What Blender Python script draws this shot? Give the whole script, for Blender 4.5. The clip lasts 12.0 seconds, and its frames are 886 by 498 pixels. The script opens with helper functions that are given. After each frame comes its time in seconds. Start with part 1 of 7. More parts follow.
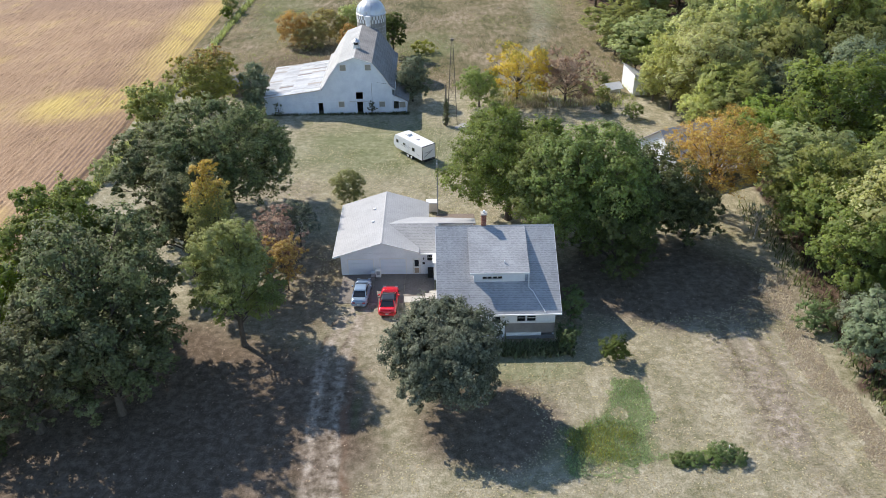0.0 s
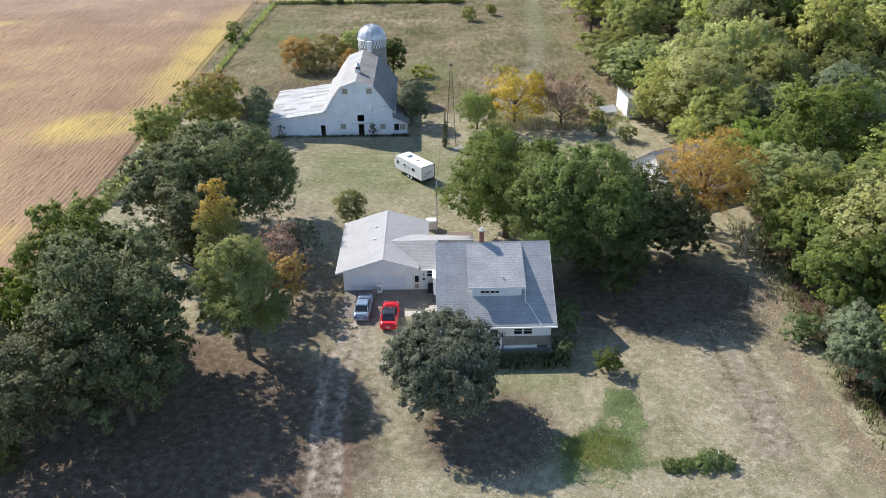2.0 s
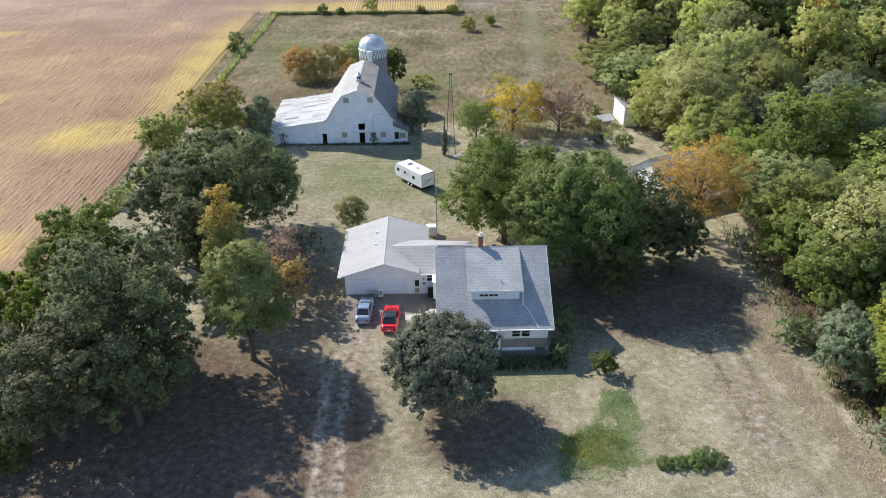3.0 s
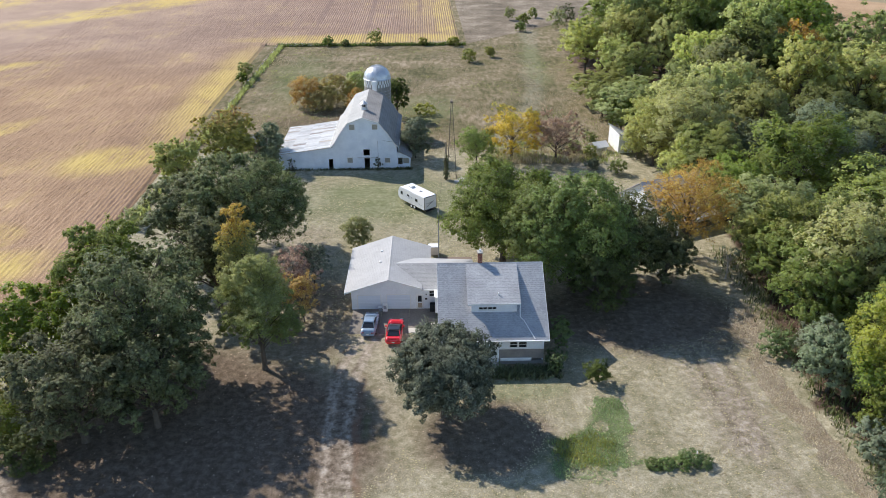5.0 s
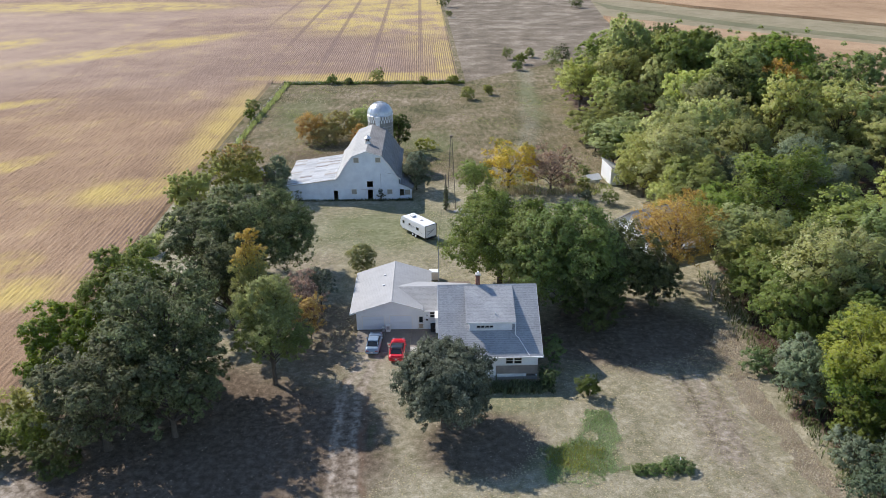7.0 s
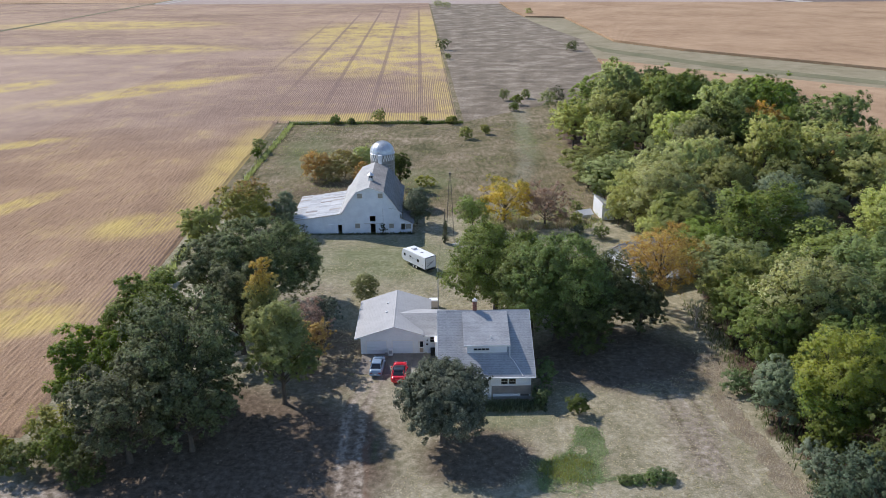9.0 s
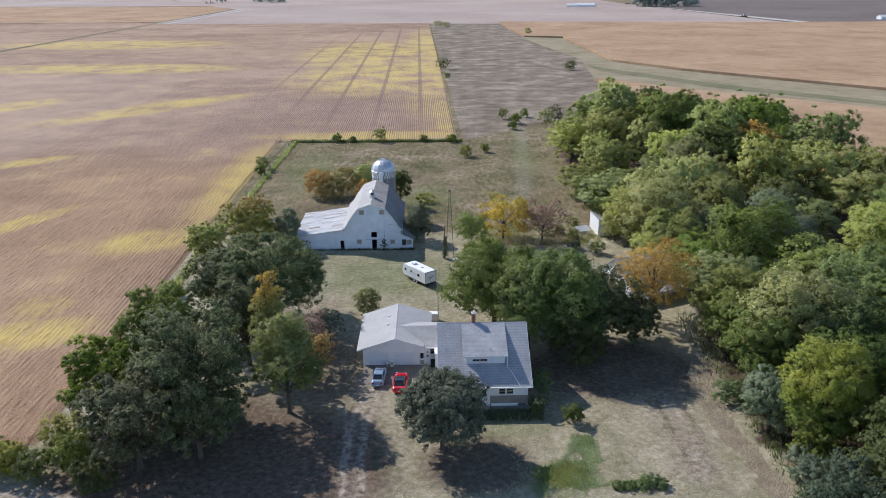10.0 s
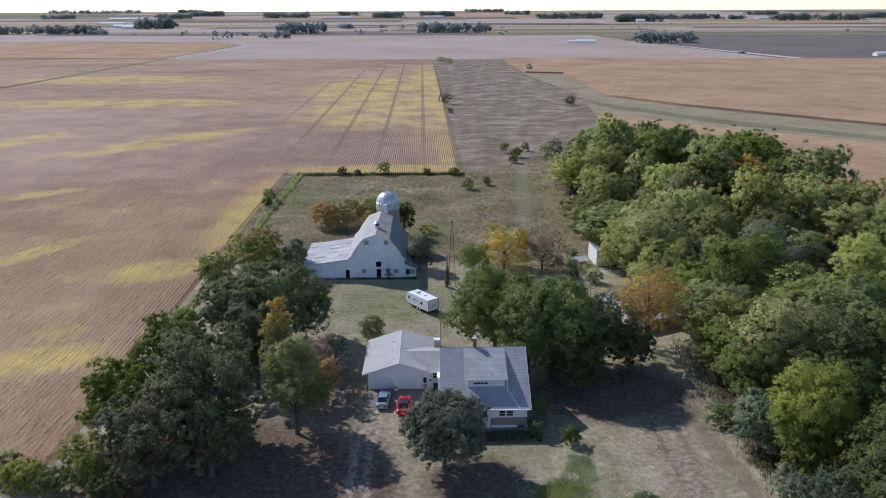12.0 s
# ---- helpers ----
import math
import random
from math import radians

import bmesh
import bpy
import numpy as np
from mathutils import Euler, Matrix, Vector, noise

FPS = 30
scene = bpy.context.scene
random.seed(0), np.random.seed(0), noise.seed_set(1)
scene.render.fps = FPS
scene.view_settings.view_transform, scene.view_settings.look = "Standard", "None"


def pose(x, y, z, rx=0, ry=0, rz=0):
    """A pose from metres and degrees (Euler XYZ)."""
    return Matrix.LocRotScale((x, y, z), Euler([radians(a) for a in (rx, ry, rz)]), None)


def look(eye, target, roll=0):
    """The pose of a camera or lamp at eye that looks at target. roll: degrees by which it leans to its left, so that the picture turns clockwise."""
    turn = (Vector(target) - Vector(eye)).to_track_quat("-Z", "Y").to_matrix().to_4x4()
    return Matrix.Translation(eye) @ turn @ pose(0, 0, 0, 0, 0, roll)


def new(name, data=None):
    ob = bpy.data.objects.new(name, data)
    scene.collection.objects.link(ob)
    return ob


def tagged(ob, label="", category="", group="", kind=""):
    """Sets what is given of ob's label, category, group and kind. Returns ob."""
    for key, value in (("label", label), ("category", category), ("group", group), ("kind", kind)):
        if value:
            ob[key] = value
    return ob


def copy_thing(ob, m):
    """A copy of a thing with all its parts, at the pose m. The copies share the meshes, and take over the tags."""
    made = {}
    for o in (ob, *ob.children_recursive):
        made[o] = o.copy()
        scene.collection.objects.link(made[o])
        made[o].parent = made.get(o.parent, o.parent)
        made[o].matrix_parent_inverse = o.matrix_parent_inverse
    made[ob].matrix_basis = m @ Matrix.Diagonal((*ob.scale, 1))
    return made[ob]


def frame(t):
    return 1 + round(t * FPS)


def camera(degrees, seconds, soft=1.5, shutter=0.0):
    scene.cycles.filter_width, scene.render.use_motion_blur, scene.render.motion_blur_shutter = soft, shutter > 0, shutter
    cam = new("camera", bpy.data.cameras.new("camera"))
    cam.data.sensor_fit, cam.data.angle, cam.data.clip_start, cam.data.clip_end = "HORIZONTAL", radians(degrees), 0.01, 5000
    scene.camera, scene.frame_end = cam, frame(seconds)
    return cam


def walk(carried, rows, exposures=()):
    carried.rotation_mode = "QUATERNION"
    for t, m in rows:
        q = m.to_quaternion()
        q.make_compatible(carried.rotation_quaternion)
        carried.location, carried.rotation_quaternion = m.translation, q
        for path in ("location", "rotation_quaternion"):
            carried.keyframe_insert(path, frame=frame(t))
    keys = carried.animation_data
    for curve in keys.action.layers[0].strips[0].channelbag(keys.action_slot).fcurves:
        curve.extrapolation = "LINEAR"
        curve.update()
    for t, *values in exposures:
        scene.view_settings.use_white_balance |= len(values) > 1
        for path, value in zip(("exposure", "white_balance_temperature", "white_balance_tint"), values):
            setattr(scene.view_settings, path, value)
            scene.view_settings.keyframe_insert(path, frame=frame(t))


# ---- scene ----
cam = camera(60.2, 12.0, soft=0.42)
PATH = [
    (0, (0.780, -66.500, 46.953), (0.766, -46.267, 34.526), -0.59),
    (0.5, (0.755, -67.137, 47.111), (0.752, -46.828, 34.810), -0.57),
    (1, (0.730, -67.787, 47.313), (0.745, -47.381, 35.172), -0.56),
    (1.5, (0.706, -68.494, 47.540), (0.737, -47.985, 35.577), -0.54),
    (2, (0.683, -69.290, 47.776), (0.721, -48.693, 35.961), -0.53),
    (2.5, (0.660, -70.185, 48.014), (0.716, -49.524, 36.313), -0.51),
    (4.5, (0.575, -74.722, 48.925), (0.627, -53.657, 37.967), -0.45),
    (5, (0.554, -76.053, 49.159), (0.589, -54.875, 38.421), -0.43),
    (5.5, (0.535, -77.446, 49.403), (0.586, -56.149, 38.903), -0.42),
    (6, (0.516, -78.896, 49.667), (0.574, -57.484, 39.405), -0.40),
    (6.5, (0.498, -80.399, 49.958), (0.545, -58.860, 39.964), -0.39),
    (7, (0.481, -81.951, 50.276), (0.538, -60.286, 40.561), -0.37),
    (9, (0.414, -88.612, 51.838), (0.513, -66.488, 43.215), -0.31),
    (9.5, (0.400, -90.326, 52.265), (0.507, -68.110, 43.885), -0.29),
    (10, (0.386, -91.996, 52.678), (0.495, -69.683, 44.564), -0.28),
    (10.5, (0.372, -93.561, 53.047), (0.485, -71.152, 45.196), -0.26),
    (11, (0.358, -94.930, 53.341), (0.477, -72.427, 45.770), -0.25),
    (11.5, (0.346, -95.983, 53.517), (0.402, -73.397, 46.193), -0.23),
    (12, (0.333, -96.552, 53.527), (0.376, -73.911, 46.382), -0.22),
]
walk(cam, [(t, look(eye, target, roll)) for t, eye, target, roll in PATH], [(0, 0.94, 6600, 11), (2.5, 0.94, 6580, 11), (6.5, 0.76, 6450, 12), (9.5, 0.54, 6200, 14), (11, 0.42, 6100, 15), (12, 0.22, 6000, 16)])

# ---- light ----
SUN_AZ, SUN_EL = math.atan2(0.775, -0.915), radians(39.8)
world = bpy.data.worlds.new("sky")
scene.world = world
world.use_nodes = True
wn = world.node_tree.nodes
sky = wn.new("ShaderNodeTexSky")
sky.sky_type, sky.sun_disc = "NISHITA", False
sky.sun_elevation, sky.sun_rotation = SUN_EL, math.pi / 2 - SUN_AZ
sky.air_density, sky.dust_density, sky.ozone_density = 0.85, 0.0, 3.2
wn["Background"].inputs["Strength"].default_value = 0.13
tint = wn.new("ShaderNodeMix")
tint.data_type, tint.blend_type = "RGBA", "MULTIPLY"
tint.inputs[0].default_value = 1.0
tint.inputs[7].default_value = (1.05, 1.0, 0.94, 1)
world.node_tree.links.new(sky.outputs["Color"], tint.inputs[6])
world.node_tree.links.new(tint.outputs[2], wn["Background"].inputs["Color"])
sun = new("sun", bpy.data.lights.new("sun", "SUN"))
sun.data.energy, sun.data.angle, sun.data.color = 3.4, radians(0.6), (1.0, 0.945, 0.86)
sun.matrix_world = look((0, 0, 100), (91.5, -77.5, 0))


# ---- materials ----
class Nodes:
    """A material under construction."""

    def __init__(self, name, rough=0.8, metal=0.0, spec=0.3):
        self.m = bpy.data.materials.new(name)
        self.m.use_nodes = True
        self.t = self.m.node_tree
        self.b = self.t.nodes["Principled BSDF"]
        self.b.inputs["Roughness"].default_value = rough
        self.b.inputs["Metallic"].default_value = metal
        self.b.inputs["Specular IOR Level"].default_value = spec
        self.pos = self.add("ShaderNodeNewGeometry").outputs["Position"]

    def add(self, kind, **kw):
        n = self.t.nodes.new(kind)
        for k, v in kw.items():
            if k in n.inputs:
                self.put(n.inputs[k], v)
        return n

    def put(self, sock, v):
        if isinstance(v, bpy.types.NodeSocket):
            self.t.links.new(v, sock)
        else:
            sock.default_value = v

    def noise(self, scale, detail=4.0, rough=0.6, vec=None, dist=0.0):
        n = self.add("ShaderNodeTexNoise", Scale=scale, Detail=detail, Roughness=rough, Distortion=dist)
        self.put(n.inputs["Vector"], vec or self.pos)
        return n.outputs["Fac"]

    def ramp(self, fac, stops):
        n = self.add("ShaderNodeValToRGB")
        e = n.color_ramp.elements
        while len(e) < len(stops):
            e.new(0.5)
        for el, (p, c) in zip(e, stops):
            el.position, el.color = p, (c if len(c) == 4 else (*c, 1))
        self.put(n.inputs["Fac"], fac)
        return n.outputs["Color"]

    def math(self, op, a, b=0.0, c=None, clamp=False):
        n = self.add("ShaderNodeMath")
        n.operation, n.use_clamp = op, clamp
        self.put(n.inputs[0], a)
        self.put(n.inputs[1], b)
        if c is not None:
            self.put(n.inputs[2], c)
        return n.outputs[0]

    def step(self, v, lo, hi):
        n = self.add("ShaderNodeMapRange")
        n.interpolation_type = "SMOOTHSTEP"
        for i, x in enumerate((v, lo, hi, 0.0, 1.0)):
            self.put(n.inputs[i], x)
        return n.outputs[0]

    def mix(self, fac, a, b, mode="MIX"):
        n = self.add("ShaderNodeMix")
        n.data_type, n.blend_type = "RGBA", mode
        self.put(n.inputs[0], fac)
        self.put(n.inputs[6], a if not isinstance(a, tuple) else (*a, 1)[:4])
        self.put(n.inputs[7], b if not isinstance(b, tuple) else (*b, 1)[:4])
        return n.outputs[2]

    def scaled(self, sx, sy, sz, rz=0.0, vec=None):
        n = self.add("ShaderNodeMapping")
        n.inputs["Scale"].default_value = (sx, sy, sz)
        n.inputs["Rotation"].default_value = (0, 0, radians(rz))
        self.put(n.inputs["Vector"], vec or self.pos)
        return n.outputs[0]

    def vary(self, color, sock, hue=0.02, val=0.25, sat=0.15):
        """Shift a colour by a random number between 0 and 1."""
        h = self.add("ShaderNodeHueSaturation")
        self.put(h.inputs["Hue"], self.math("MULTIPLY_ADD", sock, 2 * hue, 0.5 - hue))
        self.put(h.inputs["Value"], self.math("MULTIPLY_ADD", sock, 2 * val, 1 - val))
        self.put(h.inputs["Saturation"], self.math("MULTIPLY_ADD", self.math("FRACT", self.math("MULTIPLY", sock, 7.31)), 2 * sat, 1 - sat))
        self.put(h.inputs["Color"], color)
        return h.outputs[0]

    def bump(self, h, dist=0.02, strength=0.6):
        n = self.add("ShaderNodeBump", Height=h, Distance=dist, Strength=strength)
        self.put(self.b.inputs["Normal"], n.outputs[0])

    def base(self, c):
        self.put(self.b.inputs["Base Color"], c if not isinstance(c, tuple) else (*c, 1)[:4])
        return self

    def rand(self):
        return self.add("ShaderNodeObjectInfo").outputs["Random"]

    def island(self):
        return self.t.nodes["Geometry"].outputs["Random Per Island"]


def worn(name, a, b, fine=8.0, coarse=0.5, rough=0.8, metal=0.0, spec=0.3, bump=0.01, dirt=None, rand=0.0, stretch=(1, 1, 1)):
    """Grain and larger stains between two colours."""
    n = Nodes(name, rough, metal, spec)
    v = n.scaled(*stretch)
    f = n.noise(fine, 5, 0.65, v)
    g = n.noise(coarse, 4, 0.6, v)
    k = n.math("ADD", n.math("MULTIPLY", f, 0.5), n.math("MULTIPLY", g, 0.5))
    col = n.ramp(k, [(0.33, a), (0.67, b)])
    if dirt:
        col = n.mix(n.math("MULTIPLY", n.step(n.noise(coarse * 2.3, 6, 0.7, v), 0.52, 0.75), 0.7), col, dirt)
    if rand:
        col = n.vary(col, n.rand(), 0.008, rand, 0.1)
    n.base(col)
    n.bump(f, bump)
    return n.m


def leaf_mat(name, a, b, val=0.3, hue=0.015, trans=0.36, glow=1.3):
    n = Nodes(name, 0.6, 0.0, 0.15)
    k = n.noise(0.35, 3)
    col = n.ramp(k, [(0.3, a), (0.7, b)])
    col = n.vary(col, n.island(), hue, val, 0.15)
    col = n.vary(col, n.rand(), 0.012, 0.16, 0.12)
    n.base(col)
    back = n.add("ShaderNodeHueSaturation", Color=col)
    back.inputs["Value"].default_value = glow
    tr = n.add("ShaderNodeBsdfTranslucent", Color=back.outputs[0])
    mx = n.add("ShaderNodeMixShader", Fac=trans)
    out = n.t.nodes["Material Output"]
    n.t.links.new(n.b.outputs[0], mx.inputs[1])
    n.t.links.new(tr.outputs[0], mx.inputs[2])
    n.t.links.new(mx.outputs[0], out.inputs["Surface"])
    return n.m


def lap_siding(name, col, dark, lap=0.11, axis="z", rough=0.55, seam=0.4):
    n = Nodes(name, rough)
    sep = n.add("ShaderNodeSeparateXYZ", Vector=n.pos)
    src = sep.outputs[{"x": 0, "y": 1, "z": 2}[axis]]
    saw = n.math("FRACT", n.math("DIVIDE", src, lap))
    line = n.step(saw, 0.0, 0.14)
    g = n.noise(0.7, 5)
    c = n.ramp(g, [(0.35, dark), (0.62, col)])
    c = n.mix(n.math("MULTIPLY", n.math("SUBTRACT", 1.0, line), seam), c, tuple(0.45 * v for v in dark))
    n.base(c)
    n.bump(n.math("ADD", saw, n.math("MULTIPLY", n.noise(30, 3), 0.1)), 0.015, 0.7)
    return n.m


def shingles(name, a, b, run="y", course=0.2, lines=0.7):
    """Asphalt shingles: shadowed courses across the slope, tabs of mixed tone."""
    n = Nodes(name, 0.9, 0, 0.2)
    sep = n.add("ShaderNodeSeparateXYZ", Vector=n.pos)
    across = sep.outputs[1 if run == "y" else 0]
    along = n.scaled(2.4, 3.2, 1.0) if run == "y" else n.scaled(3.2, 2.4, 1.0)
    wob = n.math("MULTIPLY", n.noise(1.6, 3), 0.06)
    saw = n.math("FRACT", n.math("DIVIDE", n.math("ADD", across, wob), course))
    line = n.step(n.math("ABSOLUTE", n.math("SUBTRACT", saw, 0.5)), 0.3, 0.44)
    dash = n.noise(2.2, 3, 0.6, along)
    stretch = (3.2, 5.0, 1.0) if run == "y" else (5.0, 3.2, 1.0)
    tabs = n.noise(1.2, 2, 0.6, n.scaled(*stretch))
    k = n.math("ADD", n.math("MULTIPLY", tabs, 0.3), n.math("ADD", n.math("MULTIPLY", n.noise(0.5, 4), 0.35), n.math("MULTIPLY", n.noise(18, 3), 0.35)))
    col = n.ramp(k, [(0.4, a), (0.62, b)])
    col = n.mix(n.math("MULTIPLY", line, n.math("MULTIPLY", n.step(dash, 0.34, 0.58), lines)), col, tuple(0.42 * v for v in a))
    n.base(col)
    n.bump(n.math("ADD", saw, n.math("MULTIPLY", n.noise(40, 2), 0.4)), 0.012, 0.6)
    return n.m


M = {}
M["siding"] = lap_siding("white_siding", (0.83, 0.85, 0.88), (0.75, 0.77, 0.8))
M["barn_wall"] = lap_siding("barn_boards", (0.82, 0.865, 0.91), (0.72, 0.765, 0.82), 0.2, "x", 0.7, 0.16)
M["trim"] = worn("white_trim", (0.72, 0.72, 0.71), (0.82, 0.82, 0.81), 12, 1.0, 0.5, bump=0.003)
M["roof"] = shingles("grey_shingles", (0.29, 0.294, 0.302), (0.46, 0.466, 0.476), "y", 0.2, 0.5)
M["garage_roof"] = shingles("pale_grey_shingles", (0.36, 0.36, 0.362), (0.47, 0.47, 0.47), "x", 0.22, 0.16)
M["conn_roof"] = shingles("breezeway_shingles", (0.3, 0.3, 0.3), (0.41, 0.41, 0.408), "y", 0.22, 0.6)
M["flat_roof"] = worn("pale_membrane", (0.34, 0.34, 0.35), (0.46, 0.46, 0.46), 6, 0.6, 0.8)
M["brick"] = worn("chimney_brick", (0.24, 0.09, 0.06), (0.36, 0.16, 0.11), 9, 1.2, 0.9, rand=0.25)
M["mortar"] = worn("mortar", (0.3, 0.27, 0.24), (0.4, 0.37, 0.33), 20, 2, 0.95)
M["glass"] = Nodes("window_glass", 0.05, 0, 0.6).base((0.02, 0.023, 0.027)).m
M["dark"] = worn("dark_void", (0.012, 0.011, 0.01), (0.03, 0.027, 0.024), 6, 1, 0.95)
M["skirt"] = lap_siding("taupe_skirting", (0.30, 0.27, 0.25), (0.22, 0.2, 0.19), 0.1, "z", 0.8)
M["garage_door"] = worn("garage_door_paint", (0.66, 0.71, 0.78), (0.74, 0.79, 0.86), 10, 0.8, 0.45, bump=0.002)
M["concrete"] = worn("driveway_concrete", (0.14, 0.122, 0.105), (0.27, 0.238, 0.205), 6, 0.55, 0.9, dirt=(0.085, 0.07, 0.058))
M["pale_concrete"] = worn("pale_concrete", (0.38, 0.36, 0.32), (0.52, 0.49, 0.44), 8, 0.8, 0.9, dirt=(0.2, 0.18, 0.15))
M["metal_white"] = worn("white_painted_tin", (0.60, 0.59, 0.57), (0.80, 0.79, 0.77), 5, 0.45, 0.5, 0.0, 0.4, dirt=(0.42, 0.33, 0.25), rand=0.16)
M["rust"] = worn("bare_rusty_tin", (0.40, 0.32, 0.26), (0.58, 0.53, 0.47), 5, 0.8, 0.7, rand=0.2)
# two tones for one roof: paler left slopes, darker right slopes
M["barn_roof_l"] = shingles("barn_roof_pale", (0.33, 0.325, 0.31), (0.52, 0.51, 0.49), "x", 0.3, 0.3)
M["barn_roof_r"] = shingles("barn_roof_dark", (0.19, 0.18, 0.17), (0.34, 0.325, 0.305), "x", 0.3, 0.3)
M["galv"] = worn("galvanised_steel", (0.50, 0.51, 0.52), (0.70, 0.71, 0.72), 6, 0.5, 0.42, 0.55, 0.5, dirt=(0.3, 0.25, 0.2))
M["stave"] = worn("silo_concrete_staves", (0.21, 0.195, 0.175), (0.38, 0.355, 0.32), 4, 0.5, 0.92, dirt=(0.13, 0.115, 0.1), stretch=(1, 1, 0.25))
M["stave_w"] = worn("white_stave", (0.66, 0.65, 0.62), (0.78, 0.77, 0.74), 6, 0.7, 0.8)
M["bark"] = worn("bark", (0.055, 0.045, 0.035), (0.14, 0.115, 0.09), 9, 1.1, 0.95, bump=0.04, stretch=(1, 1, 0.3))
M["bark_pale"] = worn("pale_dead_bark", (0.3, 0.27, 0.23), (0.46, 0.42, 0.37), 9, 1.1, 0.95, bump=0.02)
M["wood"] = worn("weathered_post", (0.12, 0.1, 0.08), (0.24, 0.2, 0.16), 10, 1, 0.95, stretch=(1, 1, 0.2))
M["rv"] = worn("caravan_white", (0.78, 0.78, 0.77), (0.84, 0.84, 0.83), 10, 0.6, 0.35, bump=0.002)
M["grey"] = worn("grey_plastic", (0.3, 0.3, 0.31), (0.42, 0.42, 0.43), 10, 1, 0.5)
M["black"] = worn("black_rubber", (0.018, 0.018, 0.018), (0.035, 0.034, 0.033), 10, 1, 0.8)
M["chrome"] = Nodes("chrome", 0.18, 1.0).base((0.7, 0.7, 0.7)).m


def paint(name, col):
    n = Nodes(name, 0.3, 0.0, 0.5)
    n.b.inputs["Coat Weight"].default_value = 0.8
    n.b.inputs["Coat Roughness"].default_value = 0.06
    n.base(n.mix(n.math("MULTIPLY", n.noise(2.0, 4), 0.3), col, tuple(0.75 * c for c in col)))
    return n.m


M["car_red"] = paint("red_car_paint", (0.66, 0.01, 0.022))
M["car_blue"] = paint("silver_blue_car_paint", (0.22, 0.3, 0.4))
M["car_black"] = paint("black_vinyl_roof", (0.02, 0.02, 0.021))
M["lamp_red"] = Nodes("tail_lamp", 0.2, 0, 0.5).base((0.3, 0.01, 0.01)).m
M["plate"] = Nodes("pale_plate", 0.5).base((0.7, 0.7, 0.68)).m

M["leaf_oak"] = leaf_mat("oak_leaves", (0.098, 0.116, 0.048), (0.205, 0.22, 0.105), 0.5)
M["leaf_maple"] = leaf_mat("maple_leaves", (0.095, 0.11, 0.07), (0.19, 0.205, 0.14), 0.5)
M["leaf_green"] = leaf_mat("green_leaves", (0.118, 0.16, 0.034), (0.228, 0.275, 0.07), 0.34, 0.014, 0.46, 1.4)
M["leaf_wood"] = leaf_mat("woodland_leaves", (0.235, 0.262, 0.085), (0.39, 0.41, 0.16), 0.25, 0.01, 0.5, 1.4)
M["leaf_lime"] = leaf_mat("yellowing_green_leaves", (0.23, 0.245, 0.06), (0.37, 0.36, 0.11), 0.22, 0.012, 0.45, 1.3)
M["leaf_grey"] = leaf_mat("grey_green_leaves", (0.16, 0.195, 0.115), (0.275, 0.31, 0.2), 0.22, 0.01, 0.45)
M["leaf_yellow"] = leaf_mat("yellow_leaves", (0.53, 0.4, 0.08), (0.7, 0.56, 0.16), 0.3, 0.02, 0.48)
M["leaf_orange"] = leaf_mat("orange_leaves", (0.34, 0.2, 0.075), (0.49, 0.335, 0.13), 0.35, 0.025, 0.42)
M["leaf_brown"] = leaf_mat("brown_leaves", (0.34, 0.235, 0.165), (0.5, 0.36, 0.25), 0.4)
M["leaf_rusty"] = leaf_mat("rusting_olive_leaves", (0.2, 0.19, 0.07), (0.36, 0.27, 0.12), 0.35, 0.03)
M["leaf_spruce"] = leaf_mat("evergreen_sprays", (0.075, 0.105, 0.065), (0.14, 0.175, 0.11), 0.4)
M["leaf_rank"] = leaf_mat("rank_weed_leaves", (0.2, 0.27, 0.11), (0.36, 0.42, 0.21), 0.3)
M["leaf_weed"] = leaf_mat("weed_leaves", (0.11, 0.16, 0.05), (0.2, 0.25, 0.095), 0.3)
M["leaf_mid"] = leaf_mat("mid_green_leaves", (0.15, 0.19, 0.052), (0.27, 0.31, 0.095), 0.28, 0.012, 0.48, 1.4)
M["leaf_straw"] = leaf_mat("straw_blades", (0.3, 0.255, 0.16), (0.5, 0.43, 0.3), 0.3)
M["leaf_pale"] = leaf_mat("pale_straw_blades", (0.5, 0.4, 0.27), (0.7, 0.6, 0.43), 0.3)
M["leaf_dry"] = leaf_mat("dry_grass_blades", (0.36, 0.295, 0.2), (0.56, 0.48, 0.34), 0.3)
M["leaf_deep"] = leaf_mat("deep_green_leaves", (0.085, 0.115, 0.032), (0.165, 0.2, 0.062), 0.3, 0.014, 0.42, 1.3)
M["leaf_sun"] = leaf_mat("sunny_green_leaves", (0.32, 0.345, 0.11), (0.51, 0.515, 0.21), 0.25, 0.012, 0.5, 1.45)
# distance haze is mixed into this leaf colour, pale and greyish
M["leaf_far_haze"] = leaf_mat("hazed_distant_leaves", (0.22, 0.26, 0.25), (0.33, 0.37, 0.35), 0.2, 0.015, 0.55)


# ---- building blocks ----
def part(name, bm, material, parent=None, label="", smooth=False):
    me = bpy.data.meshes.new(name)
    bmesh.ops.recalc_face_normals(bm, faces=bm.faces)
    bm.to_mesh(me)
    bm.free()
    me.materials.append(material)
    if smooth:
        me.polygons.foreach_set("use_smooth", [True] * len(me.polygons))
    ob = new(name, me)
    ob.parent = parent
    if label:
        tagged(ob, label)
    return ob


def thing(name, m, label, category, group="", kind=""):
    ob = new(name)
    ob.empty_display_size = 0.3
    ob.matrix_basis = m
    return tagged(ob, label, category, group, kind)


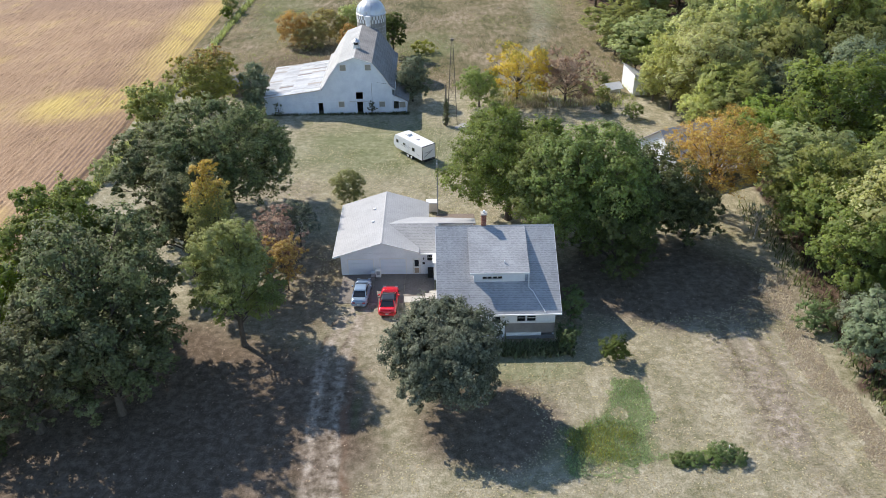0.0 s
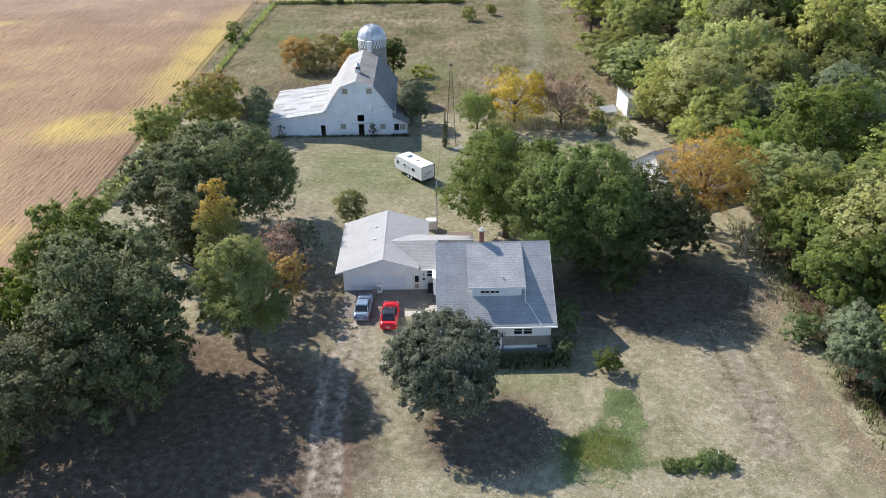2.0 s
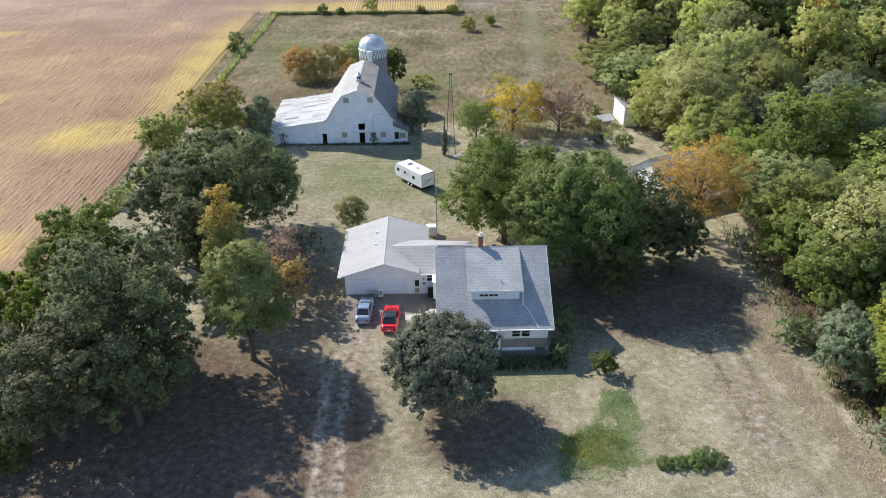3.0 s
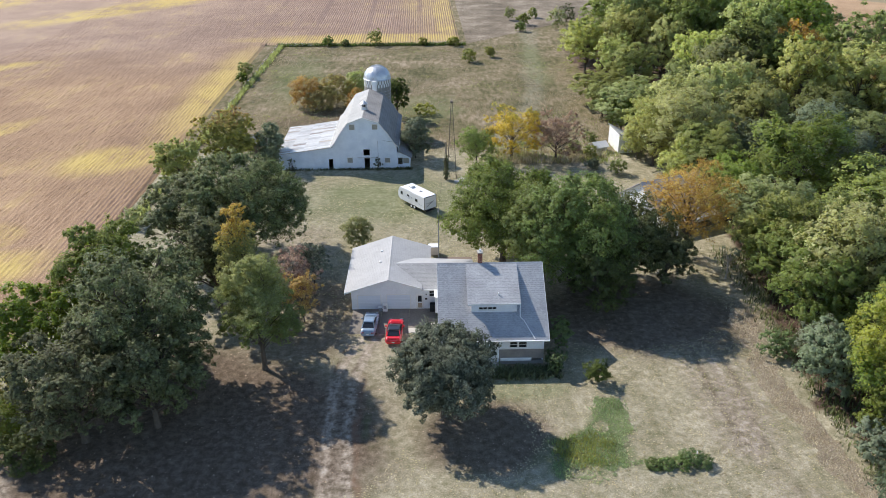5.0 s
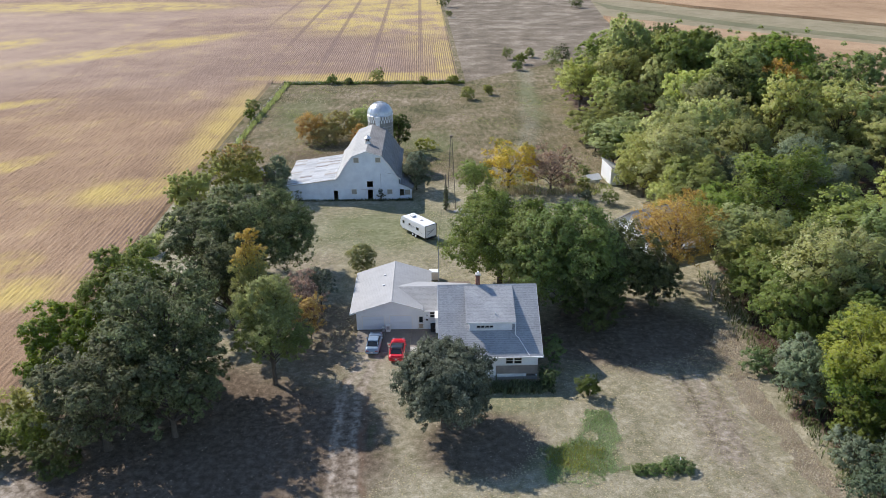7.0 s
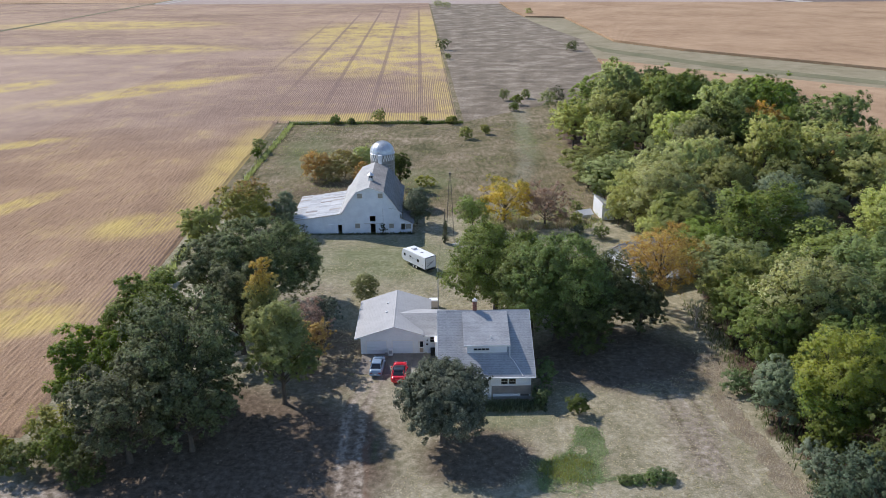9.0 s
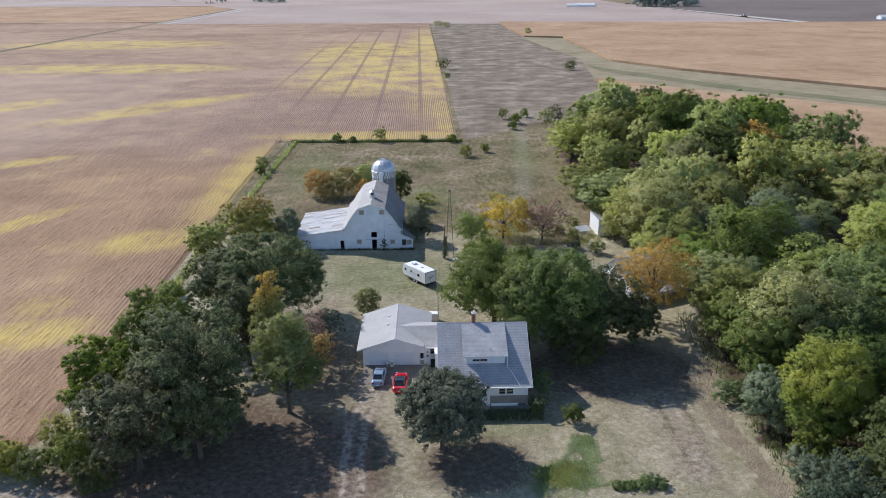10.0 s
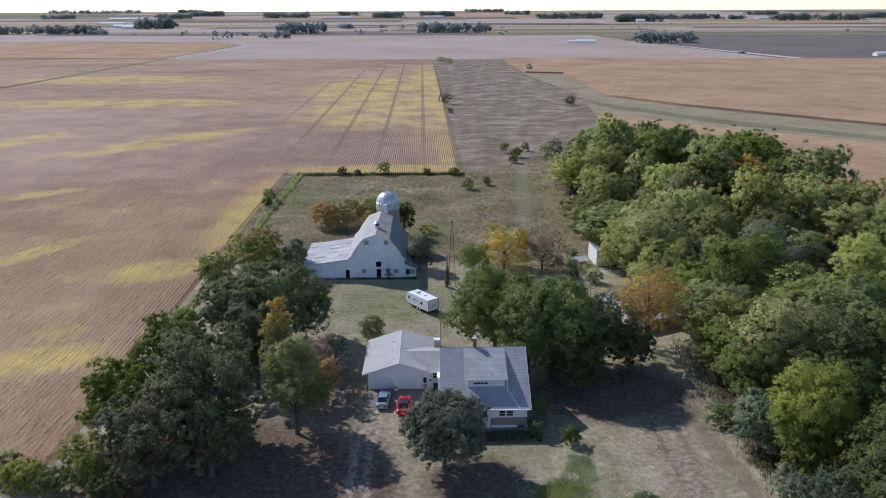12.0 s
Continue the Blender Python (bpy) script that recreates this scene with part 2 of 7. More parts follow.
def box(bm, x0, x1, y0, y1, z0, z1, bevel=0.0):
    r = bmesh.ops.create_cube(bm, size=1.0)
    for v in r["verts"]:
        v.co = Vector((x0 + (v.co.x + 0.5) * (x1 - x0), y0 + (v.co.y + 0.5) * (y1 - y0), z0 + (v.co.z + 0.5) * (z1 - z0)))
    if bevel:
        es = list({e for v in r["verts"] for e in v.link_edges})
        bmesh.ops.bevel(bm, geom=es, offset=bevel, segments=2, affect="EDGES", profile=0.5)
    return bm


def boxed(*a, **k):
    return box(bmesh.new(), *a, **k)


def prism(bm, pts, vec):
    """A solid: a flat outline moved along vec."""
    vec = Vector(vec)
    a = [bm.verts.new(p) for p in pts]
    b = [bm.verts.new(Vector(p) + vec) for p in pts]
    n = len(pts)
    bm.faces.new(a)
    bm.faces.new(b[::-1])
    for i in range(n):
        bm.faces.new((a[i], b[i], b[(i + 1) % n], a[(i + 1) % n]))
    return bm


def tube(bm, pts, radii, n=7):
    """A tapered round bar along a line of points."""
    rings = []
    for i, p in enumerate(pts):
        p = Vector(p)
        d = (Vector(pts[min(i + 1, len(pts) - 1)]) - Vector(pts[max(i - 1, 0)])).normalized()
        u = d.orthogonal().normalized()
        w = d.cross(u)
        rings.append([bm.verts.new(p + radii[i] * (u * math.cos(2 * math.pi * k / n) + w * math.sin(2 * math.pi * k / n))) for k in range(n)])
    for a, b in zip(rings, rings[1:]):
        for k in range(n):
            bm.faces.new((a[k], a[(k + 1) % n], b[(k + 1) % n], b[k]))
    bm.faces.new(rings[0][::-1])
    bm.faces.new(rings[-1])
    return bm


def lathe(bm, prof, n=24):
    rings = [[bm.verts.new((r * math.cos(2 * math.pi * k / n), r * math.sin(2 * math.pi * k / n), z)) for k in range(n)] for r, z in prof]
    for a, b in zip(rings, rings[1:]):
        for k in range(n):
            bm.faces.new((a[k], a[(k + 1) % n], b[(k + 1) % n], b[k]))
    bm.faces.new(rings[0][::-1])
    bm.faces.new(rings[-1])
    return bm


def pierced(bm, u0, u1, z0, z1, w0, w1, holes, along="x"):
    """A wall slab from u0 to u1 with rectangular holes (ua, ub, za, zb) right through it."""
    us = sorted({u0, u1, *[h[0] for h in holes], *[h[1] for h in holes]})
    zs = sorted({z0, z1, *[h[2] for h in holes], *[h[3] for h in holes]})
    for a, b in zip(us, us[1:]):
        for c, d in zip(zs, zs[1:]):
            um, zm = (a + b) / 2, (c + d) / 2
            if any(h[0] < um < h[1] and h[2] < zm < h[3] for h in holes):
                continue
            if along == "x":
                box(bm, a, b, w0, w1, c, d)
            else:
                box(bm, w0, w1, a, b, c, d)
    bmesh.ops.remove_doubles(bm, verts=bm.verts, dist=0.0005)
    return bm


def window(parent, x0, x1, z0, z1, y, name="window", bars=1, depth=0.06, glass="glass"):
    """A framed window facing -y, set into a wall whose face is at y."""
    w = part(name, pierced(bmesh.new(), x0 - 0.07, x1 + 0.07, z0 - 0.07, z1 + 0.07, y - 0.035, y + 0.05, [(x0, x1, z0, z1)]), M["trim"], parent)
    part("pane", boxed(x0 - 0.01, x1 + 0.01, y + 0.03, y + 0.045, z0 - 0.01, z1 + 0.01), M[glass], w)
    part("sill", boxed(x0 - 0.1, x1 + 0.1, y - depth - 0.03, y - 0.036, z0 - 0.11, z0 - 0.06), M["trim"], w)
    if bars:
        zm = (z0 + z1) / 2
        part("sash_bar", boxed(x0, x1, y - 0.005, y + 0.028, zm - 0.022, zm + 0.022), M["trim"], w)
    return w


def np_mesh(name, verts, quads, material, mat_index=None, normals=None):
    me = bpy.data.meshes.new(name)
    nv, nq, k = len(verts), len(quads), quads.shape[1]
    me.vertices.add(nv)
    me.vertices.foreach_set("co", np.asarray(verts, np.float32).ravel())
    me.loops.add(nq * k)
    me.loops.foreach_set("vertex_index", quads.astype(np.int32).ravel())
    me.polygons.add(nq)
    me.polygons.foreach_set("loop_start", np.arange(0, nq * k, k, dtype=np.int32))
    for m in (material if isinstance(material, (list, tuple)) else [material]):
        me.materials.append(m)
    if mat_index is not None:
        me.polygons.foreach_set("material_index", np.asarray(mat_index, np.int32))
    me.update(calc_edges=True)
    if normals is not None:
        me.polygons.foreach_set("use_smooth", np.ones(nq, bool))
        me.normals_split_custom_set_from_vertices(np.asarray(normals, np.float32))
    return me


def fbm(x, y, scale, seed=0, octaves=4):
    """Smooth noise between 0 and 1 over arrays of x and y."""
    out, amp, tot = np.zeros_like(x, float), 1.0, 0.0
    for o in range(octaves):
        s = scale / 2 ** o
        u, v = x / s + 31.7 * o + seed, y / s + 17.3 * o - seed * 2.1
        iu, iv = np.floor(u), np.floor(v)
        fu, fv = u - iu, v - iv
        fu, fv = fu * fu * (3 - 2 * fu), fv * fv * (3 - 2 * fv)

        def h(a, b):
            q = np.sin(a * 127.1 + b * 311.7 + seed * 13.7) * 43758.5453
            return q - np.floor(q)
        out += amp * ((h(iu, iv) * (1 - fu) + h(iu + 1, iv) * fu) * (1 - fv) + (h(iu, iv + 1) * (1 - fu) + h(iu + 1, iv + 1) * fu) * fv)
        tot += amp
        amp *= 0.55
    return out / tot


def smooth(v, a, b):
    k = np.clip((v - a) / (b - a), 0, 1)
    return k * k * (3 - 2 * k)


# ---- plants ----
def leaf_cloud(lobes, count, size, seed, upright=0.45, inner=0.72, ragged=0.2, top_only=0.0, per=36, dome=0.25):
    """Many small leaves, gathered in sprays over the shells of a group of lobes (centre, radii)."""
    rg = np.random.default_rng(seed)
    c = np.array([l[0] for l in lobes], float)
    r = np.array([l[1] for l in lobes], float)
    area = (r[:, 0] * r[:, 1] + r[:, 0] * r[:, 2] + r[:, 1] * r[:, 2])
    m = int(count / per * 3)
    which = rg.choice(len(lobes), m, p=area / area.sum())
    head = rg.normal(size=(m, 3))
    head[:, 2] = np.where(rg.random(m) < 0.6, np.abs(head[:, 2]), head[:, 2] * 0.6)
    head /= np.linalg.norm(head, axis=1)[:, None]
    tc = c[which] + head * r[which] * (0.92 + rg.normal(0, ragged * 0.75, m) + (rg.random(m) < 0.1) * 0.25)[:, None]
    keep = tc[:, 2] > 0.1
    for i in range(len(lobes)):
        q = (tc - c[i]) / r[i]
        keep &= ~(((q * q).sum(1) < inner ** 2) & (which != i))
    if top_only:
        keep &= tc[:, 2] > top_only * rg.uniform(0.55, 1.1, m)
    tc, head, which = tc[keep], head[keep], which[keep]
    m = max(1, min(len(tc), int(count / per)))
    tc, head, which = tc[:m], head[:m], which[:m]
    rt = np.clip(0.25 * r[which].mean(1) * rg.uniform(0.65, 1.45, m), 0.12, 1.6)
    k = rg.integers(0, m, count)
    o = rg.normal(0, 0.5, (count, 3))
    o[:, 2] *= 0.8
    o += head[k] * 0.25
    p = tc[k] + o * rt[k][:, None]
    ok = p[:, 2] > 0.12
    p, o, k = p[ok], o[ok], k[ok]
    n = len(p)
    nor = o * 0.5 + head[k] * 0.5 + rg.normal(0, 0.4, (n, 3)) + np.array([0, 0, upright])
    nor /= np.linalg.norm(nor, axis=1)[:, None]
    u = np.cross(nor, rg.normal(size=(n, 3)))
    u /= np.linalg.norm(u, axis=1)[:, None]
    v = np.cross(nor, u)
    s = (size * rg.uniform(0.55, 1.3, n))[:, None]
    verts = np.stack([p - u * s * 0.75, p + u * s * 0.6 + v * s * 0.5, p + u * s * 0.6 - v * s * 0.5], 1)
    geo = np.cross(verts[:, 1] - verts[:, 0], verts[:, 2] - verts[:, 0])
    flip = (geo * nor).sum(1) < 0
    verts[flip] = verts[flip][:, ::-1]
    mid = c.mean(0) * np.array([1, 1, 0.6])
    out = (p - mid) / np.abs(c - mid).max(0).clip(0.3)
    out /= np.linalg.norm(out, axis=1)[:, None].clip(0.05)
    soft = out * dome * 2 + head[k] * (0.5 - 0.3 * dome) + o * (0.85 - 0.4 * dome) + (0.7 - 0.55 * dome) * nor + np.array([0, 0, 0.5])
    soft /= np.linalg.norm(soft, axis=1)[:, None]
    return verts.reshape(-1, 3), np.arange(n * 3).reshape(-1, 3), np.repeat(soft, 3, 0)


def crown_lobes(seed, height, radius, low, lobes=14, taper=0.0, spread=(0.6, 1.05), size=(0.2, 0.38), tall=1.0):
    """Lobes spread through a crown that reaches from low to height."""
    rg = random.Random(seed)
    mid, half = (height + low) / 2, (height - low) / 2
    out = [((0, 0, mid), (radius * 0.45, radius * 0.45, half * 0.55))]
    for i in range(lobes):
        a = 2.39996 * i + rg.uniform(-0.4, 0.4)
        f = -0.75 + 1.6 * (i + 0.5) / lobes
        ring = math.sqrt(max(0.05, 1 - f * f)) * (1 - taper * max(0, f))
        rr = radius * rg.uniform(*size)
        k = rg.uniform(*spread)
        rz = rr * rg.uniform(0.62, 0.85) * tall
        z = min(mid + f * half * rg.uniform(0.7, 0.95), height - rz)
        k = min(k, (radius * 1.04 - rr * 0.8) / max(0.01, ring * (radius - rr * 0.55)))
        out.append(((math.cos(a) * ring * (radius - rr * 0.55) * k, math.sin(a) * ring * (radius - rr * 0.55) * k, max(z, rr * 0.55)),
                    (rr, rr * rg.uniform(0.85, 1.1), rz)))
    return out


def limbs(lobes, height, low, seed, girth, fork=0.45):
    """A tapered trunk with a limb to most lobes."""
    rg = random.Random(seed)
    bm = bmesh.new()
    lean = (rg.uniform(-0.03, 0.03) * height, rg.uniform(-0.03, 0.03) * height)
    top = height * 0.72
    trunk = [(lean[0] * f * f, lean[1] * f * f, -0.1 + f * top) for f in (0, 0.05, 0.2, 0.45, 0.7, 1.0)]
    tube(bm, trunk, [girth * 1.5, girth * 1.1, girth * 0.9, girth * 0.68, girth * 0.42, girth * 0.12], 9)
    for c, r in lobes[1:]:
        z0 = max(low * 0.8, min(c[2] * fork + low * 0.3, top * 0.85))
        f = z0 / top
        s = Vector((lean[0] * f * f, lean[1] * f * f, z0))
        e = Vector(c)
        m1 = s.lerp(e, 0.4) + Vector((rg.uniform(-0.3, 0.3), rg.uniform(-0.3, 0.3), 0.1 * (e - s).length))
        g = girth * 0.36
        tube(bm, [s, m1, e], [g, g * 0.6, g * 0.15], 5)
        for _ in range(3):
            w = Vector((rg.uniform(-1, 1) * r[0], rg.uniform(-1, 1) * r[1], rg.uniform(-0.3, 0.9) * r[2])) * 0.85
            tube(bm, [m1.lerp(e, 0.6), e + w], [g * 0.3, g * 0.06], 4)
    return bm


def tree(x, y, height, radius, leaf, label, low=None, count=9000, size=0.36, seed=1, lobes=14, name="tree", category="tree", girth=None,
         group="", taper=0.0, inner=0.72, bark="bark", top_only=0.0, second=None, spread=(0.6, 1.05), lobe=(0.2, 0.38), dome=0.25, tall=1.0):
    low = height * 0.22 if low is None else low
    ob = thing(name, pose(x, y, 0), label, category, group)
    lb = crown_lobes(seed, height, radius, low, int(lobes * 1.8), taper, spread, lobe, tall)
    girth = girth or max(0.05, height * 0.022)
    part("trunk", limbs(lb, height, low, seed, girth), M[bark], ob)
    v, q, soft = leaf_cloud(lb, int(count * 3.2), size * 0.52, seed, inner=inner, top_only=top_only, dome=dome)
    if second:
        # a crown of two leaf colours, the second above a height
        zc = v[q].mean(1)[:, 2] + np.random.default_rng(seed).normal(0, 0.9, len(q))
        idx = (zc > second[1]).astype(int)
        me = np_mesh("crown", v, q, [M[leaf], M[second[0]]], idx, soft)
    else:
        me = np_mesh("crown", v, q, M[leaf], None, soft)
    cr = new("crown", me)
    cr.parent = ob
    return ob


def shrub(x, y, height, radius, leaf, label, count=1500, size=0.22, seed=1, group="", name="bush", category="bush", lobes=7):
    return tree(x, y, height, radius, leaf, label, 0.02, count, size, seed, lobes, name, category, 0.05, group, inner=0.6, spread=(0.4, 0.8), lobe=(0.3, 0.5))


def tufts(name, pts, leaf, label, height=0.6, blades=5, width=0.09, seed=3, category="grass", spread=0.25):
    """Grass or weeds: a few leaning blades at each of many places, as one piece of vegetation."""
    rg = np.random.default_rng(seed)
    p = np.repeat(np.asarray(pts, float), blades, 0)
    n = len(p)
    p = p + np.c_[rg.normal(0, spread, (n, 2)), np.zeros(n)]
    h = height * rg.uniform(0.5, 1.25, n)
    a = rg.uniform(0, 2 * np.pi, n)
    lean = np.c_[np.cos(a), np.sin(a), np.zeros(n)] * (h * rg.uniform(0.15, 0.8, n))[:, None]
    side = np.c_[-np.sin(a), np.cos(a), np.zeros(n)] * width
    up = np.c_[np.zeros((n, 2)), h]
    v = np.stack([p - side, p + side, p + side * 0.8 + lean * 0.5 + up * 0.7, p - side * 0.8 + lean * 0.5 + up * 0.7, p + side * 0.2 + lean + up, p - side * 0.2 + lean + up], 1).reshape(-1, 3)
    b = (np.arange(n) * 6)[:, None]
    q = np.concatenate([b + [0, 1, 2, 3], b + [3, 2, 4, 5]])
    ob = new(name, np_mesh(name, v, q, M[leaf]))
    return tagged(ob, label, category, "", "stuff")


def flakes(name, pts, leaf, label, size, tilt=0.5, seed=5, category="grass"):
    """Single blades or leaves lying on the ground, uncountable, as one piece."""
    rg = np.random.default_rng(seed)
    p = np.asarray(pts, float)
    n = len(p)
    a = rg.uniform(0, 2 * np.pi, n)
    s = size * rg.uniform(0.5, 1.5, n)
    u = np.c_[np.cos(a), np.sin(a), rg.uniform(0, tilt, n)] * s[:, None]
    w = np.c_[-np.sin(a), np.cos(a), rg.uniform(-0.2, 0.2, n)] * (s * 0.4)[:, None]
    base = p + np.c_[np.zeros((n, 2)), np.full(n, 0.012)]
    v = np.stack([base - w, base + w, base + u], 1).reshape(-1, 3)
    v[:, 2] = np.maximum(v[:, 2], 0.006)
    ob = new(name, np_mesh(name, v, np.arange(3 * n).reshape(-1, 3), M[leaf]))
    return tagged(ob, label, category, "", "stuff")


def scatter(n, x0, x1, y0, y1, seed, test=None):
    rg = np.random.default_rng(seed)
    x, y = rg.uniform(x0, x1, n), rg.uniform(y0, y1, n)
    if test is not None:
        k = test(x, y)
        x, y = x[k], y[k]
    return np.c_[x, y, np.zeros(len(x))]


def inside(x, y, poly):
    res = np.zeros(np.shape(x), bool)
    j = len(poly) - 1
    for i in range(len(poly)):
        (xi, yi), (xj, yj) = poly[i], poly[j]
        if yi != yj:
            res ^= ((yi > y) != (yj > y)) & (x < (xj - xi) * (y - yi) / (yj - yi) + xi)
        j = i
    return res


# ---- ground ----
def lines(lo, hi, step, outer):
    inner_l = list(np.arange(lo, hi + 1e-6, step))
    return np.array([-o for o in outer[::-1] if -o < lo - 1] + inner_l + [o for o in outer if o > hi + 1])


def near_line(x, y, pts):
    """Distance to a line of points."""
    best = np.full(x.shape, 1e9)
    for (ax, ay), (bx, by) in zip(pts, pts[1:]):
        dx, dy = bx - ax, by - ay
        k = np.clip(((x - ax) * dx + (y - ay) * dy) / (dx * dx + dy * dy), 0, 1)
        best = np.minimum(best, np.hypot(x - ax - k * dx, y - ay - k * dy))
    return best


WEEDS = [(16.0, -13.2), (18.6, -13.2), (18.9, -16.1), (18.3, -20.9), (18.8, -22.5), (15.8, -24.3), (12.7, -24.9), (9.4, -24.9), (9.5, -21.8), (11.1, -19.2), (13.8, -18.6), (15.3, -16.1)]
WEEDS_2 = [(18.3, -22.6), (20.5, -21.2), (23.6, -21.4), (24.4, -23.4), (21.5, -24.4), (18.6, -24)]
LANE = [(-7.4, 0), (-8.8, -5), (-9.9, -11), (-9.7, -19), (-8.8, -26), (-7.4, -45), (-6, -120)]
TRACK_1 = [(32.5, 2.4), (32.2, -3.6), (31.5, -8.8), (31.0, -14.5), (31.0, -17.9), (30.8, -22.2), (31.7, -26.3)]
TRACK_2 = [(28.2, 0.3), (28.5, -6.0), (28.3, -11.7), (28.7, -14.5), (28.8, -20.3)]
WOOD_EDGE = [(38, -36), (37.2, -26), (36.4, -19), (35.2, -11), (35.6, -4), (38, 6), (39, 14), (40, 30), (37, 52), (37, 70), (34.5, 98), (33.5, 150), (42, 172)]


def skyline(y):
    """The plain swells gently towards the skyline."""
    return 34 * smooth(np.asarray(y, float), 2600, 4950)


def make_ground():
    xs = lines(-72, 78, 0.75, [85, 100, 130, 180, 260, 400, 700, 1200, 2200, 4000, 7000])
    ys = lines(-78, 170, 0.75, [90, 110, 180, 200, 260, 400, 700, 1200, 2200, 3000, 3300, 3600, 3900, 4200, 4500, 4800, 5100, 7000])
    xs = np.unique(np.round(np.concatenate([xs, np.arange(-13, -3.9, 0.2)]), 3))
    gx, gy = np.meshgrid(xs, ys)
    x, y = gx.ravel(), gy.ravel()
    nx, ny = len(xs), len(ys)
    v = np.c_[x, y, skyline(y)]
    i = np.arange(nx * ny).reshape(ny, nx)
    q = np.stack([i[:-1, :-1], i[:-1, 1:], i[1:, 1:], i[1:, :-1]], -1).reshape(-1, 4)
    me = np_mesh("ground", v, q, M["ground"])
    n1, n2, n3 = fbm(x, y, 9, 1), fbm(x, y, 3, 2), fbm(x, y, 22, 3)
    lane = near_line(x, y, LANE)
    ly = np.array(LANE[::-1])
    side = x - np.interp(y, ly[:, 1], ly[:, 0]) + (n2 - 0.5) * 0.5
    on = smooth(y, 0.5, -3.5)
    n4 = fbm(x, y, 1.2, 4)
    rut = np.maximum(smooth(np.abs(side + 1.0), 0.6, 0.2), smooth(np.abs(side - 0.95), 0.55, 0.2))
    bare = on * (smooth(np.abs(side) + (n4 - 0.5) * 1.4, 2.1, 1.3) * 0.42 + rut * smooth(n4, 0.25, 0.5) * 0.8)
    edge = np.maximum(smooth(np.abs(side - 0.42), 0.28, 0.08), smooth(np.abs(side + 1.75), 0.5, 0.1)) * on * smooth(n4, 0.3, 0.6)
    red = on * smooth(y, -7, -13) * smooth(np.abs(side - 1.8) + (n4 - 0.5) * 0.8, 0.55, 0.15) * smooth(n2, 0.2, 0.6)
    for tr in (TRACK_1, TRACK_2):
        d = near_line(x, y, tr)
        bare += smooth(np.abs(d - 1.3) + (n2 - 0.5) * 1.6, 1.5, 0.3) * 0.6 * smooth(n1, 0.25, 0.5) * smooth(y, -3, -8)
    bare += smooth(near_line(x, y, [(-6.5, -2.5), (-6, -7)]) + (n2 - 0.5) * 2, 4, 1) * 0.35
    bare += smooth(near_line(x, y, [(-24, 23), (-19, 26), (-17, 20)]) + (n2 - 0.5) * 3, 4, 1) * 0.5
    bare += smooth(near_line(x, y, [(-70, -24), (-50, -23), (-40, -26)]) + (n2 - 0.5) * 2, 3, 1.5) * 1.0
    bare += smooth(near_line(x, y, [(25, 55), (27, 68)]) + (n1 - 0.5) * 3, 3, 1) * 0.4
    lush = (inside(x + (n2 - 0.5) * 3, y + (n1 - 0.5) * 3, WEEDS) | inside(x + (n2 - 0.5), y + (n1 - 0.5), WEEDS_2)) * smooth(n2, 0.35, 0.6) * (0.25 + 0.5 * smooth(n4, 0.35, 0.65))
    lush = np.maximum(lush, smooth(np.hypot((x - 9) / 6, (y + 11.5) / 2.2) + (n1 - 0.5), 1.1, 0.5) * 0.5)
    # greener turf behind the garage and in the open yard by the barn
    lush = np.maximum(lush, smooth(np.hypot((x + 10) / 17, (y - 38) / 16) + (n1 - 0.5) * 0.8, 1.0, 0.4) * 0.55)
    lush = np.maximum(lush, smooth(np.hypot((x - 26) / 5, (y - 135) / 35) + (n1 - 0.5) * 0.8, 1.0, 0.4) * 0.4)
    lush = np.maximum(lush, smooth(np.hypot((x + 3) / 11, (y - 90) / 13) + (n1 - 0.5) * 0.9, 1.0, 0.4) * 0.5)
    lush = np.maximum(lush, smooth(np.hypot((x + 36) / 9, (y - 118) / 34) + (n1 - 0.5) * 0.9, 1.0, 0.4) * 0.35)
    # leaf litter, with brown shade painted in where the tree shadows fall
    litter_shade = smooth(np.hypot((x + 25) / 20, (y + 18) / 15) + (n1 - 0.5) * 0.5, 1.2, 0.75) * 0.85
    litter_shade = np.maximum(litter_shade, smooth(np.hypot((x - 24.5) / 15, (y - 3.0) / 10.5) + (n1 - 0.5) * 0.7, 1.15, 0.6) * 0.75)
    litter_shade = np.maximum(litter_shade, smooth(np.hypot((x + 14.5) / 5.5, (y - 2) / 13) + (n1 - 0.5) * 0.6, 1.1, 0.5) * 0.6)
    litter_shade = np.maximum(litter_shade, smooth(np.hypot((x - 4) / 7.5, (y + 18.5) / 5.8) + (n1 - 0.5) * 0.5, 1.1, 0.7) * 0.75)
    litter_shade = np.maximum(litter_shade, edge * 0.8)
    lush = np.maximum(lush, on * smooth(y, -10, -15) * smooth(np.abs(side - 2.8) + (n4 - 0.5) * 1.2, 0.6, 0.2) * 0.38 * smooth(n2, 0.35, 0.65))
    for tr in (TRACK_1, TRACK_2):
        litter_shade = np.maximum(litter_shade, smooth(near_line(x, y, tr) + (n4 - 0.5) * 1.1, 0.75, 0.2) * 0.62 * smooth(n1 + n4, 0.6, 1.1))
    litter_shade = np.maximum(litter_shade, inside(x - 3.5 + (n2 - 0.5) * 5, y, WOOD_EDGE + [(140, 175), (140, -40)]) * 1.0)
    litter_shade = np.maximum(litter_shade, smooth(np.hypot((x + 25) / 13, (y - 81) / 9) + (n1 - 0.5) * 0.8, 1.1, 0.4) * 0.5)
    past = smooth(y + (n1 - 0.5) * 8, 58, 66) * smooth(y, 2000, 1500)
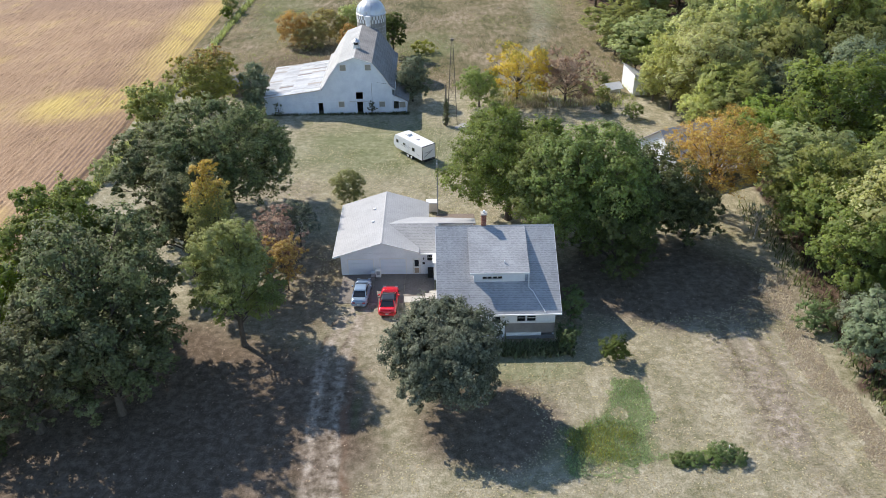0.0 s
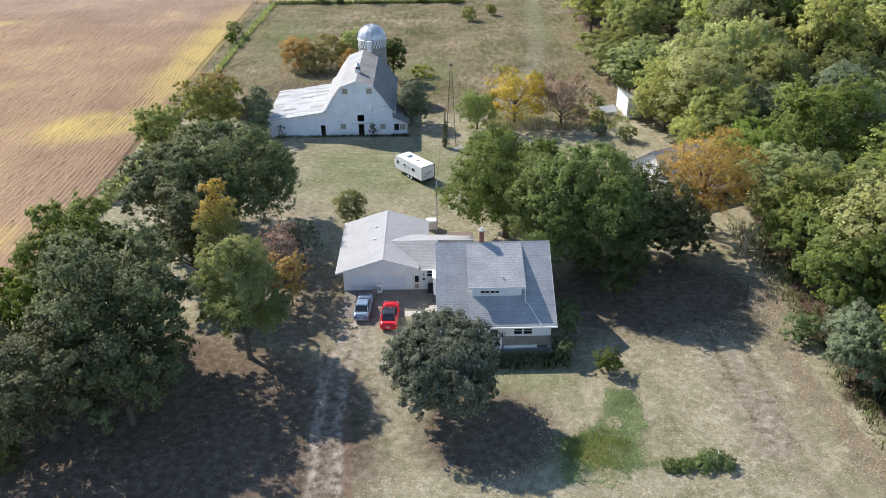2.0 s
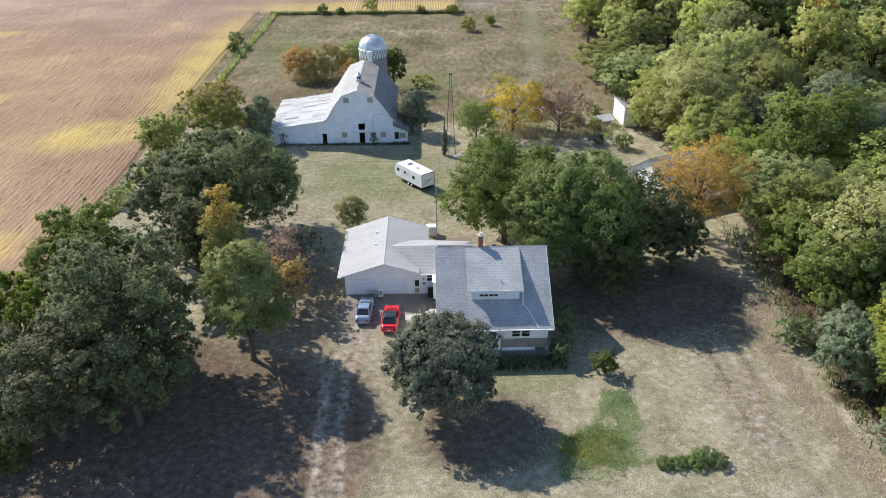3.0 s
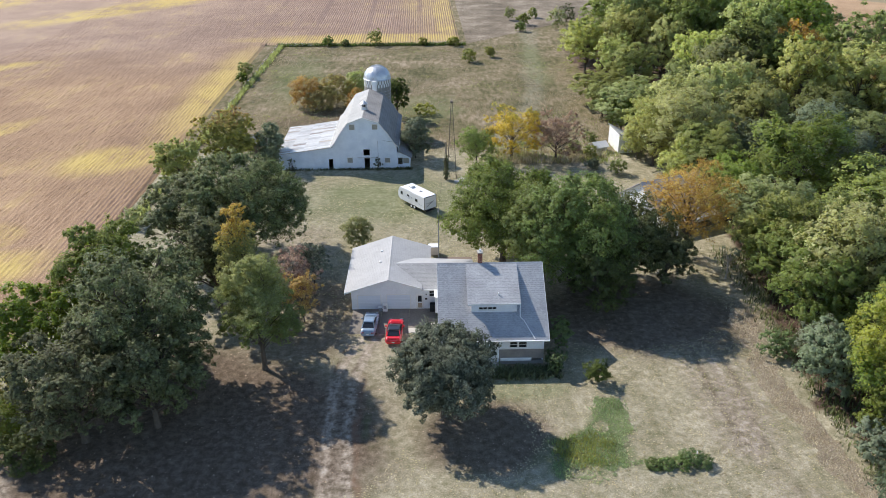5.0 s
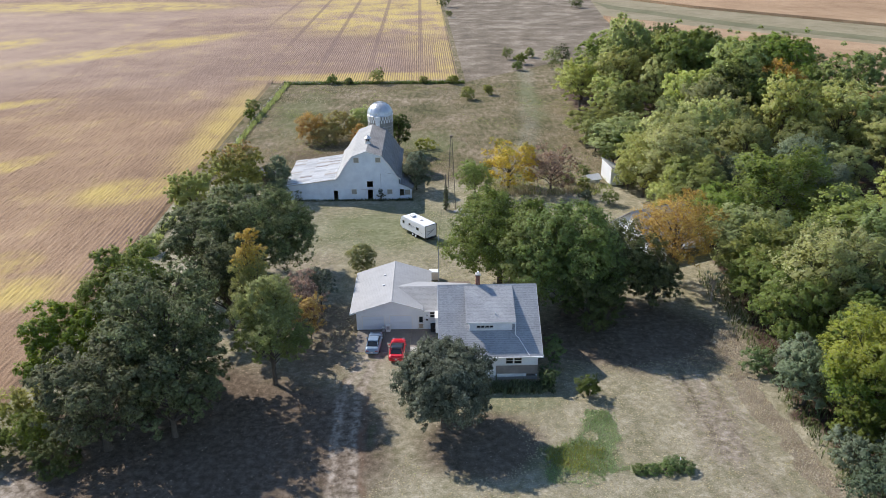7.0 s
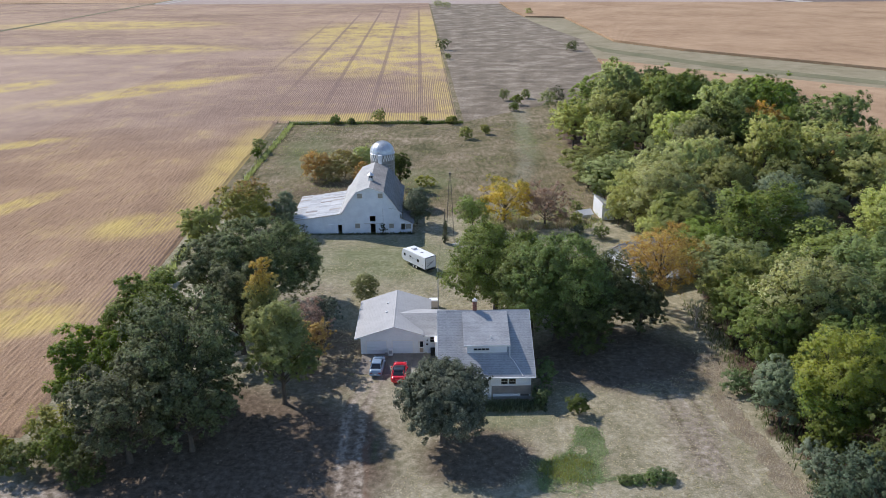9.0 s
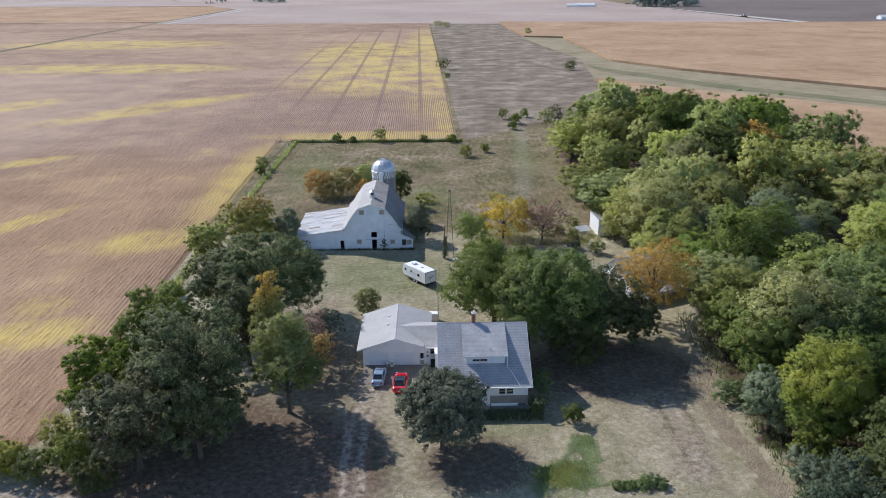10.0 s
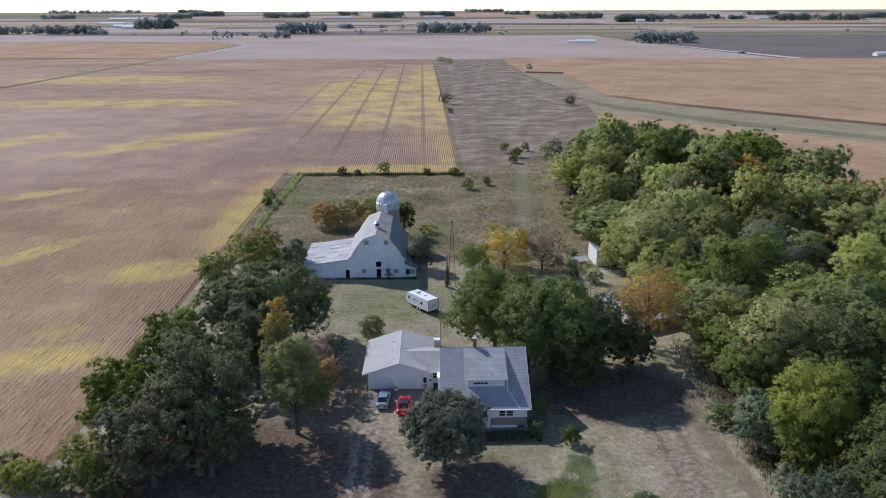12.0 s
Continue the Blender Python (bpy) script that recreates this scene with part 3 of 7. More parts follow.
    path = smooth(near_line(x, y, [(10, 62), (22, 95), (27, 150), (30, 190)]) + (n1 - 0.5) * 4, 3.5, 1) * 0.5
    for key, val in (("bare", bare), ("lush", lush), ("litter_shade", litter_shade), ("pasture", past), ("path", path), ("red", red)):
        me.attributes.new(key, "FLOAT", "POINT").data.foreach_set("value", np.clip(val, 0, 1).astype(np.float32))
    return tagged(new("ground", me), "dry mown farmyard lawn, rough pasture and open farmland", "ground", "", "structure")


def ground_material():
    n = Nodes("ground_cover", 0.95, 0, 0.1)

    def at(key):
        a = n.add("ShaderNodeAttribute")
        a.attribute_name = key
        return a.outputs["Fac"]
    fine, mid, big, huge = n.noise(7, 5, 0.7), n.noise(1.3, 5, 0.65), n.noise(0.22, 4, 0.6), n.noise(0.035, 3)
    speck = n.noise(22, 3, 0.7)
    blend = n.math("ADD", n.math("MULTIPLY", mid, 0.38), n.math("ADD", n.math("MULTIPLY", big, 0.3), n.math("MULTIPLY", n.noise(5.5, 6, 0.85), 0.57)))
    col = n.ramp(blend, [(0.47, (0.122, 0.128, 0.06)), (0.55, (0.218, 0.202, 0.12)), (0.63, (0.325, 0.288, 0.194)), (0.74, (0.54, 0.48, 0.358))])
    past = n.ramp(n.math("ADD", n.math("MULTIPLY", n.noise(0.9, 6, 0.7, n.scaled(1, 0.35, 1)), 0.5), n.math("ADD", n.math("MULTIPLY", n.noise(0.07, 5), 0.4), n.math("MULTIPLY", fine, 0.15))),
                  [(0.42, (0.078, 0.076, 0.034)), (0.5, (0.15, 0.13, 0.066)), (0.57, (0.235, 0.187, 0.117)), (0.67, (0.39, 0.316, 0.228))])
    col = n.mix(at("pasture"), col, past)
    col = n.mix(n.math("MULTIPLY", at("path"), n.step(mid, 0.35, 0.6)), col, (0.36, 0.33, 0.25))
    # dark brown for litter and ruts, also deepening the shade under the trees
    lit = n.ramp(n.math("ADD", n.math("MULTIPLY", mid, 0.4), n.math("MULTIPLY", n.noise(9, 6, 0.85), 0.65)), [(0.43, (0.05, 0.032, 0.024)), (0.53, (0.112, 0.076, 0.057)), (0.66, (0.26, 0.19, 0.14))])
    col = n.mix(at("litter_shade"), col, lit)
    bare = n.ramp(n.math("ADD", n.math("MULTIPLY", mid, 0.6), n.math("MULTIPLY", speck, 0.45)), [(0.42, (0.17, 0.135, 0.105)), (0.56, (0.37, 0.31, 0.245)), (0.7, (0.64, 0.56, 0.48))])
    col = n.mix(n.math("MULTIPLY", at("bare"), n.step(mid, 0.22, 0.6), clamp=True), col, bare)
    green = n.ramp(n.math("ADD", n.math("MULTIPLY", mid, 0.5), n.math("MULTIPLY", fine, 0.5)), [(0.36, (0.085, 0.115, 0.04)), (0.55, (0.15, 0.185, 0.072)), (0.74, (0.29, 0.285, 0.15))])
    col = n.mix(at("lush"), col, green)
    col = n.mix(n.math("MULTIPLY", at("red"), n.step(fine, 0.3, 0.55)), col, n.mix(speck, (0.15, 0.085, 0.055), (0.27, 0.165, 0.11)))
    n.base(col)
    n.bump(n.math("ADD", n.math("MULTIPLY", speck, 0.5), fine), 0.11, 0.9)
    return n.m


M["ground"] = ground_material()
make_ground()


def blob(n, x, y, rx, ry, rz=0.0, soft=0.55):
    m = n.add("ShaderNodeMapping")
    m.vector_type = "TEXTURE"
    m.inputs["Location"].default_value = (x, y, 0)
    m.inputs["Rotation"].default_value = (0, 0, radians(rz))
    m.inputs["Scale"].default_value = (rx, ry, 1e6)
    n.put(m.inputs["Vector"], n.pos)
    ln = n.add("ShaderNodeVectorMath")
    ln.operation = "LENGTH"
    n.put(ln.inputs[0], m.outputs[0])
    return n.step(ln.outputs["Value"], 1.25, soft)


ROW = 0.762
SOY_YELLOW = [(-195, 362, 88, 26, 0), (-118, 222, 52, 12, 50), (-177, 230, 24, 11, 60), (-30, 320, 50, 72, 0), (-46, 440, 48, 100, 2), (-8, 420, 18, 240, 1.4), (-250, 520, 90, 40, 0),
              (-22, 165, 42, 8, 3), (2, 205, 5, 46, 1.4), (-64, 14, 12, 6, 20), (-66, 25, 5, 5, 30), (-122, 128, 15, 5, 35), (-60, 58, 11, 8, 40), (-92, 72, 14, 4, 65)]
SOY_BARE = [(-47, 316, 17, 10, 0), (-22, 415, 16, 22, 0), (-20, 300, 22, 8, 0), (-66, 300, 14, 12, 0), (-12, 262, 20, 12, 0)]


def any_blob(n, items, soft=0.55):
    acc = None
    for e in items:
        b = blob(n, *e, soft)
        acc = b if acc is None else n.math("MAXIMUM", acc, b)
    return acc


def soy_material():
    n = Nodes("ripening_soybeans", 0.95, 0, 0.1)
    turned = n.scaled(1, 1, 1, -1.4)
    sep = n.add("ShaderNodeSeparateXYZ", Vector=turned)
    ph = n.math("FRACT", n.math("DIVIDE", sep.outputs[0], ROW))
    gap = n.step(n.math("ABSOLUTE", n.math("SUBTRACT", ph, 0.5)), 0.16, 0.4)
    streak = n.scaled(1, 0.16, 1, 0, turned)
    big, mid, fine = n.noise(0.012, 4, 0.6, n.scaled(0.6, 1, 1)), n.noise(0.06, 5, 0.65), n.noise(2.4, 5, 0.75)
    tone = n.math("ADD", n.math("MULTIPLY", big, 0.3), n.math("ADD", n.math("MULTIPLY", mid, 0.2), n.math("ADD", n.math("MULTIPLY", n.noise(1.1, 4, 0.7, streak), 0.12), n.math("MULTIPLY", n.noise(5.5, 4, 0.75), 0.62))))
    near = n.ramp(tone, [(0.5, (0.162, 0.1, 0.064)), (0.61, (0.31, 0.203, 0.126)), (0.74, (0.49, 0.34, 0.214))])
    # the far ramp is lifted to carry distance haze in the crop colour
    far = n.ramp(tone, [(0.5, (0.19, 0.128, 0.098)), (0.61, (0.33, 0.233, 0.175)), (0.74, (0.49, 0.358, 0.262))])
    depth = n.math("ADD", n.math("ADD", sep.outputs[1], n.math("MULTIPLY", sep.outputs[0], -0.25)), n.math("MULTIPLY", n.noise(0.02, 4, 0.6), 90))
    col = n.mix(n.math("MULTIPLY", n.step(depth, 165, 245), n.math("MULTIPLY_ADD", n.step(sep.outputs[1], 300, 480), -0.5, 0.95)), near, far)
    patchy = n.math("ADD", n.math("MULTIPLY", mid, 0.42), n.math("ADD", n.math("MULTIPLY", n.noise(0.25, 5, 0.7), 0.15), n.math("ADD", n.math("MULTIPLY", n.noise(0.5, 4, 0.7, streak), 0.2), n.math("MULTIPLY", n.noise(4.5, 4, 0.8), 0.23))))
    patch = n.math("MULTIPLY", any_blob(n, SOY_YELLOW), n.step(patchy, 0.4, 0.56))
    patch = n.math("MULTIPLY", patch, n.math("SUBTRACT", 1.0, n.math("MULTIPLY", any_blob(n, SOY_BARE, 0.4), n.step(patchy, 0.62, 0.42))))
    head = n.math("MAXIMUM", blob(n, -22, 164.5, 36, 7.5, 3, 0.6), blob(n, -54.0, 108, 8.0, 60, 1, 0.0))
    head = n.math("MULTIPLY", head, n.step(patchy, 0.38, 0.52))
    stray = n.math("MULTIPLY", n.step(n.math("ADD", n.math("MULTIPLY", mid, 0.6), n.math("MULTIPLY", n.noise(0.5, 4, 0.7, streak), 0.4)), 0.5, 0.7), 0.4)
    gold = n.mix(n.math("ADD", n.math("MULTIPLY", fine, 0.6), n.math("MULTIPLY", mid, 0.4)), (0.47, 0.34, 0.09), (0.63, 0.5, 0.17))
    col = n.mix(n.math("MULTIPLY", n.math("MAXIMUM", head, n.math("MAXIMUM", patch, stray)), 0.8), col, gold)
    # bare soil between the rows, plainest where the plants stand thin
    thin = n.math("MULTIPLY_ADD", n.math("MAXIMUM", blob(n, -26, 205, 62, 62, 0, 0.45), n.math("MAXIMUM", n.math("MULTIPLY", blob(n, -54, 90, 12, 110, 1, 0.4), 0.4), blob(n, -51, 32, 5, 24, 1, 0.5))), 0.66, 0.045)
    col = n.mix(n.math("MULTIPLY", gap, thin), col, (0.15, 0.098, 0.083))
    # wheel lanes
    lane = n.math("ABSOLUTE", n.math("SUBTRACT", n.math("FRACT", n.math("DIVIDE", n.math("ADD", sep.outputs[0], 10.25), 17.3)), 0.5))
    col = n.mix(n.math("MULTIPLY", n.math("MULTIPLY", n.step(lane, 0.075, 0.03), 0.62), blob(n, -30, 430, 60, 260, 0, 0.7)), col, (0.19, 0.13, 0.11))
    n.base(col)
    n.bump(n.math("ADD", n.math("MULTIPLY", gap, -0.2), n.math("MULTIPLY", fine, 1.4)), 0.07, 0.5)
    return n.m


M["soy"] = soy_material()


def sheet(name, poly, z, material, label, category="field", thick=0.0):
    bm = bmesh.new()
    if thick:
        prism(bm, [(x, y, 0.02) for x, y in poly], (0, 0, thick))
    else:
        bm.faces.new([bm.verts.new((x, y, z)) for x, y in poly])
    ob = part(name, bm, material)
    return tagged(ob, label, category, "", "structure")


def soy_rows(x0, x1, y0, y1, seg, seed):
    """Planted ridges side by side, each with an uneven top."""
    rg = np.random.default_rng(seed)
    rot = math.tan(radians(1.4))
    k0, k1 = math.ceil(x0 / ROW), math.floor(x1 / ROW)
    us, zs = [], []
    for k in range(k0, k1):
        us += [k * ROW, k * ROW + 0.19, k * ROW + 0.38, k * ROW + 0.57]
        zs += [0.4, 0.405, 0.41, 0.405]
    us, zs = np.array(us), np.array(zs)
    ts = np.arange(y0, y1 + seg * 0.5, seg)
    u, t = np.meshgrid(us, ts)
    z = np.tile(zs, (len(ts), 1))
    z = np.where(z > 0.1, z + rg.normal(0, 0.06, z.shape), z)
    open_edge = np.where((ts < 157) | (x1 > 0), 1.0, 0.0)
    for i in range(5):
        z[:, -1 - i] *= 1 - open_edge * (1 - i / 5)
    z[0] *= 0.1
    u = u + rg.normal(0, 0.03, u.shape)
    v = np.c_[(u - t * rot).ravel(), t.ravel(), z.ravel()]
    i = np.arange(u.size).reshape(u.shape)
    q = np.stack([i[:-1, :-1], i[:-1, 1:], i[1:, 1:], i[1:, :-1]], -1).reshape(-1, 4)
    return v, q


parts_v, parts_q, off = [], [], 0
for a in ((-120, -47.4, -14.4, 330, 0.9, 1), (-49.0, 11.0, 157.6, 330, 1.6, 2)):
    v, q = soy_rows(*a)
    parts_v.append(v)
    parts_q.append(q + off)
    off += len(v)
far_soy = np.array([(-313, -14), (-117, -14), (-124, 330), (2, 330), (-9.5, 767), (-310, 767)], float)
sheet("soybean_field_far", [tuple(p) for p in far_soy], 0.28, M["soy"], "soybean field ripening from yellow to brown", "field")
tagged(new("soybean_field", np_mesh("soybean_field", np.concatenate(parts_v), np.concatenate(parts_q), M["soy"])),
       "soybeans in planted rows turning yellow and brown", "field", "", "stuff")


def crop_material(name, a, b, c, row=0.0, turn=0.0, big=0.02):
    n = Nodes(name, 0.95, 0, 0.1)
    k = n.math("ADD", n.math("MULTIPLY", n.noise(1.4, 5, 0.75), 0.4), n.math("ADD", n.math("MULTIPLY", n.noise(big, 4), 0.4), n.math("MULTIPLY", n.noise(0.15, 4), 0.25)))
    col = n.ramp(k, [(0.4, a), (0.53, b), (0.68, c)])
    if row:
        sep = n.add("ShaderNodeSeparateXYZ", Vector=n.scaled(1, 1, 1, turn))
        s = n.math("ABSOLUTE", n.math("SUBTRACT", n.math("FRACT", n.math("DIVIDE", sep.outputs[0], row)), 0.5))
        col = n.mix(n.math("MULTIPLY", n.step(s, 0.3, 0.48), 0.35), col, tuple(0.55 * v for v in a))
    n.base(col)
    n.bump(n.noise(1.4, 5, 0.75), 0.3, 0.7)
    return n.m


M["corn"] = crop_material("dry_corn", (0.27, 0.172, 0.1), (0.4, 0.265, 0.158), (0.53, 0.375, 0.235), 0.762, 12)
M["stubble"] = crop_material("harvested_stubble", (0.32, 0.25, 0.21), (0.41, 0.33, 0.28), (0.49, 0.415, 0.36), 6.0, 90, 0.006)
M["plowed"] = crop_material("tilled_soil", (0.125, 0.102, 0.09), (0.17, 0.14, 0.122), (0.22, 0.185, 0.16), 0, 0, 0.008)
M["waterway"] = crop_material("grass_waterway", (0.19, 0.165, 0.095), (0.29, 0.245, 0.155), (0.39, 0.335, 0.23), 0, 0, 0.03)
M["waterway_green"] = crop_material("green_waterway", (0.14, 0.138, 0.075), (0.195, 0.182, 0.105), (0.27, 0.24, 0.15), 0, 0, 0.03)
M["strip"] = crop_material("grey_brown_pasture", (0.1, 0.08, 0.056), (0.215, 0.173, 0.126), (0.46, 0.395, 0.305), 0, 0, 0.07)
M["paleroad"] = crop_material("gravel_road", (0.38, 0.35, 0.31), (0.46, 0.43, 0.39), (0.54, 0.51, 0.47))
M["greenfield"] = crop_material("pale_green_field", (0.25, 0.21, 0.13), (0.33, 0.28, 0.185), (0.41, 0.35, 0.25), 0, 0, 0.006)

sheet("pasture_strip", [(8.6, 158), (79, 226), (80, 292), (104, 400), (74, 530), (66, 767), (-8.2, 767)], 0.05, M["strip"], "grey-brown rough pasture strip between fields")
sheet("corn_field_far", [(66, 767), (68.5, 637), (73, 575), (104, 564), (107, 388), (136, 341), (209, 260), (420, 140), (900, 140), (900, 735), (372, 735)], 0, M["corn"], "tall dry tan corn beside the waterway", "corn field", thick=1.3)
sheet("grass_waterway", [(72, 574), (103.5, 563), (106.5, 387), (135, 340), (208.5, 259), (420, 139), (420, 90), (178, 206), (113, 267), (81, 306), (90, 400), (74, 530)], 0.1, M["waterway"], "pale dry grass waterway between corn fields", "grass")
sheet("waterway_bed", [(88, 372), (96, 352), (140, 283), (192, 230), (420, 115), (420, 104), (186, 219), (135, 270), (90, 340)], 0.16, M["waterway_green"], "greener grass along the waterway bed", "grass")
sheet("corn_field", [(80.5, 304), (113, 266), (178, 205), (420, 88), (420, -60), (150, -60), (118, 60), (112, 150), (80, 200), (78.6, 228)], 0, M["corn"], "tall dry tan corn behind the woodland", "corn field", thick=1.3)
sheet("stubble_field", [(-303, 768), (372, 736), (318, 1140), (300, 1480), (-480, 1540), (-360, 1200), (-303, 1110)], 0.2, M["stubble"], "pale harvested field with straight passes", "field")
sheet("tilled_field", [(373, 737), (900, 730), (1100, 1440), (430, 1490), (330, 1150)], 0.25, M["plowed"], "dark tilled field", "field")
sheet("far_corn", [(-306, 800), (-306, 1100), (-365, 1215), (-900, 1240), (-900, 800)], 0.25, M["corn"], "distant tan corn field", "field")
sheet("left_field", [(-316, 460), (-309, 700), (-306, 795), (-900, 795), (-900, 460)], 0.2, M["soy"], "distant pale green and tan field", "field")
sheet("far_stubble", [(-370, 1225), (-482, 1545), (-1200, 1640), (-1200, 1250)], 0.25, M["stubble"], "distant pale stubble field", "field")
sheet("gravel_track", [(318, 1150), (323, 1150), (396, 748), (380, 745)], 0.35, M["paleroad"], "pale gravel farm track", "road")
sheet("harvest_lane", [(-309, 772), (-303, 772), (-290, 1118), (-296, 1118)], 0.36, M["paleroad"], "pale wheel lane beside the harvested field", "road")
sheet("harvest_lane_pair", [(-296, 772), (-291, 772), (-277, 1118), (-282, 1118)], 0.36, M["paleroad"], "pale wheel lane in the harvested field", "road")
sheet("field_road", [(-309, 460), (-303, 1110), (-306, 1112), (-313.5, 460)], 0.42, M["waterway_green"], "dark grassy field boundary", "verge")

# a patchwork of distant fields out to the skyline
rg = random.Random(11)
yy = 1560
far_mats = ["stubble", "greenfield", "corn", "plowed", "waterway", "stubble", "waterway_green"]
while yy < 4700:
    dy = rg.uniform(80, 150) * (1 + (yy - 1500) / 2200)
    xx = -3600 + rg.uniform(0, 400)
    while xx < 3600:
        dx = rg.uniform(350, 1100)
        k = rg.choice(far_mats)
        z0, z1 = 0.3 + (yy > 2400) * 1.6 + skyline(yy), 0.3 + (yy > 2400) * 1.6 + skyline(yy + dy)
        bm = bmesh.new()
        bm.faces.new([bm.verts.new(p) for p in ((xx + 4, yy + 3, z0), (xx + dx, yy + 3, z0), (xx + dx, yy + dy, z1), (xx + 4, yy + dy, z1))])
        tagged(part("distant_field", bm, M[k]), "distant farm field", "field", "", "structure")
        xx += dx
    yy += dy


# ---- house ----
def house():
    h = thing("house", pose(0, 0, 0, 0, 0, 1.0), "white sided bungalow with grey shingle roof and long front dormer", "house")
    W, zr, sl, ye, yb = 11.85, 8.79, 0.653, -7.95, 6.2
    zf = lambda y: zr - sl * abs(y)
    # walls
    x0, x1, yf, yk = 0.35, 11.4, -7.25, 5.7
    fw = part("front_wall", pierced(bmesh.new(), x0, x1, 2.05, 3.78, yf, yf + 0.16, [(5.42, 6.2, 2.05, 2.95), (7.72, 8.5, 2.2, 2.95), (8.68, 9.5, 2.2, 2.95)]), M["siding"], h)
    part("back_wall", boxed(x0, x1, yk - 0.16, yk, 0.0, 4.9), M["siding"], h)
    for xa, nm in ((x0, "gable_wall"), (x1 - 0.16, "gable_wall")):
        pts = [(xa, yf + 0.165, 0.0), (xa, yk - 0.165, 0.0), (xa, yk - 0.165, zf(yk) - 0.22), (xa, 0, zr - 0.24), (xa, yf + 0.165, zf(yf) - 0.2)]
        part(nm, prism(bmesh.new(), pts, (0.16, 0, 0)), M["siding"], h)
    part("skirting", boxed(6.55, x1, yf - 0.02, yf + 0.14, 0.75, 2.045), M["skirt"], h, "taupe lap-sided lower wall")
    part("door_surround", pierced(bmesh.new(), x0, 6.545, 0.4, 2.045, yf - 0.005, yf + 0.155, [(5.42, 6.2, 0.4, 2.045)]), M["siding"], h)
    part("foundation", boxed(x0, x1, yf + 0.03, yk - 0.2, -0.1, 0.4), M["pale_concrete"], h)
    part("base_board", boxed(6.7, 10.1, yf - 0.12, yf - 0.025, 0.5, 0.86), M["trim"], h, "white board along the wall foot")
    part("band", boxed(6.4, x1, yf - 0.05, yf - 0.022, 1.98, 2.1), M["trim"], h)
    part("post", boxed(6.28, 6.42, yf - 0.14, yf - 0.01, 0.4, 3.6), M["trim"], h)
    window(h, 7.72, 8.5, 2.2, 2.95, yf)
    window(h, 8.68, 9.5, 2.2, 2.95, yf)
    d = part("door", boxed(5.44, 6.18, yf + 0.04, yf + 0.09, 0.42, 2.93), M["trim"], h, "white front door with upper window")
    part("pane", boxed(5.55, 6.07, yf + 0.022, yf + 0.038, 1.95, 2.75), M["glass"], d)
    part("handle", boxed(6.08, 6.12, yf - 0.01, yf + 0.038, 1.4, 1.5), M["chrome"], d)
    st = part("front_step", boxed(5.1, 6.5, yf - 0.9, yf - 0.15, -0.05, 0.2, 0.02), M["pale_concrete"], h)
    part("step_tread", boxed(5.2, 6.4, yf - 0.5, yf - 0.01, 0.2, 0.4, 0.02), M["pale_concrete"], st)
    # main roof: two slabs and their edges
    t = 0.2
    part("roof", prism(bmesh.new(), [(0, ye, zf(ye)), (0, 0, zr), (0, 0, zr - t * 1.2), (0, ye, zf(ye) - t)], (W, 0, 0)), M["roof"], h)
    part("roof_back", prism(bmesh.new(), [(0, yb, zf(yb)), (0, 0.004, zr), (0, 0.004, zr - t * 1.2), (0, yb, zf(yb) - t)], (W, 0, 0)), M["roof"], h)
    part("ridge_cap", prism(bmesh.new(), [(0.01, -0.16, zf(0.16) + 0.012), (0.01, 0, zr + 0.035), (0.01, 0.16, zf(0.16) + 0.012), (0.01, 0, zr - 0.02)], (W - 0.02, 0, 0)), M["roof"], h)
    part("gutter", prism(bmesh.new(), [(-0.02, ye - 0.13, zf(ye) - 0.04), (-0.02, ye - 0.13, zf(ye) - 0.16), (-0.02, ye - 0.01, zf(ye) - 0.18), (-0.02, ye - 0.01, zf(ye) - 0.03)], (W + 0.04, 0, 0)), M["trim"], h)
    for xa in (-0.035, W + 0.003):
        part("rake_board", prism(bmesh.new(), [(xa, ye, zf(ye) + 0.01), (xa, 0, zr + 0.01), (xa, 0, zr - 0.26), (xa, ye, zf(ye) - 0.22)], (0.032, 0, 0)), M["trim"], h)
    # dormer
    ds, dy, dz = 0.395, -5.42, 6.62
    dx0, dx1 = 3.2, 8.95
    top = lambda y: dz + ds * (y - dy)
    ry = -0.02
    part("dormer_roof", prism(bmesh.new(), [(dx0, dy, dz), (dx0, ry, top(ry)), (dx0, ry, top(ry) - 0.16), (dx0, dy, dz - 0.16)], (dx1 - dx0, 0, 0)), M["roof"], h)
    wy = -5.15
    part("dormer_wall", pierced(bmesh.new(), 3.75, 8.4, zf(wy) - 0.1, top(wy) - 0.17, wy, wy + 0.15, [(a, a + 0.4, 5.78, 6.05) for a in (4.45, 4.92, 5.44, 5.92)]), M["siding"], h)
    for a in (4.45, 4.92, 5.44, 5.92):
        window(h, a, a + 0.4, 5.78, 6.05, wy, bars=0, depth=0.03)
    for xa in (3.6, 8.41):
        part("dormer_cheek", prism(bmesh.new(), [(xa, wy, zf(wy) - 0.1), (xa, wy, top(wy) - 0.17), (xa, -0.6, top(-0.6) - 0.17), (xa, -0.6, zf(0.6) - 0.1)], (0.14, 0, 0)), M["siding"], h)
    part("dormer_fascia", boxed(dx0, dx1, dy - 0.03, dy - 0.002, dz - 0.2, dz + 0.01), M["trim"], h)
    dn = bmesh.new()
    tube(dn, [Vector((8.86, dy - 0.05, dz - 0.12)), Vector((8.88, -5.75, zf(5.75) + 0.09)), Vector((9.25, -6.1, zf(6.1) + 0.08)), Vector((10.3, ye + 0.05, zf(ye) + 0.07))], [0.055] * 4, 6)
    part("downpipe", dn, M["trim"], h, "white downpipe laid over the roof")
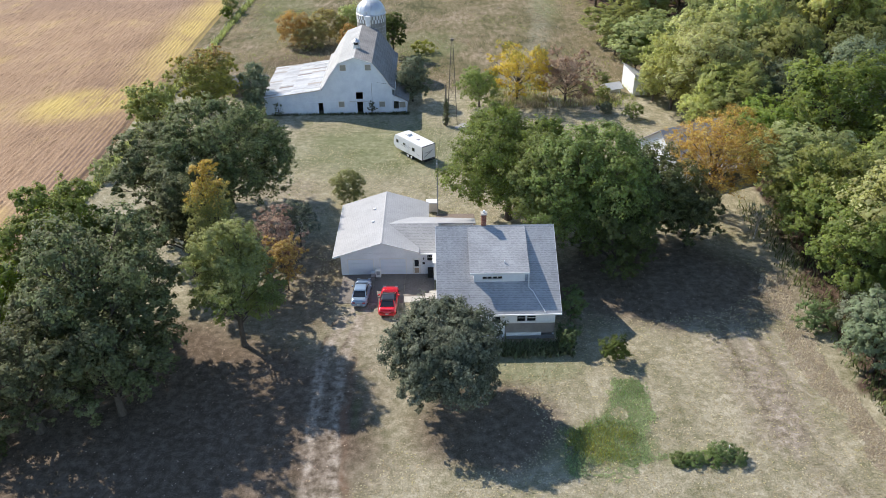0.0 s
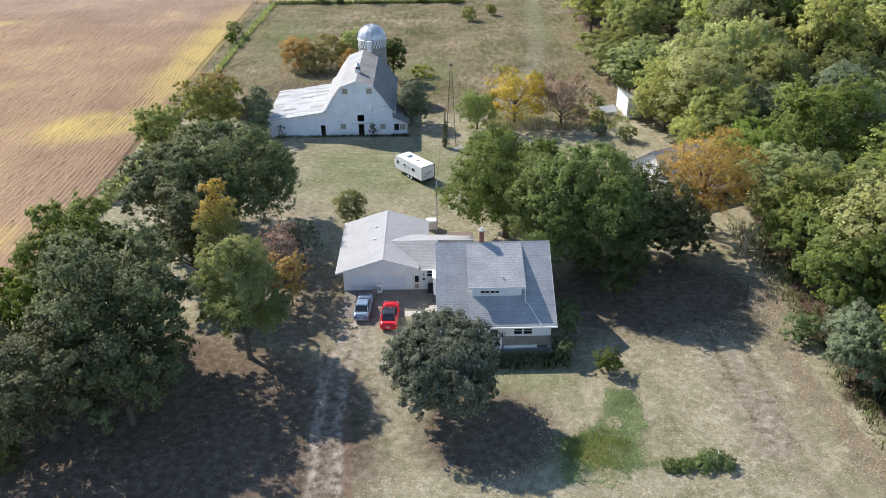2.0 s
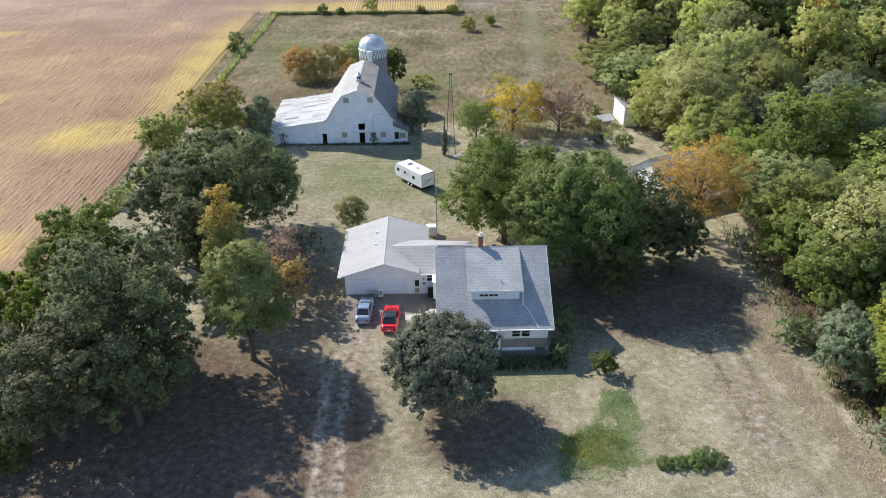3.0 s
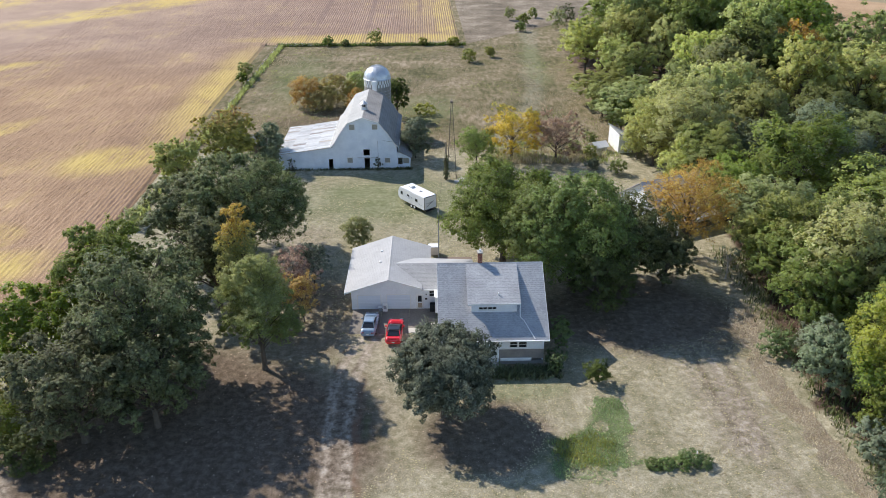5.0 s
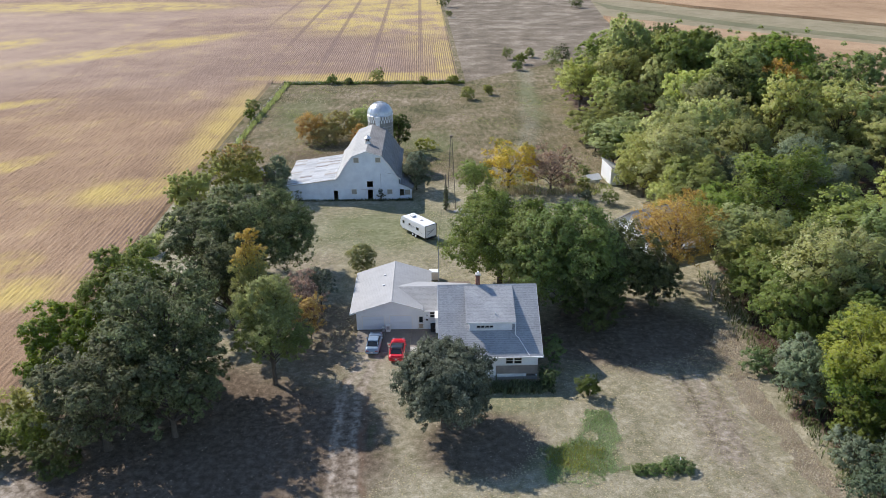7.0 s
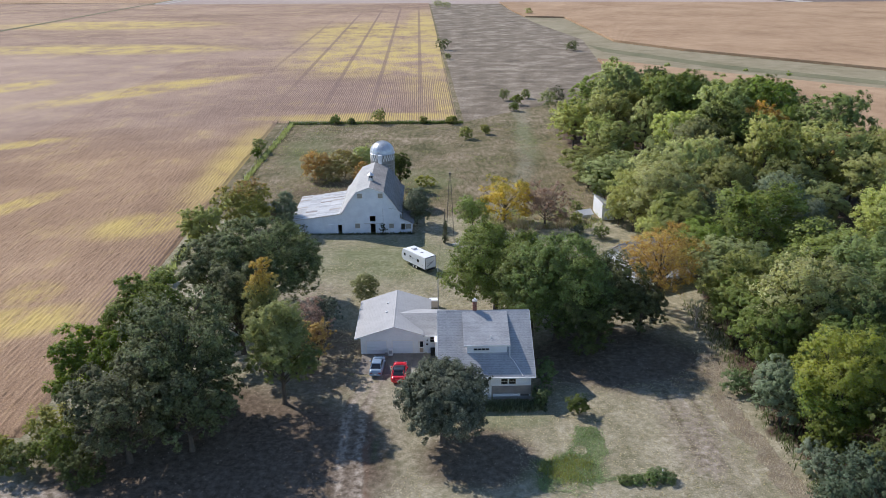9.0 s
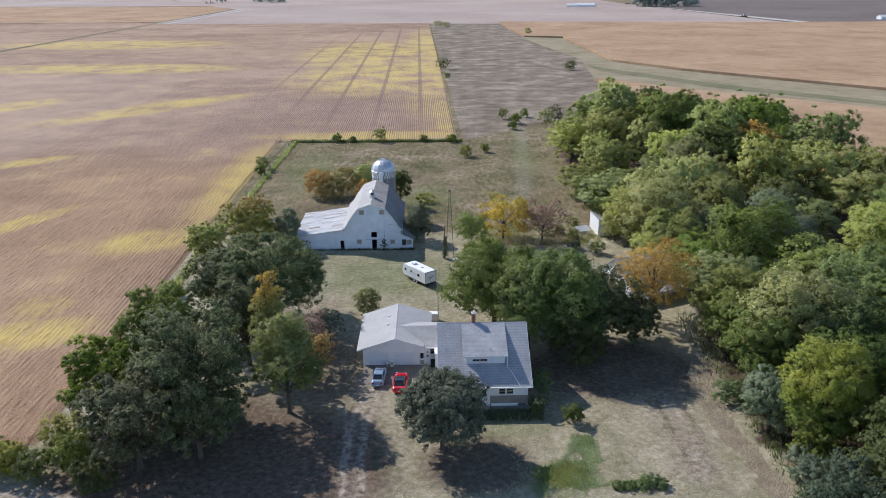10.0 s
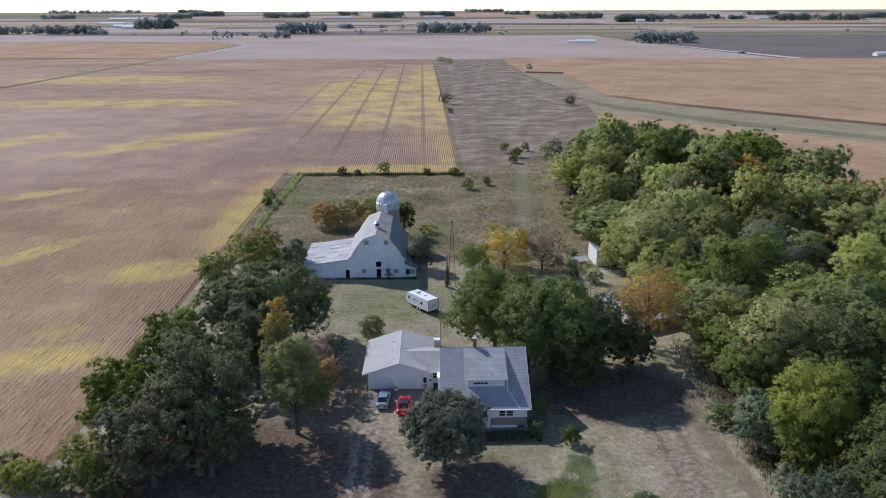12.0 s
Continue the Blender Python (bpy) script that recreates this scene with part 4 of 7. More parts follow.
    # chimney of laid bricks
    ch = part("chimney", boxed(4.62, 5.08, -0.05, 0.5, zf(0.5) - 0.2, 10.0), M["mortar"], h, "red brick chimney with pale cap")
    part("cap", boxed(4.52, 5.18, -0.15, 0.6, 10.0, 10.12, 0.02), M["pale_concrete"], ch)
    cp = bmesh.new()
    tube(cp, [(4.85, 0.22, 10.1), (4.85, 0.22, 10.4)], [0.13, 0.12], 10)
    part("flue", cp, M["trim"], ch)
    vp = bmesh.new()
    tube(vp, [(6.6, -4.3, top(-4.3) - 0.05), (6.6, -4.3, top(-4.3) + 0.28)], [0.06, 0.06], 8)
    part("vent_pipe", vp, M["trim"], h)
    # left side: bay hood, landing and steps
    part("side_bay", prism(bmesh.new(), [(0.345, 2.0, 0.9), (-0.25, 2.2, 0.9), (-0.25, 3.6, 0.9), (0.345, 3.8, 0.9)], (0, 0, 2.1)), M["siding"], h)
    part("side_hood", prism(bmesh.new(), [(0.345, 1.9, 3.01), (-0.35, 2.1, 3.01), (-0.35, 3.7, 3.01), (0.345, 3.9, 3.01)], (0, 0, 0.14)), M["trim"], h)
    sd = part("side_stoop", boxed(-0.75, 0.34, -0.9, 0.7, -0.05, 0.5, 0.02), M["pale_concrete"], h)
    part("step_tread", boxed(-1.25, -0.76, -0.8, 0.6, -0.05, 0.25, 0.02), M["pale_concrete"], sd)
    part("side_door", boxed(0.3, 0.345, -0.5, 0.4, 0.5, 2.5), M["trim"], h)
    return h, ch


HOUSE, CHIMNEY = house()


# ---- garage and breezeway ----
def garage():
    g = thing("garage", pose(0, 0, 0, 0, 0, 0.6), "white two-door garage joined to the house by a breezeway", "garage")
    x0, x1, xm, yf, yb = -10.5, -1.3, -5.85, 4.7, 16.0
    ze, zr = 2.72, 4.5
    rl, rr = -11.25, -0.75
    sl = (zr - ze) / (xm - rl)
    sr = (zr - 2.9) / (rr - xm)
    d1, d2 = (-9.72, -6.95, 0.0, 2.0), (-6.15, -3.35, 0.0, 2.02)
    wd, ww = (-2.52, -1.78, 0.0, 1.98), (-0.95, -0.38, 1.75, 2.62)
    part("front_wall", pierced(bmesh.new(), x0, 0.3, 0, 2.78, yf, yf + 0.16, [d1, d2, wd, ww]), M["siding"], g)
    part("gable", prism(bmesh.new(), [(x0, yf, 2.785), (-1.3, yf, 2.785), (xm, yf, zr - 0.16)], (0, 0.155, 0)), M["siding"], g)
    part("side_wall", boxed(x0, x0 + 0.16, yf + 0.165, yb, 0, 2.78), M["siding"], g)
    part("side_wall", boxed(x1 - 0.16, x1, 9.5, yb, 0, 2.9), M["siding"], g)
    part("back_wall", boxed(x0 + 0.165, x1 - 0.165, yb - 0.16, yb, 0, 2.8), M["siding"], g)
    part("back_gable", prism(bmesh.new(), [(x0, yb - 0.16, 2.805), (x1, yb - 0.16, 2.905), (xm, yb - 0.16, zr - 0.16)], (0, 0.155, 0)), M["siding"], g)
    ya, yz = 4.05, 16.15
    part("roof", prism(bmesh.new(), [(rl, ya, ze), (xm, ya, zr), (xm, ya, zr - 0.17), (rl, ya, ze - 0.16)], (0, yz - ya, 0)), M["garage_roof"], g)
    part("roof", prism(bmesh.new(), [(rr, ya + 4.5, 2.9), (xm + 0.004, ya + 4.5, zr), (xm + 0.004, ya + 4.5, zr - 0.17), (rr, ya + 4.5, 2.74)], (0, yz - ya - 4.5, 0)), M["garage_roof"], g)
    part("roof", prism(bmesh.new(), [(-1.85, ya, zr - sr * 4.0), (xm + 0.004, ya, zr), (xm + 0.004, ya, zr - 0.17), (-1.85, ya, zr - sr * 4.0 - 0.16)], (0, 4.495, 0)), M["garage_roof"], g)
    part("ridge_cap", prism(bmesh.new(), [(xm - 0.16, ya, zr - 0.05), (xm, ya, zr + 0.03), (xm + 0.16, ya, zr - 0.05), (xm, ya, zr - 0.06)], (0, yz - ya, 0)), M["garage_roof"], g)
    for xa, za in ((rl, ze), (-1.85, zr - sr * 4.0)):
        part("rake_board", prism(bmesh.new(), [(xa, ya - 0.035, za + 0.012), (xm, ya - 0.035, zr + 0.012), (xm, ya - 0.035, zr - 0.2), (xa, ya - 0.035, za - 0.19)], (0, 0.032, 0)), M["trim"], g)
    part("eave_board", boxed(rl - 0.035, rl - 0.003, ya, yz, ze - 0.17, ze + 0.005), M["trim"], g)
    # breezeway roof: front and back slope, pale rear roll roofing
    yr, zc = 8.55, 4.32
    part("breezeway_roof", prism(bmesh.new(), [(-5.75, yr, zc), (0.33, yr, zc), (0.33, 4.2, 3.0), (-1.86, 4.2, 3.0)], (0, 0, -0.15)), M["conn_roof"], g)
    part("breezeway_roof_back", prism(bmesh.new(), [(-5.7, yr + 0.004, zc), (0.33, yr + 0.004, zc), (4.6, 9.7, 3.6), (4.6, 11.2, 3.35), (-2.6, 11.2, 3.7)], (0, 0, -0.15)), M["flat_roof"], g)
    part("breezeway_wall", boxed(-1.28, 4.4, 10.9, 11.05, 0, 3.2), M["siding"], g)
    part("breezeway_gutter", boxed(-1.8, 0.3, 4.09, 4.19, 2.85, 2.99), M["trim"], g)
    for d in (d1, d2):
        dr = part("garage_door", pierced(bmesh.new(), d[0] - 0.1, d[1] + 0.1, 0.01, d[3] + 0.1, yf - 0.03, yf - 0.003, [(d[0] + 0.02, d[1] - 0.02, 0.01, d[3] - 0.02)]), M["trim"], g, "white sectional garage door")
        hh = (d[3] - 0.01) / 4
        for i in range(4):
            sec = boxed(d[0] + 0.01, d[1] - 0.01, yf + 0.03, yf + 0.075, 0.01 + i * hh + 0.008, 0.01 + (i + 1) * hh - 0.008, 0.008)
            for j in range(6):
                wpan = (d[1] - d[0]) / 6
                box(sec, d[0] + j * wpan + 0.06, d[0] + (j + 1) * wpan - 0.06, yf + 0.022, yf + 0.03, 0.01 + i * hh + 0.09, 0.01 + (i + 1) * hh - 0.09)
            part("panel", sec, M["garage_door"], dr)
    w = part("door", boxed(wd[0] + 0.02, wd[1] - 0.02, yf + 0.03, yf + 0.08, 0.01, 1.97), M["trim"], g, "white storm door with dark glass")
    part("pane", boxed(wd[0] + 0.14, wd[1] - 0.14, yf + 0.015, yf + 0.028, 1.0, 1.85), M["glass"], w)
    part("kick_panel", boxed(wd[0] + 0.12, wd[1] - 0.12, yf + 0.015, yf + 0.028, 0.15, 0.8), worn("tan_panel", (0.35, 0.27, 0.2), (0.45, 0.36, 0.28)), w)
    part("door_frame", pierced(bmesh.new(), wd[0] - 0.08, wd[1] + 0.08, 0.01, wd[3] + 0.08, yf - 0.03, yf - 0.003, [(wd[0], wd[1], 0.01, wd[3])]), M["trim"], w)
    window(g, *ww, yf)
    part("mailbox", boxed(-1.5, -1.22, yf - 0.14, yf - 0.003, 1.35, 1.55, 0.02), M["black"], g)
    part("wall_lamp", boxed(-1.42, -1.3, yf - 0.12, yf - 0.003, 1.95, 2.15, 0.02), M["black"], g)
    for x, y in ((-7.1, 9.4), (-7.1, 12.4)):
        z = zr - sl * (xm - x)
        part("roof_vent", boxed(x - 0.15, x + 0.15, y - 0.15, y + 0.15, z - 0.02, z + 0.14, 0.02), M["trim"], g)
    return g


garage()


def yard_slabs():
    c = thing("driveway", pose(0, 0, 0), "stained concrete parking slab with a pale apron before the garage", "driveway", "", "structure")
    for i, (a, b) in enumerate(((-10.4, -6.9), (-6.87, -3.5), (-3.47, -0.3))):
        part("slab", boxed(a, b, 0.35 if i == 2 else -0.85, 4.68, -0.1, 0.03, 0.012), M["concrete"], c)
    part("apron", boxed(-3.47, -0.3, -0.75, 0.32, -0.1, 0.035, 0.012), M["pale_concrete"], c, "pale newer concrete strip")


yard_slabs()


# ---- barn ----
def barn():
    b = thing("barn", pose(0, 0, 0, 0, 0, 0.8), "old white gambrel barn with weathered roof, lean-to and small side shed", "barn")
    yf, yb = 53.1, 71.3
    xc, xl, xr = -12.4, -17.95, -6.6
    prof = [(xl - 0.45, 4.25), (xl + 0.25, 4.8), (-16.5, 6.75), (-15.05, 8.65), (xc, 9.6), (-9.6, 8.65), (-8.1, 6.75), (xr - 0.25, 4.8), (xr + 0.45, 4.25)]
    holes = [(-12.5, -11.4, 2.55, 3.7), (-12.4, -11.45, 0.0, 2.05)]
    part("front_wall", pierced(bmesh.new(), xl, xr, 0, 4.45, yf, yf + 0.15, holes), M["barn_wall"], b)
    part("front_gable", prism(bmesh.new(), [(xl, yf, 4.455), (xl + 0.3, yf, 4.65), (-16.5, yf, 6.63), (-15.05, yf, 8.5), (xc, yf, 9.46), (-9.6, yf, 8.5), (-8.1, yf, 6.63), (xr - 0.3, yf, 4.65), (xr, yf, 4.455)], (0, 0.145, 0)), M["barn_wall"], b)
    part("side_wall", boxed(xl, xl + 0.15, yf + 0.155, yb, 0, 4.4), M["barn_wall"], b)
    part("side_wall", boxed(xr - 0.15, xr, yf + 0.155, yb, 0, 4.4), M["barn_wall"], b)
    part("back_wall", boxed(xl + 0.155, xr - 0.155, yb - 0.15, yb, 0, 4.4), M["barn_wall"], b)
    part("back_gable", prism(bmesh.new(), [(xl, yb - 0.15, 4.41), (-16.5, yb - 0.15, 6.63), (-15.05, yb - 0.15, 8.5), (xc, yb - 0.15, 9.46), (-9.6, yb - 0.15, 8.5), (-8.1, yb - 0.15, 6.63), (xr, yb - 0.15, 4.41)], (0, 0.145, 0)), M["barn_wall"], b)
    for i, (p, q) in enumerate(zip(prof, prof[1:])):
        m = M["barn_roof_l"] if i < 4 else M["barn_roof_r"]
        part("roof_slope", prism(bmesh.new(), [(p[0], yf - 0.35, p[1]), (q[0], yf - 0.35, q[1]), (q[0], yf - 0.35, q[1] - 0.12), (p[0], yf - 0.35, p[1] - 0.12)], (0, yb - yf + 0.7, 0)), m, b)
        part("rake_trim", prism(bmesh.new(), [(p[0], yf - 0.39, p[1] + 0.01), (q[0], yf - 0.39, q[1] + 0.01), (q[0], yf - 0.39, q[1] - 0.2), (p[0], yf - 0.39, p[1] - 0.2)], (0, 0.036, 0)), M["trim"], b)
    # cupola vent
    cu = bmesh.new()
    tube(cu, [(xc, 58.2, 9.3), (xc, 58.2, 9.9), (xc, 58.2, 10.05)], [0.62, 0.5, 0.5], 14)
    vent = part("ventilator", cu, M["galv"], b, "round galvanised roof ventilator")
    cu = bmesh.new()
    tube(cu, [(xc, 58.2, 10.05), (xc, 58.2, 10.5)], [0.36, 0.36], 14)
    part("throat", cu, M["dark"], vent)
    for i in range(8):
        a = i * math.pi / 4
        cu = bmesh.new()
        tube(cu, [(xc + 0.44 * math.cos(a), 58.2 + 0.44 * math.sin(a), 10.04), (xc + 0.44 * math.cos(a), 58.2 + 0.44 * math.sin(a), 10.52)], [0.03, 0.03], 5)
        part("strut", cu, M["galv"], vent)
    cu = bmesh.new()
    tube(cu, [(xc, 58.2, 10.5), (xc, 58.2, 10.58), (xc, 58.2, 10.95), (xc, 58.2, 11.15)], [0.66, 0.66, 0.2, 0.04], 16)
    part("hood", cu, M["galv"], vent)
    # doors and windows
    part("hay_door", boxed(-11.38, -10.2, yf - 0.06, yf - 0.003, 2.5, 3.75), M["barn_wall"], b)
    part("door_leaf", boxed(-11.4, -10.35, yf - 0.06, yf - 0.003, 0.05, 2.1), M["barn_wall"], b)
    part("door_track", boxed(-13.6, -10.0, yf - 0.09, yf - 0.003, 2.13, 2.2), M["galv"], b)
    part("sliding_door", boxed(-17.4, -15.55, yf - 0.07, yf - 0.003, 0.05, 2.15), M["barn_wall"], b)
    tan = worn("boarded_window", (0.3, 0.28, 0.23), (0.42, 0.39, 0.33), 8, 1)
    for a, c, d, e in ((-14.75, -13.85, 7.35, 8.25), (-10.75, -9.85, 7.35, 8.25), (-15.4, -14.5, 1.25, 2.15), (-8.75, -7.85, 1.2, 2.05)):
        w = part("window", pierced(bmesh.new(), a - 0.09, c + 0.09, d - 0.09, e + 0.09, yf - 0.05, yf - 0.003, [(a, c, d, e)]), M["trim"], b)
        part("boarding", boxed(a, c, yf - 0.03, yf - 0.005, d, e), tan, w)
    # lean-to on one side, its roof laid with patchy tin sheets
    zl, zh, xa = 3.0, 4.2, -27.55
    part("lean_to_wall", pierced(bmesh.new(), xa, xl - 0.005, 0, 2.95, yf, yf + 0.15, [(-18.75, -17.99, 0.0, 1.95)]), M["barn_wall"], b)
    part("lean_to_gable", prism(bmesh.new(), [(xa, yf, 2.955), (xl - 0.005, yf, 2.955), (xl - 0.005, yf, zh - 0.12)], (0, 0.145, 0)), M["barn_wall"], b)
    part("lean_to_side", boxed(xa, xa + 0.15, yf + 0.155, 68.6, 0, 2.9), M["barn_wall"], b)
    part("lean_to_back", boxed(xa + 0.155, xl, 68.45, 68.6, 0, 2.9), M["barn_wall"], b)
    part("lean_to_door", boxed(-20.5, -18.8, yf - 0.06, yf - 0.003, 0.03, 2.05), M["barn_wall"], b)
    deck = part("lean_to_roof", prism(bmesh.new(), [(xa - 0.4, yf - 0.3, zl - 0.06), (xl - 0.42, yf - 0.3, zh + 0.03), (xl - 0.42, yf - 0.3, zh - 0.05), (xa - 0.4, yf - 0.3, zl - 0.14)], (0, 68.9 - yf, 0)), M["rust"], b)
    rr = random.Random(4)
    nx, ny = 4, 26
    wx, wy = (xl - 0.42 - xa + 0.4) / nx, (68.9 - yf) / ny
    sl = (zh - zl + 0.09) / (xl - xa - 0.02)
    sm = {}
    for key, rust in (("w", False), ("r", True)):
        me_b = boxed(0, wx * 1.03, 0, wy * 1.04, 0, 0.012)
        for r in range(4):
            box(me_b, 0, wx * 1.03, (r + 0.3) * wy / 4, (r + 0.5) * wy / 4, 0.012, 0.03)
        o = part("tin_sheet", me_b, M["rust" if rust else "metal_white"], deck)
        sm[key] = o
    for i in range(nx):
        for j in range(ny):
            key = "r" if rr.random() < 0.1 else "w"
            o = new("tin_sheet", sm[key].data)
            o.parent = deck
            o.matrix_basis = pose(xa - 0.4 + i * wx + rr.uniform(-0.05, 0.05), yf - 0.3 + j * wy, zl - 0.045 + i * wx * sl + rr.uniform(0, 0.012), 0, -math.degrees(math.atan(sl)), rr.uniform(-0.4, 0.4))
    for o in sm.values():
        bpy.data.objects.remove(o)
    # small side shed
    part("shed_wall", pierced(bmesh.new(), xr + 0.005, -4.25, 0, 2.0, yf + 0.3, yf + 0.42, [(-6.4, -5.6, 0.7, 1.95)]), M["barn_wall"], b)
    part("shed_gable", prism(bmesh.new(), [(xr + 0.005, yf + 0.3, 2.005), (-4.25, yf + 0.3, 2.005), (xr + 0.005, yf + 0.3, 3.1)], (0, 0.115, 0)), M["barn_wall"], b)
    part("shed_side", boxed(-4.37, -4.25, yf + 0.425, 60, 0, 2.0), M["barn_wall"], b)
    part("shed_roof", prism(bmesh.new(), [(xr + 0.46, yf - 0.05, 3.3), (-3.9, yf - 0.05, 2.0), (-3.9, yf - 0.05, 1.9), (xr + 0.46, yf - 0.05, 3.2)], (0, 7.3, 0)), M["barn_roof_r"], b)
    part("shed_window", boxed(-5.5, -4.5, yf + 0.25, yf + 0.297, 0.9, 1.85), tan, b)
    cn = bmesh.new()
    tube(cn, [(-9.9, yf - 0.06, 0.2), (-9.9, yf - 0.06, 5.2)], [0.03, 0.03], 6)
    part("conduit", cn, M["grey"], b)
    return b


barn()


def silo():
    s = thing("silo", pose(-12.05, 75.2, 0), "concrete stave silo with chequered band and ribbed metal dome", "silo")
    R, z1 = 2.62, 10.75
    part("barrel", lathe(bmesh.new(), [(R, -0.1), (R, z1)], 48), M["stave"], s)
    hp = bmesh.new()
    for i in range(14):
        z = 0.5 + i * 0.62
        lathe(hp, [(R + 0.001, z), (R + 0.03, z), (R + 0.03, z + 0.03), (R + 0.001, z + 0.03)], 36)
    tagged(part("hoops", hp, M["galv"], s), kind="stuff")
    n = 56
    for row, key in ((0, 0), (1, 1)):
        for k in range(n):
            a0, a1 = 2 * math.pi * k / n, 2 * math.pi * (k + 1) / n
            if math.sin((a0 + a1) / 2) > 0.35:
                continue
            z0 = 9.4 + row * 0.66
            mid = (k + row) % 2
            bm = bmesh.new()
            p = [(math.cos(a) * r, math.sin(a) * r, z0) for r, a in ((R + 0.002, a0), (R + 0.03, a0), (R + 0.03, a1), (R + 0.002, a1))]
            prism(bm, p, (0, 0, 0.65))
            part("band_stave", bm, M["stave_w"] if mid else M["stave"], s)
    dome = [(R + 0.12, z1), (R + 0.12, z1 + 0.08)] + [((R + 0.05) * math.cos(a), z1 + 0.08 + 2.5 * math.sin(a)) for a in [radians(8 * i) for i in range(11)]] + [(0.3, z1 + 2.6), (0.02, z1 + 2.72)]
    part("dome", lathe(bmesh.new(), dome, 48), M["galv"], s, "ribbed galvanised dome", smooth=True)
    for k in range(16):
        a = 2 * math.pi * k / 16
        rb = bmesh.new()
        pts = [((R + 0.07) * math.cos(t) * math.cos(a), (R + 0.07) * math.cos(t) * math.sin(a), z1 + 0.1 + 2.52 * math.sin(t)) for t in [radians(14 * i) for i in range(7)]]
        tube(rb, pts, [0.035] * 7, 5)
        part("rib", rb, M["galv"], s)
    ch = bmesh.new()
    box(ch, -0.75, 0.1, -R - 0.75, -R + 0.05, 0, z1 + 0.2, 0.05)
    part("chute", ch, M["metal_white"], s, "pale metal unloading chute")
    return s


silo()


# ---- vehicles ----
def hull(bm, rows):
    """A body skinned over sections: (y, half width, z low, z high, top half width)."""
    rings = []
    for y, w, za, zb, wt in rows:
        k = (zb - za)
        rings.append([bm.verts.new(p) for p in ((-w * 0.9, y, za), (-w, y, za + 0.25 * k), (-w, y, za + 0.6 * k), (-wt, y, zb - 0.06 * k), (-wt * 0.8, y, zb), (wt * 0.8, y, zb), (wt, y, zb - 0.06 * k), (w, y, za + 0.6 * k), (w, y, za + 0.25 * k), (w * 0.9, y, za))])
    for a, b in zip(rings, rings[1:]):
        for i in range(10):
            bm.faces.new((a[i], a[(i + 1) % 10], b[(i + 1) % 10], b[i]))
    bm.faces.new(rings[0])
    bm.faces.new(rings[-1][::-1])
    return bm


def wheel(parent, x, y, r, w):
    t = bmesh.new()
    tube(t, [(x - w / 2, y, r), (x - w * 0.35, y, r), (x + w * 0.35, y, r), (x + w / 2, y, r)], [r * 0.9, r, r, r * 0.9], 20)
    ty = part("wheel", t, M["black"], parent)
    rim = bmesh.new()
    s = 1 if x > 0 else -1
    tube(rim, [(x + s * (w / 2 - 0.02), y, r), (x + s * (w / 2 + 0.012), y, r)], [r * 0.62, r * 0.58], 14)
    part("rim", rim, M["chrome"], ty)


